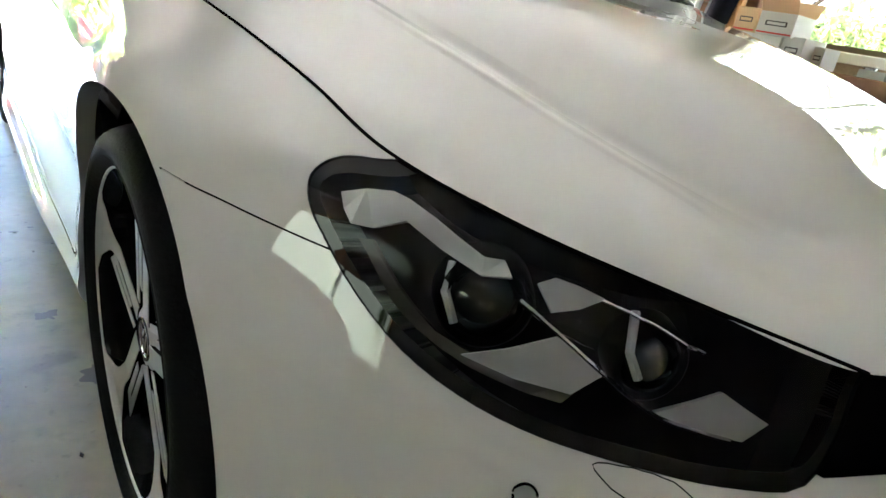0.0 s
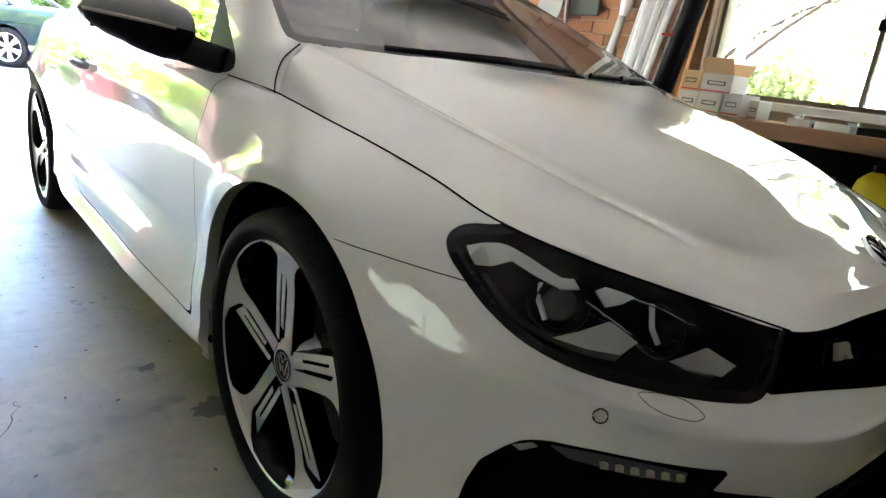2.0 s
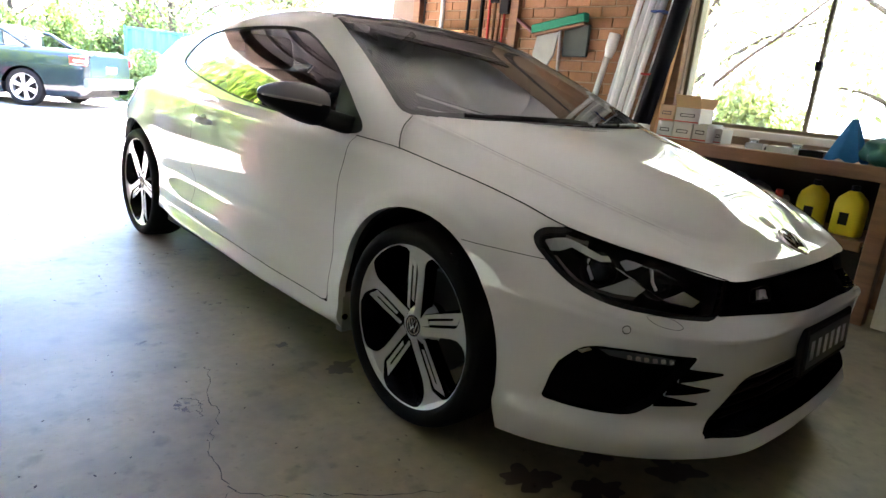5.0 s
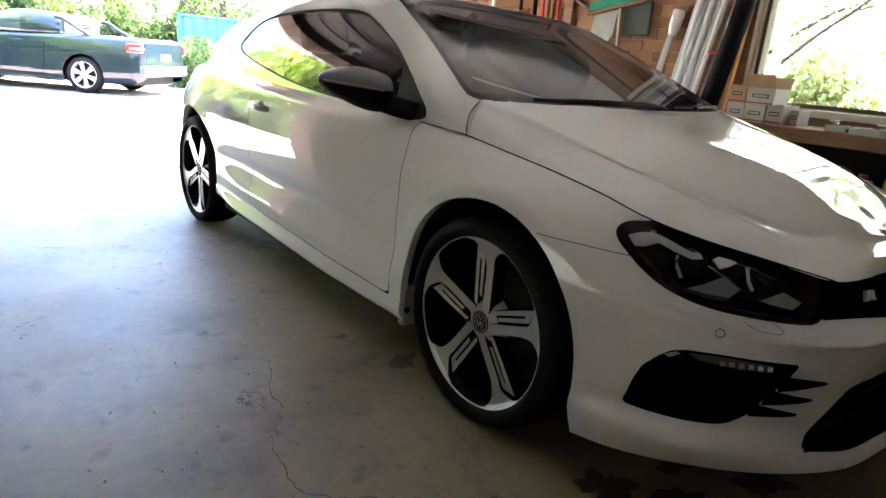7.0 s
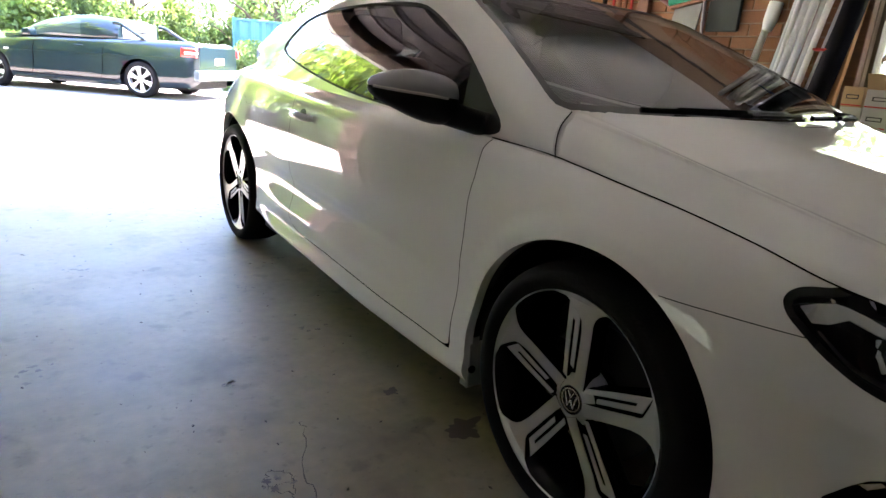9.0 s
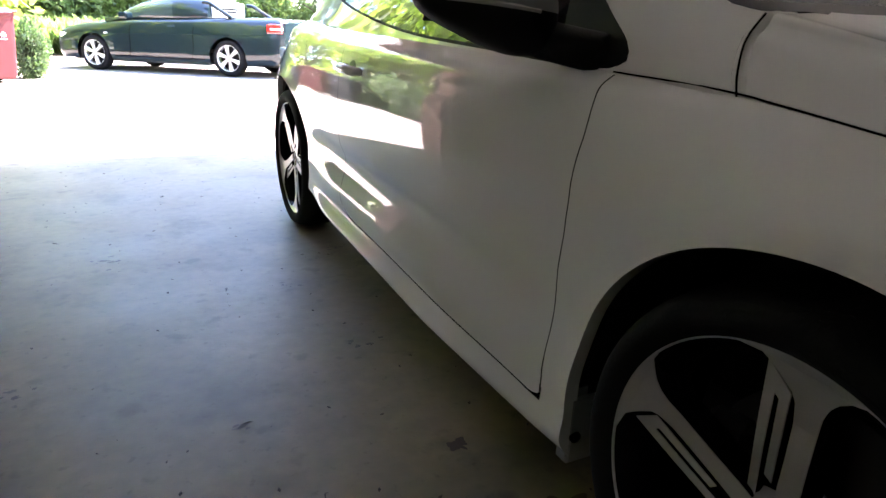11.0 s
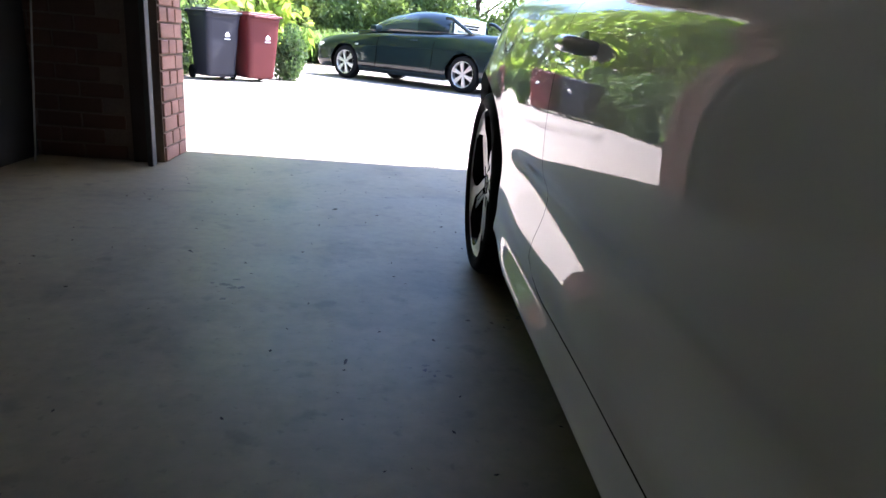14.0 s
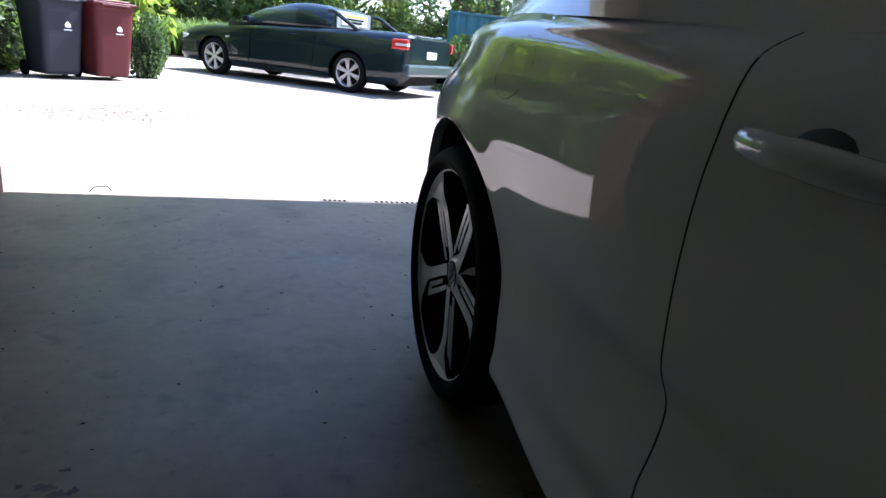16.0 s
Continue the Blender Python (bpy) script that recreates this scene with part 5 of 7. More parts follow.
cut(body, arch_u)
cc = centres(body)
panel("body", body, arch_u(cc) > 0, UTE_PAINT, ute)
cab = ute_loft([(.52, .70, .95, 1.18, 1.31, .56), (.62, .74, .95, 1.20, 1.36, .58), (.9, .78, .95, 1.22, 1.40, .60), (1.4, .80, .95, 1.22, 1.40, .60), (1.75, .80, .95, 1.19, 1.35, .58), (2.1, .80, .93, 1.1, 1.26, .62), (2.45, .80, .91, 1.0, 1.09, .68), (2.75, .80, .89, .92, .95, .72)], 3)
CAB_WIN = [(1.20, 1.02), (1.22, 1.32), (1.40, 1.33), (1.65, 1.29), (2.05, 1.15), (2.25, 1.01)]
f_cab = lambda p: np.where(np.abs(p[:, 1] + .93) > .45, to_polygon(np.stack([p[:, 0], p[:, 2]], 1), CAB_WIN), 1)      # noqa: E731
cut(cab, f_cab)
cc = centres(cab)
panel("cab", cab, f_cab(cc) > 0, UTE_PAINT, ute)
UTE_GLASS = mat("ute_glass", (.03, .045, .042), rough=.1, coat=1.0, spec=.1, spread=.02)
for near in (True, False):
    panel("cab_window", cab, (f_cab(cc) <= 0) & ((cc[:, 1] > -.93) == near), UTE_GLASS, ute)
for y in (-.16, -1.70):
    bar = [(.55, y, 1.32), (.40, y, 1.30), (.15, y, 1.16), (-.10, y + (.02 if y > -1 else -.02), 1.03)]
    part("sail_pillar", sweep(curve_points(bar, 4), [.035] * 13, 8), UTE_PAINT, ute, smooth=True)
part("rear_glass", box(.50, .515, -1.50, -.36, 1.03, 1.35, .004), mat("ute_rear_glass", (.30, .33, .32), rough=.1, coat=1.0, spread=.1), ute)
YELLOW = mat("sign_yellow", lin((210, 190, 40)), rough=.6, spread=.05)
part("rear_sign", box(.488, .498, -1.35, -.50, 1.12, 1.31), mat("sign_white", lin((225, 225, 215)), rough=.6, spread=.05), ute, "white window sign with a yellow heading")
for k in range(3):
    part("sign_bar", box(.482, .487, -1.28 + .05 * k, -.58 - .07 * k, 1.265 - .055 * k, 1.29 - .05 * k), YELLOW if k == 0 else BLACK_PLASTIC, ute)
part("tonneau", box(-1.0, .48, -1.72, -.14, 1.03, 1.055, .01), mat("tonneau_black", (.02, .025, .03), rough=.7, spread=.2), ute)
part("tail_lamp", box(-1.13, -.83, -.075, .012, .80, .97, .03, seg=2), TAIL_RED, ute)
part("tail_lamp_clear", box(-1.135, -.90, -.07, .016, .855, .905, .01), TAIL_WHITE, ute)
part("tail_lamp", box(-1.13, -.83, -1.87, -1.785, .80, .97, .03, seg=2), TAIL_RED, ute)
part("tailgate", box(-1.125, -1.09, -1.70, -.16, .62, 1.0, .01), UTE_PAINT, ute)
# paler and bluer than the body: the driveway's reflection put into the colour
part("rear_bumper", box(-1.17, -.98, -1.83, -.03, .38, .58, .04, seg=2), mat("ute_bumper_reflection", (.04, .06, .07), rough=.3, coat=1.0), ute)
part("rear_plate", box(-1.142, -1.128, -1.12, -.74, .68, .80), PLATE_LIGHT, ute)
for x in (.72, 2.12):
    part("door_shut_line", sweep(curve_points([(x + .05, .006, .30), (x + .01, .012, .45), (x, .012, .60), (x, -.004, .76), (x - .02, -.03, .88)], 4), .005, 6), GAP, ute)
part("body_crease", sweep([(3.3, .004, .70), (2.0, .010, .72), (.5, .016, .75), (-.9, .008, .78)], .006, 6), UTE_PAINT, ute)
part("sill_shadow_line", sweep([(2.5, .010, .30), (.5, .010, .30)], .006, 6), GAP, ute)
part("door_handle", box(1.08, 1.26, .0, .022, .86, .885, .008), UTE_PAINT, ute)
part("side_mirror", box(1.98, 2.16, .0, .2, .98, 1.11, .04, seg=2), UTE_PAINT, ute)
part("side_marker", box(2.62, 2.70, .0, .012, .70, .73), TAIL_WHITE, ute)
part("head_lamp", box(3.52, 3.80, -.16, -.02, .60, .70, .02), TAIL_WHITE, ute)
part("front_bumper_lip", box(3.5, 3.86, -1.70, -.16, .22, .34, .05, seg=2), BLACK_PLASTIC, ute)
part("underside", box(-.9, 3.6, -1.75, -.12, .20, .42, .02), BLACK_PLASTIC, ute)
for y in (-.06, -1.80):
    part("sill", box(.42, 2.58, y - .03, y + .03, .19, .26, .01), UTE_PAINT, ute)


def ute_wheel(x, y, s):
    w = new("wheel")
    w.parent = ute
    w.matrix_basis = Matrix.Translation((x, y, .335)) @ pose(0, 0, 0, -90 * s, 0, 0)
    part("tyre", lathe(curve_points([(.235, .09), (.26, .105), (.30, .10), (.328, .075), (.335, 0), (.328, -.075), (.26, -.1)], 3), 48), RUBBER, w, smooth=True)
    part("rim", lathe([(.245, .085), (.24, .095), (.228, .085), (.22, .0)], 48), RIM_SILVER, w, smooth=True)
    part("rim_back", lathe([(.225, .0), (.0002, .0)], 32), BLACK_PLASTIC, w)
    for k in range(6):
        part("spoke", prism([(-.018, .02), (.018, .02), (.042, .225), (.01, .232), (0, .12), (-.01, .232), (-.042, .225)], .055, .085, m=pose(0, 0, 0, 0, 0, 60 * k + 10), bevel=.003), RIM_SILVER, w)
    part("hub_cap", lathe([(.04, .06), (.036, .092), (.0002, .094)], 20), RIM_SILVER, w)


for x in (0, 3.0):
    ute_wheel(x, -.10, 1)
    ute_wheel(x, -1.76, -1)

# ---- outdoors: bins, garden, fence, trees ----
def leaf_mat(name, color, spread=.35):
    m = mat(name, color, rough=.5, spread=.2, scale=2, per_island=spread)
    t = m.node_tree
    b, o = t.nodes["Principled BSDF"], t.nodes["Material Output"]
    tl, mx = t.nodes.new("ShaderNodeBsdfTranslucent"), t.nodes.new("ShaderNodeMixShader")
    src = b.inputs["Base Color"].links[0].from_socket
    gain = t.nodes.new("ShaderNodeVectorMath")
    gain.operation = "MULTIPLY"
    gain.inputs[1].default_value = (1.5, 1.6, 1.0)
    t.links.new(src, gain.inputs[0])
    t.links.new(gain.outputs[0], tl.inputs[0])
    mx.inputs[0].default_value = .5
    t.links.new(b.outputs[0], mx.inputs[1])
    t.links.new(tl.outputs[0], mx.inputs[2])
    t.links.new(mx.outputs[0], o.inputs[0])
    return m


LEAF = leaf_mat("leaves_green", (.11, .16, .065))
LEAF_YELLOW = leaf_mat("leaves_yellow_green", (.16, .21, .075))
LEAF_DARK = leaf_mat("leaves_dark", (.028, .048, .016))
STRAP = leaf_mat("strap_leaves", (.12, .18, .06))
STRAP_DARK = leaf_mat("drooping_leaves", (.06, .10, .04))
BARK = mat("bark", (.09, .065, .045), rough=.95, spread=.3, scale=6, bump=.8, bump_scale=30)
LEAF_LITTER = mat("bed_soil", (.045, .035, .022), rough=1, spread=.4, scale=5, bump=.8, bump_scale=30)


def leaf_cloud(seed, count, clumps, size, ratio=.5):
    """Many small leaves spread round clump centres (x, y, z, radius)."""
    rng = np.random.default_rng(seed)
    cl = np.array(clumps, float)
    pick = rng.choice(len(cl), count, p=cl[:, 3] ** 2 / (cl[:, 3] ** 2).sum())
    d = rng.normal(size=(count, 3))
    d /= np.linalg.norm(d, axis=1, keepdims=True)
    centre = cl[pick, :3] + d * (cl[pick, 3] * (rng.random(count) ** .45))[:, None]
    a = rng.normal(size=(count, 3))
    a /= np.linalg.norm(a, axis=1, keepdims=True)
    b = np.cross(a, rng.normal(size=(count, 3)))
    b /= np.linalg.norm(b, axis=1, keepdims=True) + 1e-9
    s = size * (.6 + .8 * rng.random(count))[:, None]
    v = np.stack([centre - a * s, centre + b * s * ratio, centre + a * s, centre - b * s * ratio], 1).reshape(-1, 3)
    me = bpy.data.meshes.new("leaves")
    me.from_pydata(v.tolist(), [], np.arange(4 * count).reshape(-1, 4).tolist())
    return me


def tree(name, label, at, height, spread, seed, leafmat, leaves=9000, size=.09, group="garden trees", bare=.14):
    rng = random.Random(seed)
    t = thing(name, label, "tree", group)
    t.location = at
    bm = bmesh.new()
    trunk = [(0, 0, -.1), (rng.uniform(-.1, .1), rng.uniform(-.1, .1), height * .3), (rng.uniform(-.2, .2), rng.uniform(-.2, .2), height * .6), (rng.uniform(-.3, .3), rng.uniform(-.3, .3), height * .9)]
    pts = curve_points(trunk, 4)
    r0 = .03 + height * .018
    sweep(pts, [r0 * (1 - .85 * i / (len(pts) - 1)) for i in range(len(pts))], 8, bm=bm)
    clumps = []
    for k in range(16):
        h = height * (bare + (1 - bare) * (k + .5) / 16)
        reach = spread * (1 - .55 * ((h / height - .55) / .5) ** 2) * rng.uniform(.5, 1.0)
        ang = k * 2.4 + rng.uniform(-.4, .4)
        tip = (reach * math.cos(ang), reach * math.sin(ang), h + rng.uniform(-.1, .25) * spread)
        base = pts[min(len(pts) - 1, int(h / height * .75 * len(pts)))]
        sweep(curve_points([base, tuple((np.array(base) * .5 + np.array(tip) * .5) + (0, 0, .1 * spread)), tip], 3), [r0 * .35, r0 * .3, r0 * .25, r0 * .2, r0 * .16, r0 * .1, r0 * .05], 5, bm=bm)
        clumps.append((*tip, spread * rng.uniform(.28, .45)))
        clumps.append((tip[0] * .5, tip[1] * .5, tip[2] + .15 * spread, spread * rng.uniform(.2, .38)))
    part("trunk", bm, BARK, t, smooth=True)
    me = leaf_cloud(seed, leaves, clumps, size)
    me.materials.append(leafmat)
    crown = new("crown", me)
    crown.parent = t
    return t


t1 = tree("garden_tree", "leafy garden tree in full sun", (-9.4, 7.0, 0), 6.5, 2.6, 3, LEAF_YELLOW, 13000, .065)
t2 = tree("garden_tree", "leafy garden tree in full sun", (-9.5, 12.5, 0), 7.5, 3.0, 4, LEAF, 13000, .07)
t3 = tree("garden_tree", "leafy garden tree in full sun", (-5.0, 28.0, 0), 8.0, 3.3, 5, LEAF, 14000, .075)
for k, (x, y, rz, base) in enumerate(((-11.5, 2.0, 40, t1), (-11, 17, 130, t2), (-11.5, 22, 10, t3), (0.5, 31, 80, t1), (5.5, 23.5, 200, t2), (10.5, 21, 300, t3), (-1.5, 28, 250, t2), (14, 16, 30, t1), (-11.5, -3.0, 170, t2), (-16, 8, 12, t2), (-15, 15, 99, t1), (-1.2, 27.5, 140, t3), (2.2, 26.5, 33, t1), (5.0, 18.5, 260, t2), (8.2, 17.5, 310, t1))):
    copy_thing(base, pose(x, y, 0, 0, 0, rz))

BROAD = leaf_mat("broad_leaves_yellow_green", (.25, .32, .07), .6)
broad = tree("broadleaf_tree", "broad-leaved tree in full sun behind the bins", (-6.3, 14.2, 0), 6.5, 2.7, 31, BROAD, 2300, .19)
for x, y, rz in ((-7.8, 17.2, 100), (-6.5, 16.4, 200), (-5.2, 20.6, 300), (-8.6, 10.2, 50), (-8.9, 12.6, 150)):
    copy_thing(broad, pose(x, y, 0, 0, 0, rz))
wtree = tree("fine_leaved_tree", "fine-leaved tree outside the window", (7.2, .3, 0), 6.0, 2.6, 41, leaf_mat("fine_leaves_pale", (.28, .32, .16), .5), 9000, .055)
for x, y, rz in ((6.6, -3.4, 120), (7.4, 3.6, 250), (9.5, -1.5, 20)):
    copy_thing(wtree, pose(x, y, 0, 0, 0, rz))

PALE_BARK = mat("bark_pale_grey", (.42, .41, .38), rough=.9, spread=.25, scale=5, bump=.5, bump_scale=25)
slender = thing("slender_tree", "slender pale-barked tree outside the garage window", "tree")
part("trunk", sweep(curve_points([(5.2, 2.13, -.05), (5.2, 2.11, 1.3), (5.2, 2.08, 2.3), (5.22, 2.0, 3.6)], 4), [.075 - .003 * i for i in range(13)], 10), PALE_BARK, slender, smooth=True)
part("branch", sweep(curve_points([(5.2, 2.1, 1.33), (5.2, 1.76, 1.66), (5.2, 1.40, 1.95), (5.2, 1.07, 2.25), (5.2, .6, 2.7)], 3), [.024 - .0013 * i for i in range(13)], 7), BARK, slender, smooth=True)
part("branch", sweep(curve_points([(5.2, 1.45, 1.9), (5.15, 1.2, 1.96), (5.1, .9, 2.1)], 3), [.010 - .001 * i for i in range(7)], 6), BARK, slender, smooth=True)
# emissive card added for the blown-out brightness of garden and sky past the window
glow_haze = mat("glowing_distance", (.5, .52, .45), rough=1, spread=.2, scale=.4, emit=(1.0, 1.0, .92, .30))
tagged(part("backdrop", box(9.6, 9.65, -11, 13, -.03, 7.5), glow_haze), "added glowing backdrop for the bright garden distance outside the window", "backdrop", kind="structure")
# second glowing card, added so the bumper mirrors a bright side window
glow_side = mat("leafy_glow", (.3, .36, .22), rough=1, spread=.6, scale=3.0, fine=.5, emit=(.9, 1.0, .74, .06))
tagged(part("backdrop", box(-6.55, -6.50, -3.4, 3.4, -.03, 3), glow_side), "added glowing leafy backdrop outside the side window", "backdrop", kind="structure")

# low shrubs
PALE_LEAF = leaf_mat("pale_leaves", (.26, .30, .15), .5)
shrub_me = leaf_cloud(21, 7000, [(.0, 0, .35, .38), (.2, .15, .5, .35), (-.18, .1, .55, .33), (.05, -.15, .62, .3), (.1, .2, .8, .28), (-.1, -.1, .25, .4)], .038)
shrub_me.materials.append(LEAF)


def shrub(x, y, s=1.0, rz=0.0, h=1.0, material=None, label="rounded green shrub beside the driveway"):
    t = thing("shrub", label, "shrub", "garden shrubs")
    stem = bmesh.new()
    for k in range(5):
        a = k * 1.26
        sweep([(.02 * math.cos(a), .02 * math.sin(a), -.03), (.10 * math.cos(a), .10 * math.sin(a), .3), (.22 * math.cos(a), .22 * math.sin(a), .6)], .012, 5, bm=stem)
    part("stem", stem, BARK, t)
    me = shrub_me
    if material:
        me = shrub_me.copy()
        me.materials.clear()
        me.materials.append(material)
    cr = new("crown", me)
    cr.parent = t
    t.matrix_world = pose(x, y, 0, 0, 0, rz) @ Matrix.Diagonal((s, s, s * h, 1))
    return t


for k in range(26):
    rng = random.Random(100 + k)
    shrub(-10.5 + k * .85 + rng.uniform(-.3, .3), 24.6 + rng.uniform(-.4, .8), rng.uniform(1.3, 2.2), rng.uniform(0, 360), rng.uniform(1.0, 1.5), LEAF_YELLOW if k % 3 else LEAF)
for k in range(12):
    rng = random.Random(200 + k)
    shrub(3.2 + rng.uniform(-.3, 4.5), 15.0 + rng.uniform(0, .6), rng.uniform(.8, 1.3), rng.uniform(0, 360), 1.0, STRAP)
for k in range(5):
    rng = random.Random(300 + k)
    shrub(5.6 + rng.uniform(0, 1.6), -3.2 + k * 1.6, rng.uniform(.8, 1.2), rng.uniform(0, 360), 1.2, PALE_LEAF, "pale fine-leaved shrub outside the window")
for k in range(14):
    rng = random.Random(400 + k)
    shrub(-7.0 + rng.uniform(-.8, .4), -3.4 + k * .8, rng.uniform(1.6, 2.2), rng.uniform(0, 360), 1.2, PALE_LEAF if k % 2 else LEAF)


def strap_bed(seed, count, x0, x1, y0, y1, h=.75):
    """Clumps of arching strap leaves."""
    rng = np.random.default_rng(seed)
    v, f = [], []
    for _ in range(count):
        cx, cy = rng.uniform(x0, x1), rng.uniform(y0, y1)
        for _ in range(16):
            a, lean, ln = rng.uniform(0, 6.28), rng.uniform(.2, .75), h * rng.uniform(.7, 1.25)
            w = .016 + .012 * rng.random()
            px, py = -math.sin(a) * w, math.cos(a) * w
            b = len(v)
            for u, ww in ((0, 1), (.4, 1.1), (.75, .8), (1, .15)):
                r, z = lean * ln * u ** 1.6, ln * (u - .42 * lean * u ** 3)
                for sgn in (-1, 1):
                    v.append((cx + math.cos(a) * r + sgn * px * ww, cy + math.sin(a) * r + sgn * py * ww, z - .02))
            for i in range(3):
                f.append((b + 2 * i, b + 2 * i + 1, b + 2 * i + 3, b + 2 * i + 2))
    me = bpy.data.meshes.new("strap_leaves")
    me.from_pydata(v, [], f)
    me.materials.append(STRAP)
    return me


tagged(new("strap_leaf_bed", strap_bed(7, 900, -9, 2.5, 20.2, 24.0, 1.0)), "bed of arching green strap-leaved plants", "garden bed", kind="stuff")
tagged(new("strap_leaf_bed", strap_bed(8, 110, 3.0, 8.0, 14.0, 15.2, .6)), "bed of strap-leaved plants before the fence", "garden bed", kind="stuff")
tagged(part("garden_soil", box(-12, 9, 19.604, 34, -.2, .0), LEAF_LITTER), "dark garden soil behind the driveway", "soil", kind="structure")

tagged(part("side_bed_soil", box(-12, -4.504, 4.9, 19.6, -.2, .0), LEAF_LITTER), "dark garden soil beside the driveway", "soil", kind="structure")
# drooping bush beside the red bin, and the hedge that runs from the bins back to the garage
shrub(-2.98, 12.15, .62, 20, 1.45, STRAP_DARK, "dense drooping green bush beside the red bin")
for k in range(11):
    rng = random.Random(500 + k)
    shrub(-5.15 + rng.uniform(-.15, .15), 5.4 + k * .72, rng.uniform(1.25, 1.6), rng.uniform(0, 360), rng.uniform(1.1, 1.5), LEAF if k % 2 else LEAF_DARK, "dense green hedge shrub beside the driveway")
# dry leaf litter blown onto the concrete
_rng = np.random.default_rng(44)
_v, _f = [], []
for _ in range(1000):
    _x, _y, _a, _s = _rng.normal(-2.75, .55), _rng.normal(7.75, .45), _rng.uniform(0, 6.28), _rng.uniform(.010, .028)
    _b = len(_v)
    for _k, _q in enumerate(((1, .0), (0, .5), (-1, 0), (0, -.5))):
        _v.append((_x + _s * (_q[0] * math.cos(_a) - _q[1] * math.sin(_a)), _y + _s * (_q[0] * math.sin(_a) + _q[1] * math.cos(_a)), -.010 + (.006 if _k == 0 else .001)))
    _f.append((_b, _b + 1, _b + 2, _b + 3))
_me = bpy.data.meshes.new("leaf_litter")
_me.from_pydata(_v, [], _f)
_me.materials.append(mat("dry_leaf", (.15, .115, .085), rough=.9, spread=.2, per_island=.4))
tagged(new("leaf_litter", _me), "scatter of dry brown leaves on the driveway", "leaf litter", kind="stuff")

# fence of folded steel sheets
FENCE = mat("fence_blue_green", lin((56, 108, 118)), rough=.55, spread=.06, scale=2)
fence = thing("fence", "blue-green folded steel fence behind the garden", "fence")
for k in range(4):
    bm = bmesh.new()
    x0 = 3.0 + k * 2.4
    prev = None
    for i in range(33):
        x = x0 + 2.36 * i / 32
        y = 16.3 + (.022 if i % 4 in (0, 1) else -.022)
        now = [bm.verts.new((x, y, .02)), bm.verts.new((x, y, 1.72))]
        if prev:
            bm.faces.new((prev[0], now[0], now[1], prev[1]))
        prev = now
    part("fence_panel", bm, FENCE, fence)
    part("fence_rail", box(x0, x0 + 2.36, 16.26, 16.34, 1.70, 1.76, .005), FENCE, fence)
    part("fence_post", box(x0 - .03, x0 + .0, 16.25, 16.35, 0, 1.78, .004), FENCE, fence)


# wheelie bins
def bin_thing(x, y, rz, body_mat, lid_mat, label, mark):
    t = thing("wheelie_bin", label, "bin", "bins on the driveway")
    bm = bmesh.new()
    rings = []
    for z, hx, hy, oy in ((.06, .22, .25, .02), (.10, .235, .27, .02), (.55, .262, .31, .0), (.93, .285, .345, 0), (.96, .295, .355, 0), (1.0, .295, .355, 0)):
        ringv = []
        for k in range(32):
            a = 2 * math.pi * k / 32
            cx, cy = math.cos(a), math.sin(a)
            ringv.append(bm.verts.new((math.copysign(abs(cx) ** .25, cx) * hx, math.copysign(abs(cy) ** .25, cy) * hy + oy, z)))
        rings.append(ringv)
    for a, b in zip(rings, rings[1:]):
        for k in range(32):
            bm.faces.new((a[k], a[(k + 1) % 32], b[(k + 1) % 32], b[k]))
    bm.faces.new(rings[0][::-1])
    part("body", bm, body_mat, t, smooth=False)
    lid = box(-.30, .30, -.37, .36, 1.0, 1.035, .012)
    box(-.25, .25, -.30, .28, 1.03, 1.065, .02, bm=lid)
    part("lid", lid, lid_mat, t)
    part("lid_handle", box(-.20, .20, -.40, -.37, .985, 1.01, .006), lid_mat, t)
    part("handle_bar", sweep([(-.26, .40, 1.0), (.26, .40, 1.0)], .017, 8), lid_mat, t)
    for s in (-1, 1):
        part("wheel", lathe([(.0002, .02), (.08, .022), (.10, .018), (.10, -.018), (.0002, -.02)], 24, m=Matrix.Translation((s * .25, .27, .10)) @ pose(0, 0, 0, 0, 90, 0)), RUBBER, t)
    pale = PLATE_LIGHT
    part("mark", prism([(-.03, -.035), (.03, -.035), (.038, .0), (.0, .04), (-.038, .0)], 0, .004, m=Matrix.Translation((.06, -.325, .70)) @ pose(0, 0, 0, 86, 0, 0)), pale, t, mark)
    part("mark_bar", box(.01, .11, -.322, -.318, .625, .640), pale, t)
    t.matrix_world = pose(x, y, -.012, 0, 0, rz)
    return t


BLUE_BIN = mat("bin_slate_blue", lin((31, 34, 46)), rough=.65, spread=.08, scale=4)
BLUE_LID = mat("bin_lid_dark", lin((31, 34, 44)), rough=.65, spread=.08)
RED_BIN = mat("bin_maroon", lin((78, 13, 18)), rough=.65, spread=.08, scale=4)
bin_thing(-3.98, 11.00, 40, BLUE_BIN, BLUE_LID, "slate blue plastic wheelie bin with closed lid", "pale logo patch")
bin_thing(-3.42, 11.28, 40, RED_BIN, RED_BIN, "maroon plastic wheelie bin with closed lid", "pale logo patch")
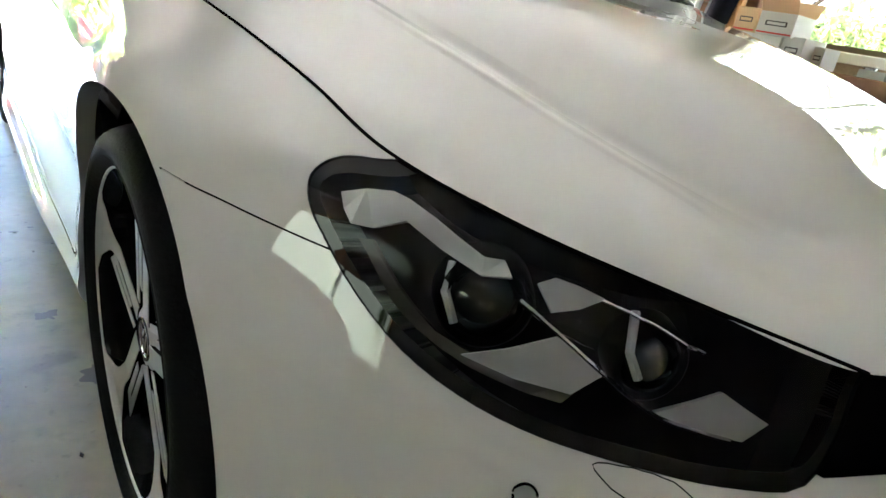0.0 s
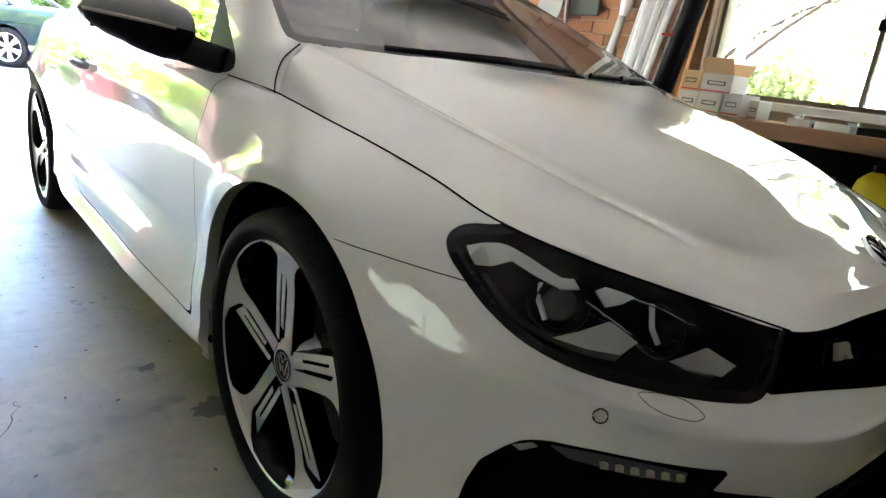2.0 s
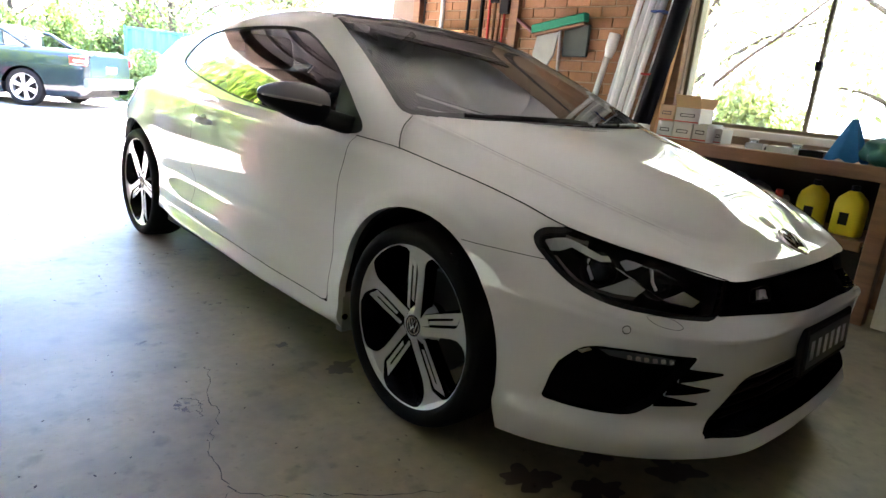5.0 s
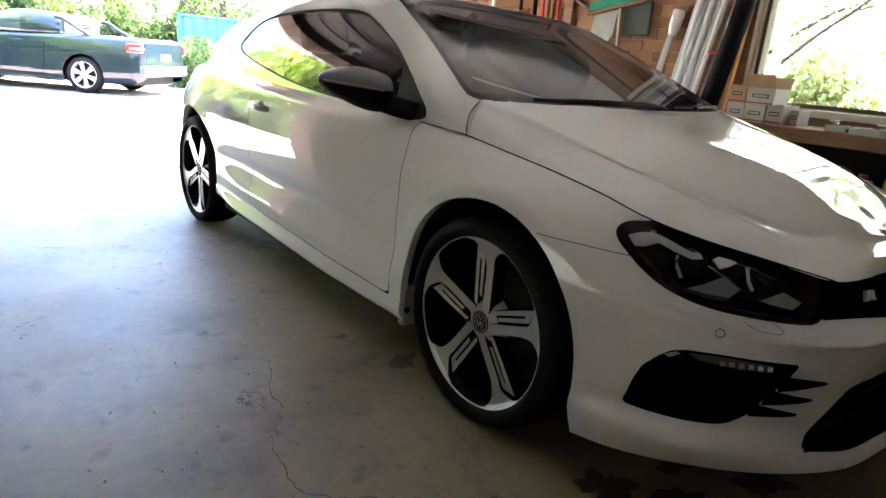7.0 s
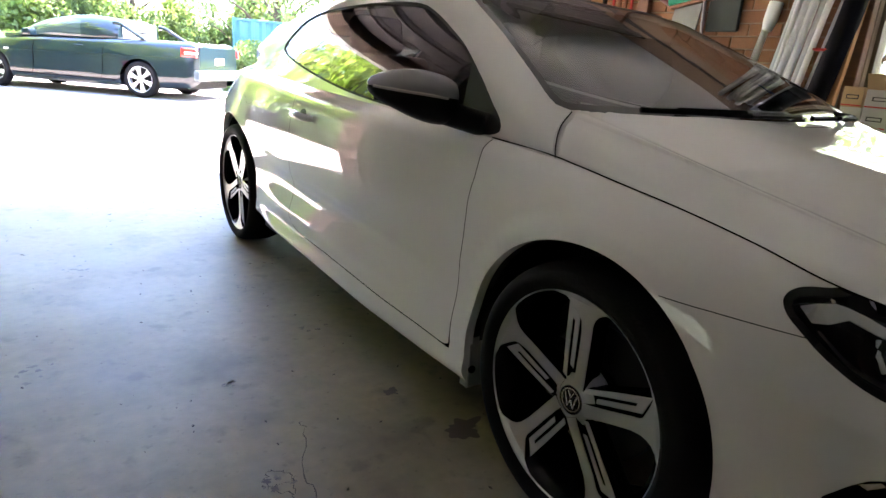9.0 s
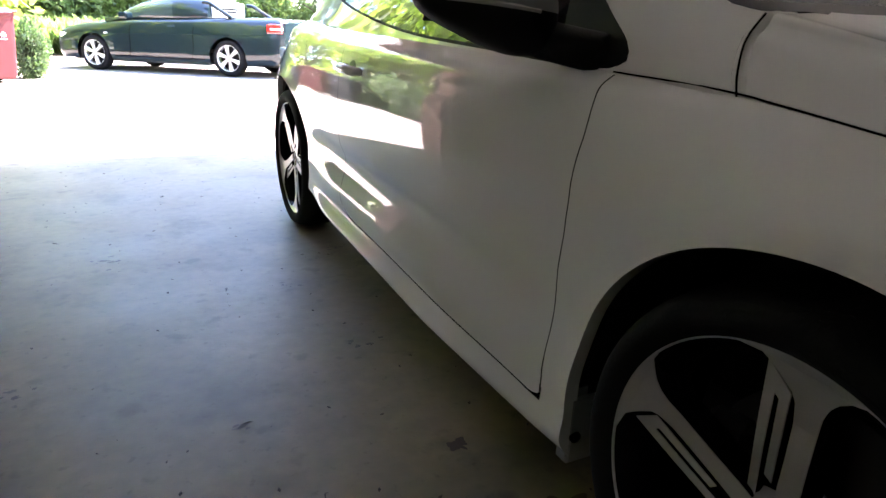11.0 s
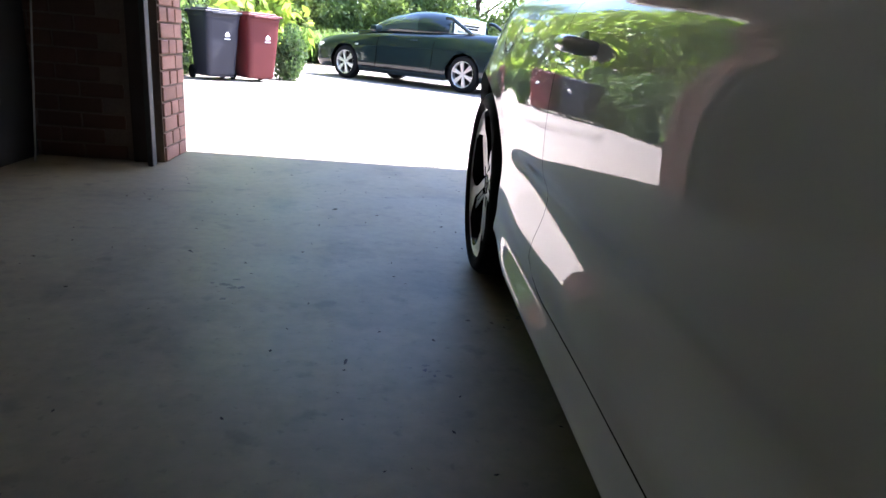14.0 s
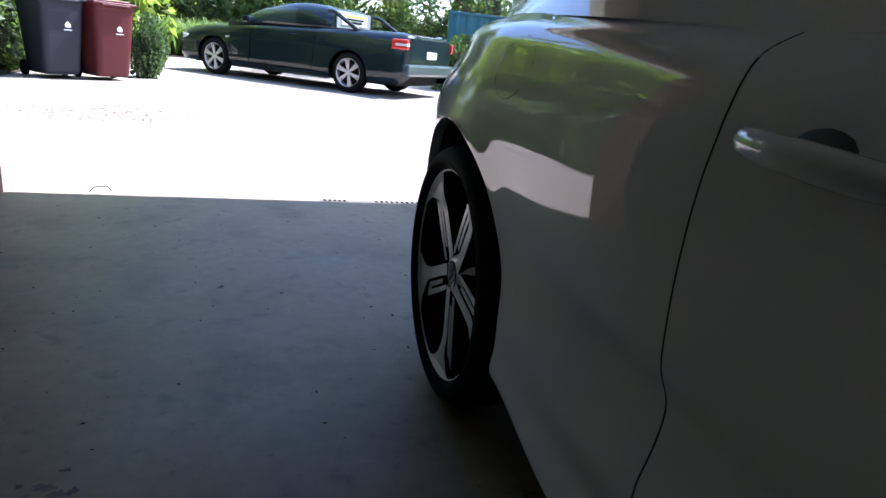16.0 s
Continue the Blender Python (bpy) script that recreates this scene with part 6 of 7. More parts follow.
# drain along the threshold
drain = thing("floor_drain", "narrow slotted drain along the garage threshold", "drain")
part("drain_frame", box(-1.0, 2.3, 4.57, 4.64, -.02, -.009), mat("drain_metal", (.18, .17, .16), rough=.6, metal=.6), drain)
slot = box(0, .014, 4.58, 4.63, -.012, -.0075)
slot_me = mesh_of("slot", slot, GAP)
for x in [-.98 + .027 * k for k in range(5)] + [-.69 + .03 * k for k in range(95)]:
    o = new("slot", slot_me)
    o.parent = drain
    o.location = (x, 0, .001)
solid("bent_wire", sweep(curve_points([(-2.15, 4.63, -.006), (-2.13, 4.65, .014), (-2.10, 4.655, .017), (-2.07, 4.66, .016), (-2.055, 4.665, -.006)], 4), .003, 6), STEEL, "short bent piece of wire at the garage threshold", "wire")

# ---- inside the garage ----
ALU = mat("window_bar_brown", lin((96, 84, 58)), rough=.5, spread=.1)
PALE_WOOD = mat("pale_timber", lin((190, 140, 90)), rough=.65, spread=.2, scale=5, fine=.2, stretch=(6, 6, .6))
WHITE_TRIM = mat("white_trim_paint", lin((206, 204, 198)), rough=.5, spread=.06, scale=4)
win = thing("window_1", "wide clear garage window over the workbench", "window", kind="structure")
part("window_frame", wall_with_hole(WALL_R + .05, WALL_R + .13, WIN[0], WIN[1], WIN[2], WIN[3], "y", (WIN[0] + .025, WIN[1] - .025, WIN[2] + .025, WIN[3] - .025)), ALU, win)
for y in (.122,):
    part("window_bar", box(WALL_R + .06, WALL_R + .10, y - .013, y + .013, WIN[2] + .025, WIN[3] - .025, .003), ALU, win)
for y0, y1 in ((WIN[0] + .025, .107), (.137, WIN[1] - .025)):
    pane = part("pane", box(WALL_R + .085, WALL_R + .089, y0, y1, WIN[2] + .025, WIN[3] - .025), glass("window_pane", (.96, .97, .96)), win)
    pane.visible_shadow = False
part("window_latch", box(WALL_R + .03, WALL_R + .07, .10, .14, 1.38, 1.44, .006), BLACK_PLASTIC, win)
part("window_sill", box(WALL_R - .05, WALL_R + .05, WIN[0], WIN[1], .915, .965, .004), WHITE_TRIM, win)
win_w = thing("window_2", "wide clear window in the shaded side wall", "window", kind="structure")
part("window_frame", wall_with_hole(WALL_L - .13, WALL_L - .05, WIN_W[0], WIN_W[1], WIN_W[2], WIN_W[3], "y", (WIN_W[0] + .05, WIN_W[1] - .05, WIN_W[2] + .05, WIN_W[3] - .05)), PALE_WOOD, win_w)
part("window_bar", box(WALL_L - .11, WALL_L - .07, -.325, -.275, WIN_W[2] + .05, WIN_W[3] - .05, .003), ALU, win_w)
for y0, y1 in ((WIN_W[0] + .05, -.327), (-.273, WIN_W[1] - .05)):
    pane = part("pane", box(WALL_L - .092, WALL_L - .088, y0, y1, WIN_W[2] + .05, WIN_W[3] - .05), glass("window_pane", (.96, .97, .96)), win_w)
    pane.visible_shadow = False
tagged(part("trim_post", box(WALL_R - .07, WALL_R - .003, 1.003, 1.075, .862, CEIL - .01, .004), WOOD), "rough timber post beside the window", "timber post", kind="structure")
tagged(part("trim_post", box(WALL_R - .08, WALL_R - .003, 4.03, 4.13, 0, CEIL - .01, .004), WOOD), "timber post at the garage door jamb", "timber post", kind="structure")
tagged(part("trim_stud", box(WALL_R - .06, WALL_R - .003, 2.66, 2.76, .0, CEIL - .01, .004), WOOD), "timber stud on the brick wall", "timber stud", kind="structure")

bench = thing("workbench", "long timber workbench under the window, cluttered", "workbench")
part("bench_top", box(1.86, WALL_R - .006, -2.9, 1.04, .825, .862, .003), WOOD, bench)
part("fascia", box(1.832, 1.858, -2.9, 1.05, .785, .866, .004), WOOD, bench)
# dark sheet added before the wall to paint the shade below the bench top
part("back_board", box(2.425, 2.438, -2.9, 1.04, .0, .823), mat("bench_shade_dark", lin((34, 30, 28)), rough=.9, spread=.2), bench, "added dark sheet for the deep shade under the bench")
for y in (-2.6, -.56, .93):
    part("leg", box(1.87, 1.96, y - .045, y + .045, 0, .823, .004), WOOD, bench)
    part("back_leg", box(2.33, 2.42, y - .045, y + .045, 0, .823, .004), WOOD, bench)
part("shelf", box(1.90, 2.42, -.50, .88, .42, .45, .003), WOOD, bench)
part("shelf_lip", box(1.875, 1.898, -.50, .88, .395, .455, .003), WOOD, bench)


CARD = mat("box_card_white", lin((192, 188, 180)), rough=.8, spread=.06, scale=6)
CARD_BROWN = mat("box_card_brown", lin((186, 152, 112)), rough=.85, spread=.08, scale=6)
INK = mat("box_ink", lin((70, 62, 60)), rough=.8)
RED_INK = mat("box_red", lin((190, 60, 50)), rough=.8)


def carton(x, y, z, w, d, h, rz, flaps, label, m=CARD):
    """A packing box; w runs along y, d along x, its printed face towards -x."""
    t = thing("carton", label, "box", "cartons on the workbench")
    part("box_body", box(-d / 2, d / 2, -w / 2, w / 2, 0, h, .002), m, t)
    part("print_bar", box(-d / 2 - .0012, -d / 2 - .0002, -w * .30, w * .30, h * .40, h * .62), INK, t)
    part("print_bar", box(-d / 2 - .0018, -d / 2 - .0006, -w * .25, w * .25, h * .45, h * .57), m, t)
    part("print_band", box(-d / 2 - .0012, -d / 2 - .0002, -w * .48, w * .48, h * .06, h * .13), RED_INK, t)
    if flaps:
        for s in (-1, 1):
            part("flap", box(0, .09, -w / 2, w / 2, -.001, .002, m=Matrix.Translation((s * d / 2, 0, h)) @ pose(0, 0, 0, 0, -50 if s > 0 else 240, 0)), CARD_BROWN, t)
    t.matrix_world = pose(x, y, z, 0, 0, rz)
    return t


carton(2.05, .800, .864, .110, .22, .108, 2, False, "small closed white card carton on the workbench")
carton(2.06, .803, .973, .110, .21, .108, -3, False, "small closed white card carton stacked on another", CARD_BROWN)
carton(2.05, .672, .864, .130, .22, .108, 1, False, "printed white card carton on the workbench")
carton(2.04, .655, .973, .165, .22, .100, 4, True, "open white carton with raised brown flaps")
carton(2.06, .553, .864, .100, .20, .118, -2, False, "white card carton standing on its side")
carton(2.12, .470, .864, .050, .16, .095, 0, False, "slim white card carton at the stack's end")

WHITE_PVC = mat("pipe_white_pvc", lin((228, 229, 228)), rough=.4, spread=.06, scale=4)
GREY_PVC = mat("pipe_grey_pvc", lin((196, 199, 200)), rough=.4, spread=.06, scale=4)
rngp = random.Random(5)
for k in range(4, 17):
    y0, y1 = 1.74 - .031 * k, 1.43 - .0285 * k
    x0 = 2.20 + rngp.uniform(-.06, .03)
    bm = tube((x0, y0, .02), (WALL_R - .045 - (k % 3) * .04, y1 + rngp.uniform(-.02, .02), 2.25 + rngp.uniform(-.1, .15)), .019 if k % 3 else .024, n=14)
    ob = solid("pvc_pipe", bm, WHITE_PVC if k % 2 else GREY_PVC, "long pale plastic pipe leaning on the brick wall", "pipe", "leaning pipes", smooth=True)
solid("pvc_pipe", tube((2.20, 1.80, .02), (2.378, 1.628, 1.45), .024, n=14), WHITE_PVC, "short pale plastic pipe leaning on the brick wall", "pipe", "leaning pipes", smooth=True)
solid("pipe_socket", lathe([(.0245, -.10), (.030, -.098), (.044, -.03), (.045, .085), (.040, .088), (.039, -.02)], 20, m=Matrix.Translation((2.385, 1.615, 1.50)) @ pose(0, 0, 0, 6, 6, 0)), WHITE_PVC, "wide white pipe socket on a leaning pipe", "pipe fitting", smooth=True)
for z, m, yy in ((1.28, RED_INK, 1.19), (1.05, RED_INK, 1.60), (1.72, mat("tape_blue", lin((40, 70, 140)), rough=.5), 1.18)):
    solid("tape_band", box(2.24, 2.36, yy - .055, yy + .055, z, z + .014, .004), m, "band of coloured tape round the pipe bundle", "tape", "tape bands")
solid("dark_roll", sweep([(2.26, 1.17, .90), (2.31, 1.10, 1.4), (2.36, 1.02, 2.1)], .065, 18), mat("roll_black", (.008, .008, .010), rough=.6, spec=.05, spread=.2, scale=8, bump=.2), "long black rolled sheet leaning by the window", "roll", smooth=True)
solid("timber_batten", box(-.02, .02, -.025, .025, 0, 1.3, m=Matrix.Translation((2.30, 1.09, .864)) @ pose(0, 0, 0, 3, 4, 0)), PALE_WOOD, "pale timber batten leaning beside the window", "batten")
solid("white_cabinet", box(1.98, 2.38, 1.10, 1.42, 0, .93, .006), mat("cabinet_white", lin((216, 212, 206)), rough=.5, spread=.05), "white cabinet beside the workbench", "cabinet")

# tools on the wall
broom = thing("broom", "green-bristled broom hanging head up on the wall", "broom")
BR_M = Matrix.Translation((WALL_R - .10, 2.14, 1.66)) @ pose(0, 0, 0, -10, 0, 0)
part("bristles", box(-.035, .035, -.28, .28, -.035, .035, .008, m=BR_M), mat("bristle_green", lin((20, 130, 100)), rough=.9, spread=.3, scale=40, bump=.8, bump_scale=200), broom)
part("head", box(-.03, .03, -.27, .27, -.06, -.036, .006, m=BR_M), WOOD, broom)
part("handle", tube((WALL_R - .10, 2.12, 1.62), (WALL_R - .12, 2.02, .35), .012), mat("handle_steel", (.35, .33, .32), rough=.5, metal=.6), broom)
SHOVEL = mat("shovel_grey", (.30, .30, .30), rough=.45, metal=.7, spread=.2, scale=10)
shovel = thing("shovel", "worn grey steel shovel hanging on the wall", "shovel")
part("blade", prism([(-.11, 0), (.11, 0), (.115, .2), (.07, .29), (0, .32), (-.07, .29), (-.115, .2)], 0, .012, m=Matrix.Translation((WALL_R - .08, 2.26, 1.60)) @ pose(0, 0, 0, 80, 178, 90)), SHOVEL, shovel)
part("handle", tube((WALL_R - .07, 2.27, 1.3), (WALL_R - .09, 2.3, .4), .015), WOOD, shovel)
solid("hanging_board", box(WALL_R - .05, WALL_R - .02, 1.86, 2.12, 1.40, 1.66, .01, m=None), mat("panel_green_black", lin((38, 50, 44)), rough=.5, spread=.2), "dark green board hung on the brick wall", "board")
HANDLE_RED = mat("handle_red", lin((176, 44, 36)), rough=.5)
for k, (y, z, m, r) in enumerate(((3.02, 1.9, HANDLE_RED, .013), (2.95, 1.85, WOOD, .016), (2.88, 1.92, WOOD, .014), (3.12, 1.9, BLACK_PLASTIC, .02), (3.3, 2.0, BLACK_PLASTIC, .018), (2.82, 1.75, HANDLE_RED, .012))):
    t = thing("garden_tool", ("red" if m is HANDLE_RED else "wooden" if m is WOOD else "black") + "-handled garden tool hanging on the wall", "tool", "hanging tools")
    part("shaft", tube((WALL_R - .06, y, z), (WALL_R - .09, y - .05 + .03 * (k % 3), .45), r), m, t)
    part("tool_head", box(WALL_R - .08, WALL_R - .04, y - .06, y + .06, z, z + .2, .012), BLACK_PLASTIC, t)
solid("hanging_rake", sweep(curve_points([(WALL_R - .04, 2.75, 1.75), (WALL_R - .05, 2.5, 1.62), (WALL_R - .06, 2.35, 1.55)], 4), .018, 8), mat("rake_maroon", lin((80, 30, 30)), rough=.6), "dark red tool shaft hung across the wall", "tool")
solid("wall_conduit", tube((WALL_R - .03, 3.72, .2), (WALL_R - .03, 3.72, 2.3), .02), WHITE_PVC, "white conduit fixed on the brick wall", "conduit")
solid("wall_shelf", box(WALL_R - .14, WALL_R - .004, 3.25, 3.75, 1.58, 1.60), PALE_WOOD, "small pale shelf on the brick wall", "shelf")

# on and under the bench
YEL = mat("jerry_yellow", lin((212, 190, 12)), rough=.4, spread=.05)
for x, y, h, rz in ((2.05, -.17, .27, 5), (2.05, -.37, .27, -8)):
    t = thing("yellow_jug", "bright yellow plastic oil jug on the shelf", "jug", "yellow jugs")
    bm = bmesh.new()
    rings = []
    for z, w, d in ((0, .075, .05), (.01, .08, .055), (.17, .08, .055), (.21, .07, .05), (.245, .035, .03), (.255, .02, .02)):
        rings.append([bm.verts.new((math.copysign(abs(math.cos(a)) ** .5, math.cos(a)) * d, math.copysign(abs(math.sin(a)) ** .5, math.sin(a)) * w, z)) for a in (2 * math.pi * k / 28 for k in range(28))])
    for a, b in zip(rings, rings[1:]):
        for k in range(28):
            bm.faces.new((a[k], a[(k + 1) % 28], b[(k + 1) % 28], b[k]))
    bm.faces.new(rings[0][::-1])
    part("jug_body", bm, YEL, t, smooth=True)
    part("cap", tube((0, 0, .25), (0, 0, .285), .022), BLACK_PLASTIC, t)
    part("label_patch", box(-.0575, -.055, -.02, .03, .06, .13), BLACK_PLASTIC, t)
    t.matrix_world = pose(x, y, .451, 0, 0, rz)
t = thing("spray_bottle", "small bottle with a red cap on the shelf", "bottle")
part("bottle_body", tube((0, 0, 0), (0, 0, .15), .03, .028), CARD_BROWN, t, smooth=True)
part("cap", tube((0, 0, .15), (0, 0, .20), .024, .022), HANDLE_RED, t, smooth=True)
t.matrix_world = pose(1.98, .0, .451)
BAG = mat("plastic_bag", (.25, .25, .26), rough=.35, spread=.3, scale=12, bump=.6, bump_scale=25)
for k, (x, y, s) in enumerate(((2.1, .52, .13), (2.1, .27, .15), (2.2, .12, .1))):
    bm = bmesh.new()
    made = bmesh.ops.create_icosphere(bm, subdivisions=4, radius=1)["verts"]
    for v in made:
        v.co *= 1 + .35 * noise.noise(v.co * 2.2 + Vector((k, 0, 0))) + .15 * noise.noise(v.co * 6)
        v.co.z = max(v.co.z, -.75)
        v.co = Vector((v.co.x * s * .9, v.co.y * s * 1.2, (v.co.z + .75) * s * .9))
    ob = solid("plastic_bag", bm, BAG, "crumpled grey plastic bag on the shelf", "bag", "bags on the shelf", smooth=True)
    ob.location = (x, y, .451)
CLOTH = mat("cloth_blue", lin((36, 104, 160)), rough=.9, spread=.15, scale=10, bump=.3)
bm = bmesh.new()
rows = []
for i in range(9):
    u = i / 8
    r = .012 + .085 * u ** .9
    rows.append([bm.verts.new((r * .55 * math.cos(a) * (1 + .25 * math.sin(3 * a + 1)), r * math.sin(a) * (1 + .2 * math.sin(4 * a)), .23 - .23 * u + .012 * math.sin(5 * a) * u)) for a in (2 * math.pi * k / 32 for k in range(32))])
for a, b in zip(rows, rows[1:]):
    for k in range(32):
        bm.faces.new((a[k], a[(k + 1) % 32], b[(k + 1) % 32], b[k]))
bm.faces.new(rows[0])
ob = solid("blue_cloth", bm, CLOTH, "blue cloth draped over a spray bottle on the bench", "cloth", smooth=True)
ob.location = (1.98, -.30, .868)
bm = bmesh.new()
for v in bmesh.ops.create_icosphere(bm, subdivisions=4, radius=1)["verts"]:
    v.co *= 1 + .3 * noise.noise(v.co * 2.0)
    v.co = Vector((v.co.x * .12, v.co.y * .16, max(v.co.z, -.7) * .10 + .07))
ob = solid("green_bag", bm, mat("bag_green", lin((30, 90, 84)), rough=.6, spread=.3, scale=12, bump=.4), "crumpled green bag on the workbench", "bag", smooth=True)
ob.location = (2.0, -.52, .864)
TRAY = mat("tray_clear_grey", (.45, .45, .45), rough=.2, coat=.6, spread=.1)
for k, (x, y, w) in enumerate(((1.99, .03, .16), (2.0, -.13, .13), (2.05, .22, .10))):
    bm = box(-.07, .07, -w / 2, w / 2, 0, .004, .001)
    for a0, a1, b0, b1 in ((-.07, -.065, -w / 2, w / 2), (.065, .07, -w / 2, w / 2), (-.065, .065, -w / 2, -w / 2 + .005), (-.065, .065, w / 2 - .005, w / 2)):
        box(a0, a1, b0, b1, .004, .035, bm=bm)
    ob = solid("parts_tray", bm, TRAY if k != 1 else BLACK_PLASTIC, "shallow plastic parts tray on the workbench", "tray", "trays on the bench")
    ob.matrix_world = pose(x, y, .864, 0, 0, 7 * k - 5)
# small bright clutter along the window sill and the bench
TIN = mat("tin_silver", (.6, .6, .6), rough=.25, metal=.9, spread=.1)
rngc = random.Random(31)
for k in range(9):
    y = .30 - .085 * k
    if k % 3 == 0:
        t = thing("small_tin", "small silver tin with a lid on the bench", "tin", "tins on the bench")
        part("tin_body", tube((0, 0, 0), (0, 0, .05), .028, n=20), TIN, t, smooth=True)
        part("tin_lid", tube((0, 0, .05), (0, 0, .057), .030, n=20), WHITE_TRIM, t, smooth=True)
        t.matrix_world = pose(2.26 + rngc.uniform(-.06, .08), y, .864)
    elif k % 3 == 1:
        t = thing("hand_tool", "steel hand tool with a dark grip lying on the bench", "tool", "tools on the bench")
        part("blade", box(-.006, .006, 0, .10, 0, .006, .002), TIN, t)
        part("grip", box(-.012, .012, -.09, .0, 0, .02, .006), BLACK_PLASTIC if k % 2 else HANDLE_RED, t)
        t.matrix_world = pose(2.15 + rngc.uniform(-.1, .1), y, .864, 0, 0, rngc.uniform(-60, 60))
    else:
        solid("paper_packet", box(2.14, 2.24, y - .035, y + .035, .864, .864 + rngc.uniform(.012, .04), .002), CARD, "small pale paper packet lying on the bench", "packet", "packets on the bench")
drawers = thing("drawer_unit", "cream drawer unit under the workbench", "drawers")
CREAM = mat("cream_paint", lin((190, 182, 164)), rough=.55, spread=.06)
part("carcass", box(1.90, 2.35, -1.25, -.64, 0, .70, .004), CREAM, drawers)
for k in range(4):
    part("drawer_front", box(1.885, 1.898, -1.23, -.66, .04 + .165 * k, .19 + .165 * k, .004), CREAM, drawers)
    part("drawer_pull", box(1.868, 1.884, -1.0, -.88, .11 + .165 * k, .13 + .165 * k, .004), STEEL, drawers)

# overhead door, rails, left-hand clutter
DOOR_DARK = mat("door_panel_brown", lin((70, 64, 60)), rough=.6, spread=.08)
SECTION = .47
over = thing("overhead_door", "raised sectional garage door under the ceiling", "garage door", kind="structure")
for k in range(4):
    y0 = 2.24 + SECTION * k
    part("door_section", box(OPEN_L + .1, OPEN_R - .1, y0, y0 + SECTION - .02, 2.26, 2.30, .006), DOOR_DARK, over)
    part("door_stiffener", box(OPEN_L + .1, OPEN_R - .1, y0 + .08, y0 + .11, 2.235, 2.258, .004), mat("stiffener_pale", lin((120, 114, 108)), rough=.5), over)
for x in (OPEN_L - .045, OPEN_R + .01):
    part("track", box(x, x + .03, FRONT - .14, FRONT - .08, .0, 2.22, .003), mat("track_zinc", (.06, .06, .06), rough=.6, metal=.5), over)
    part("track", box(x, x + .03, .9, FRONT - .14, 2.20, 2.25, .003), STEEL, over)
tagged(part("door_jamb", box(OPEN_L - .16, OPEN_L - .055, FRONT - .03, FRONT - .003, 0, OPEN_TOP + .05, .003), mat("jamb_dark", lin((52, 40, 36)), rough=.7)), "dark timber jamb of the garage door", "door jamb", kind="structure")
solid("dark_cupboard", box(-3.75, -3.17, 3.57, 4.12, 0, 1.9, .01), mat("cupboard_dark", lin((18, 15, 15)), rough=.8, spread=.1), "tall dark cupboard against the front wall", "cupboard")

solid("thin_pole", tube((-3.11, 3.95, .0), (-3.095, 4.06, .86), .005, n=8), mat("pole_grey", lin((150, 146, 138)), rough=.5, spread=.1, scale=8), "thin pale pole leaning beside the dark cupboard", "pole")
# stains and cracks on the slab
STAIN = mat("oil_stain", lin((62, 52, 40)), rough=.45, spread=.3, scale=9)
STAIN_DARK = mat("wet_oil", lin((58, 46, 36)), rough=.45, spread=.3, scale=9)


def blot(name, x, y, r, seed, m, label, stretch=1.0):
    rng = random.Random(seed)
    ph = [rng.uniform(0, 6.28) for _ in range(10)]
    bm = bmesh.new()
    n = 72
    edge = []
    for k in range(n):
        a = 2 * math.pi * k / n
        rr = r * (1 + sum(.20 / (i + 1) ** .55 * math.sin((i + 2) * a + ph[i]) for i in range(10)))
        edge.append(bm.verts.new((x + rr * math.cos(a) * stretch, y + rr * math.sin(a), .0012)))
    bm.faces.new(edge)
    return solid(name, bm, m, label, "stain", "floor stains")


blot("floor_stain", -.93, .696, .022, 1, STAIN, "small brown oil drip on the concrete")
blot("floor_stain", -.842, .41, .045, 2, STAIN, "dark brown oil blot beside the tyre", 1.3)
for k, (x, y, r) in enumerate(((-.77, -.456, .06), (-.65, -.60, .055), (-.37, -.683, .06), (-.52, -.50, .04), (-.25, -.62, .05))):
    blot("floor_stain", x, y, r, 10 + k, STAIN_DARK, "wet dark oil blot under the car's nose", 1.2)
SCUFF = mat("scuff", lin((94, 88, 75)), rough=.7, spread=.3, scale=9)
for k, (x, y, r) in enumerate(((-1.087, 1.805, .028), (-1.40, .417, .03), (-1.393, .97, .02), (-.80, 2.16, .03), (-.97, 1.25, .03), (-1.9, 1.3, .04), (-1.7, 2.3, .05))):
    rng = random.Random(50 + k)
    for i in range(7):
        blot("floor_scuff", x + rng.gauss(0, r * .7), y + rng.gauss(0, r * .7), r * rng.uniform(.08, .3), 100 * k + i, SCUFF if i % 3 else STAIN, "faint scuffed speck on the concrete", rng.uniform(.7, 1.6))
for k, (x, y, w, rz) in enumerate(((-1.37, .96, .022, 20), (-1.30, 1.83, .014, 80), (-1.9, 2.6, .018, 140), (-1.45, 3.3, .016, 30))):
    bm = bmesh.new()
    pts = [(-w, 0, .001), (-w * .3, w * .3, .004), (w * .5, w * .22, .006), (w, 0, .003), (w * .4, -w * .25, .005), (-w * .4, -w * .22, .002)]
    bm.faces.new([bm.verts.new(q) for q in pts])
    ob = solid("dry_leaf", bm, mat("fallen_leaf", (.12, .11, .09) if k == 0 else (.05, .04, .03), rough=.7, spread=.2), "single dry fallen leaf on the concrete", "leaf", "fallen leaves")
    ob.matrix_world = pose(x, y, .001, 0, 0, rz)
CRACK = mat("crack_dark", lin((58, 52, 44)), rough=.9)
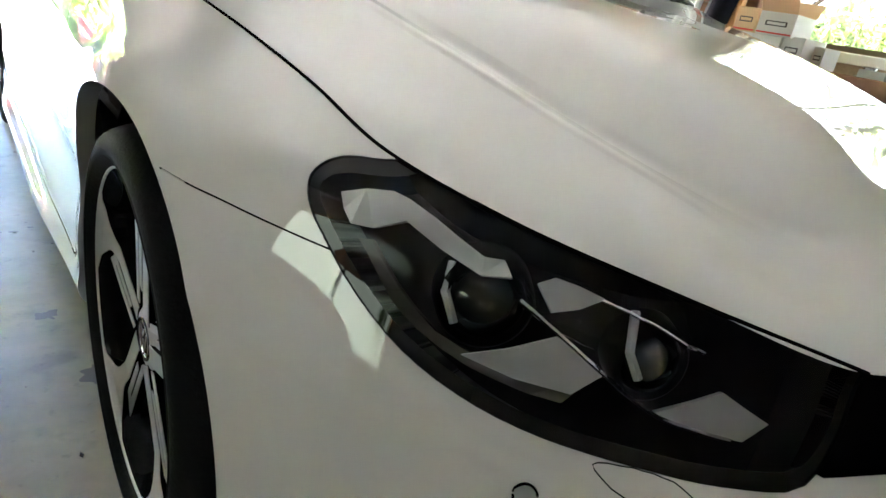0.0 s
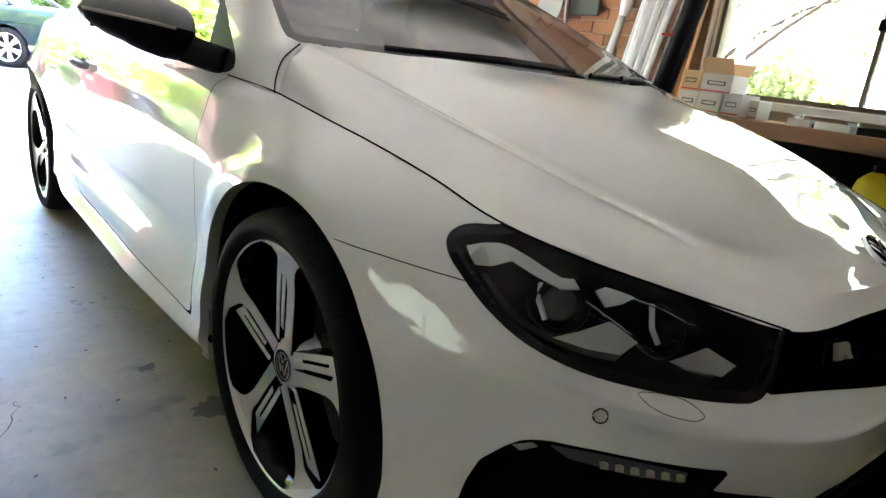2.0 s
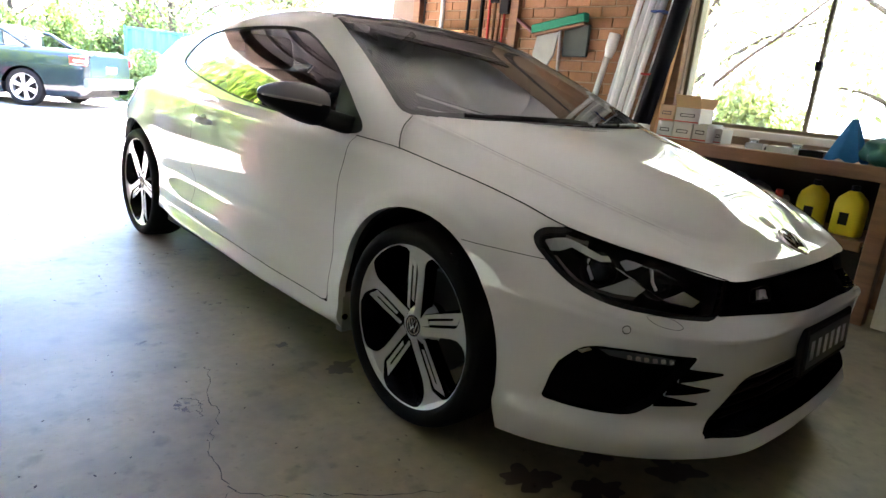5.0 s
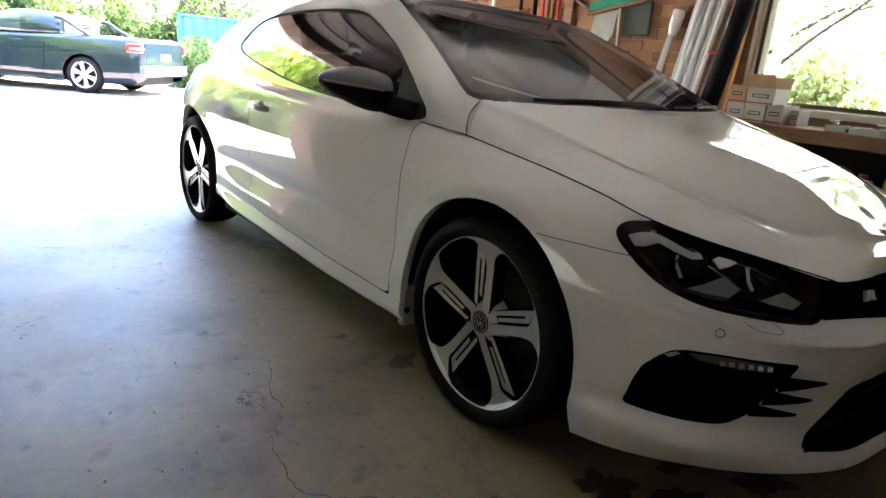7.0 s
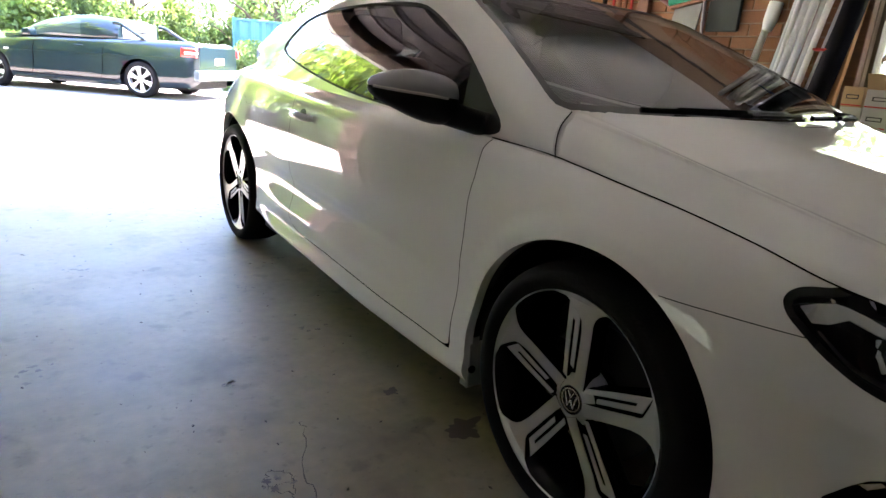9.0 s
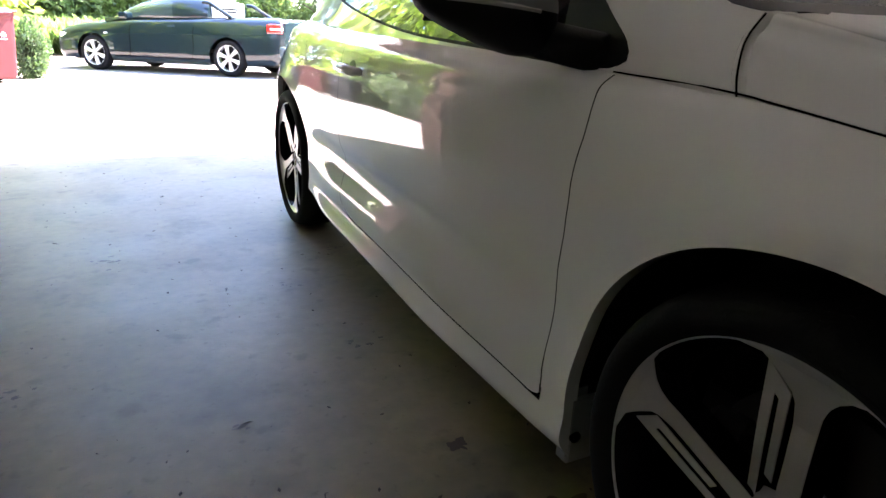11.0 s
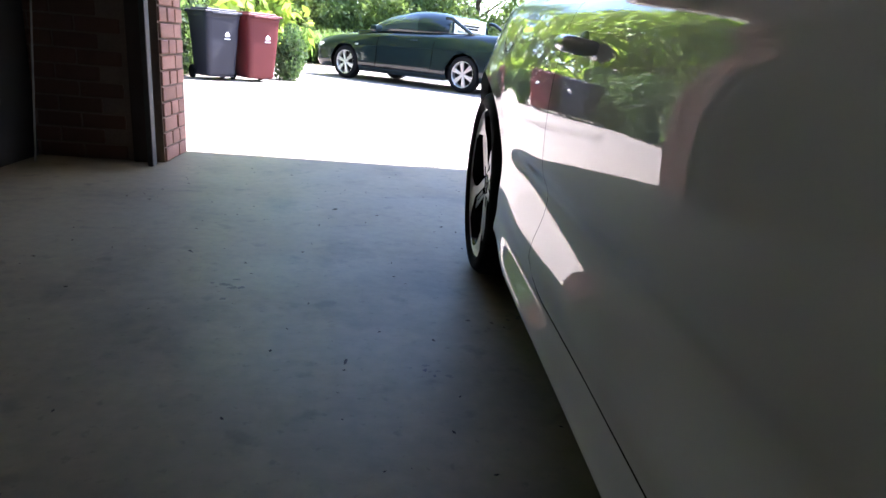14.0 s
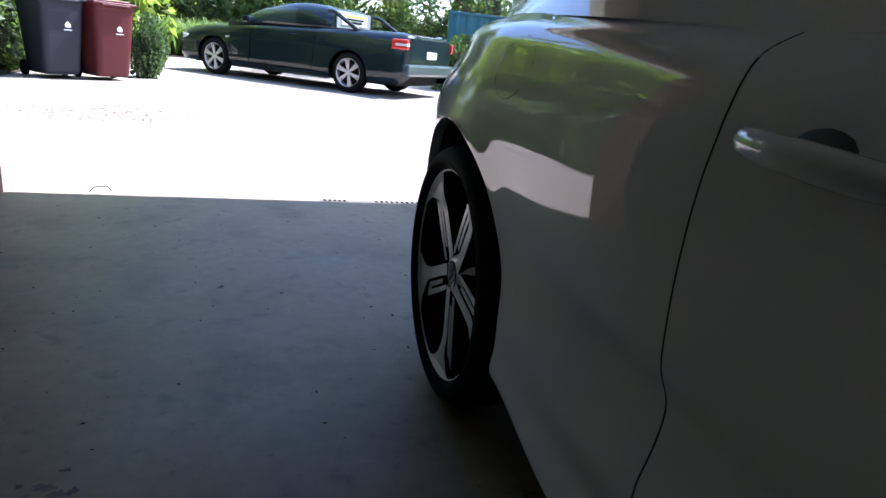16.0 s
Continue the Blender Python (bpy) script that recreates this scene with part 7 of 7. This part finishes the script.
for pts in ([(-1.25, .66), (-1.262, .60), (-1.33, .44), (-1.335, .337), (-1.40, .24), (-1.44, .155), (-1.455, .06), (-1.464, -.045)], [(-1.464, -.045), (-1.40, -.11), (-1.327, -.161), (-1.25, -.21), (-1.16, -.273), (-1.0, -.36)], [(-1.464, -.045), (-1.54, -.12), (-1.62, -.16), (-1.7, -.24)], [(-1.40, .48), (-1.43, .45), (-1.42, .40), (-1.38, .37), (-1.40, .34)], [(-1.40, .48), (-1.37, .46), (-1.365, .41), (-1.38, .37)], [(-1.44, .43), (-1.40, .42), (-1.35, .425)]):
    dense = curve_points(pts, 5)
    rng = random.Random(9)
    line = [(x + rng.uniform(-.008, .008), y + rng.uniform(-.008, .008)) for x, y in dense]
    bm = bmesh.new()
    prev = None
    for i, (x, y) in enumerate(line):
        w = rng.uniform(.0008, .0022)
        now = (bm.verts.new((x - w, y - w * .4, .0008)), bm.verts.new((x + w, y + w * .4, .0008)))
        if prev:
            bm.faces.new((prev[0], prev[1], now[1], now[0]))
        prev = now
    solid("floor_crack", bm, CRACK, "thin wandering crack in the concrete floor", "crack", "floor cracks")
rng = np.random.default_rng(12)
v, f = [], []
for _ in range(260):
    x, y = rng.uniform(-2.4, -.6), rng.uniform(-.6, 4.4)
    s, a = rng.uniform(.0025, .009), rng.uniform(0, 6.28)
    b = len(v)
    for k, (du, dw, dz) in enumerate(((1, 0, 0), (0, .45, 0), (-1, 0, 0), (0, -.45, 0), (0, 0, .35))):
        v.append((x + s * (du * math.cos(a) - dw * math.sin(a)), y + s * (du * math.sin(a) + dw * math.cos(a)), .0006 + s * dz))
    f += [(b, b + 1, b + 4), (b + 1, b + 2, b + 4), (b + 2, b + 3, b + 4), (b + 3, b, b + 4)]
me = bpy.data.meshes.new("leaf_crumbs")
me.from_pydata(v, [], f)
me.materials.append(mat("crumb_brown", (.05, .04, .03), rough=.9, per_island=.5))
tagged(new("leaf_crumbs", me), "scattered dry leaf crumbs and grit on the floor", "debris", kind="stuff")

# ---- bricks of the walls ----
def brick_mesh(l, h, d, axis):
    bm = box(-l / 2, l / 2, -d / 2, d / 2, -h / 2, h / 2, .004)
    if axis == "y":
        bmesh.ops.transform(bm, matrix=pose(0, 0, 0, 0, 0, 90), verts=bm.verts)
    return bm


BL, BH, JOINT = .23, .076, .010
east_brick = mesh_of("brick", brick_mesh(BL, BH, .016, "y"), BRICK)
rng = random.Random(77)
row, z = 0, .862 + BH / 2
while z < 2.06:
    y = 1.08 + (BL / 2 + .005 if row % 2 else 0) + BL / 2
    while y < 4.10:
        b = new("brick", east_brick)
        b.parent = wall_east
        b.location = (WALL_R - .003 + rng.uniform(-.002, .002), y, z)
        y += BL + JOINT
    z += BH + JOINT
    row += 1
north_brick = mesh_of("brick", brick_mesh(BL, BH, .016, "x"), BRICK_DARK)
row, z = 0, BH / 2 + .004
while z < 1.75:
    x = OPEN_L - .20 - BL / 2 - (BL / 2 + .005 if row % 2 else 0)
    while x > -3.5:
        b = new("brick", north_brick)
        b.parent = wall_north
        b.location = (x, FRONT - .003 + rng.uniform(-.002, .002), z)
        x -= BL + JOINT
    z += BH + JOINT
    row += 1
reveal = mesh_of("brick", brick_mesh(.115, BH, .02, "y"), BRICK_PALE)
reveal_long = mesh_of("brick", brick_mesh(.215, BH, .02, "y"), BRICK_PALE)
row, z = 0, BH / 2 + .004
while z < 2.1:
    if row % 2:
        spots = [(reveal, FRONT + .065), (reveal, FRONT + .195), (reveal, FRONT + .325)]
    else:
        spots = [(reveal_long, FRONT + .12), (reveal, FRONT + .295)]
    for me, y in spots:
        b = new("brick", me)
        b.parent = wall_north
        b.location = (OPEN_L + .002 + rng.uniform(-.003, .003), y, z)
    z += BH + JOINT
    row += 1
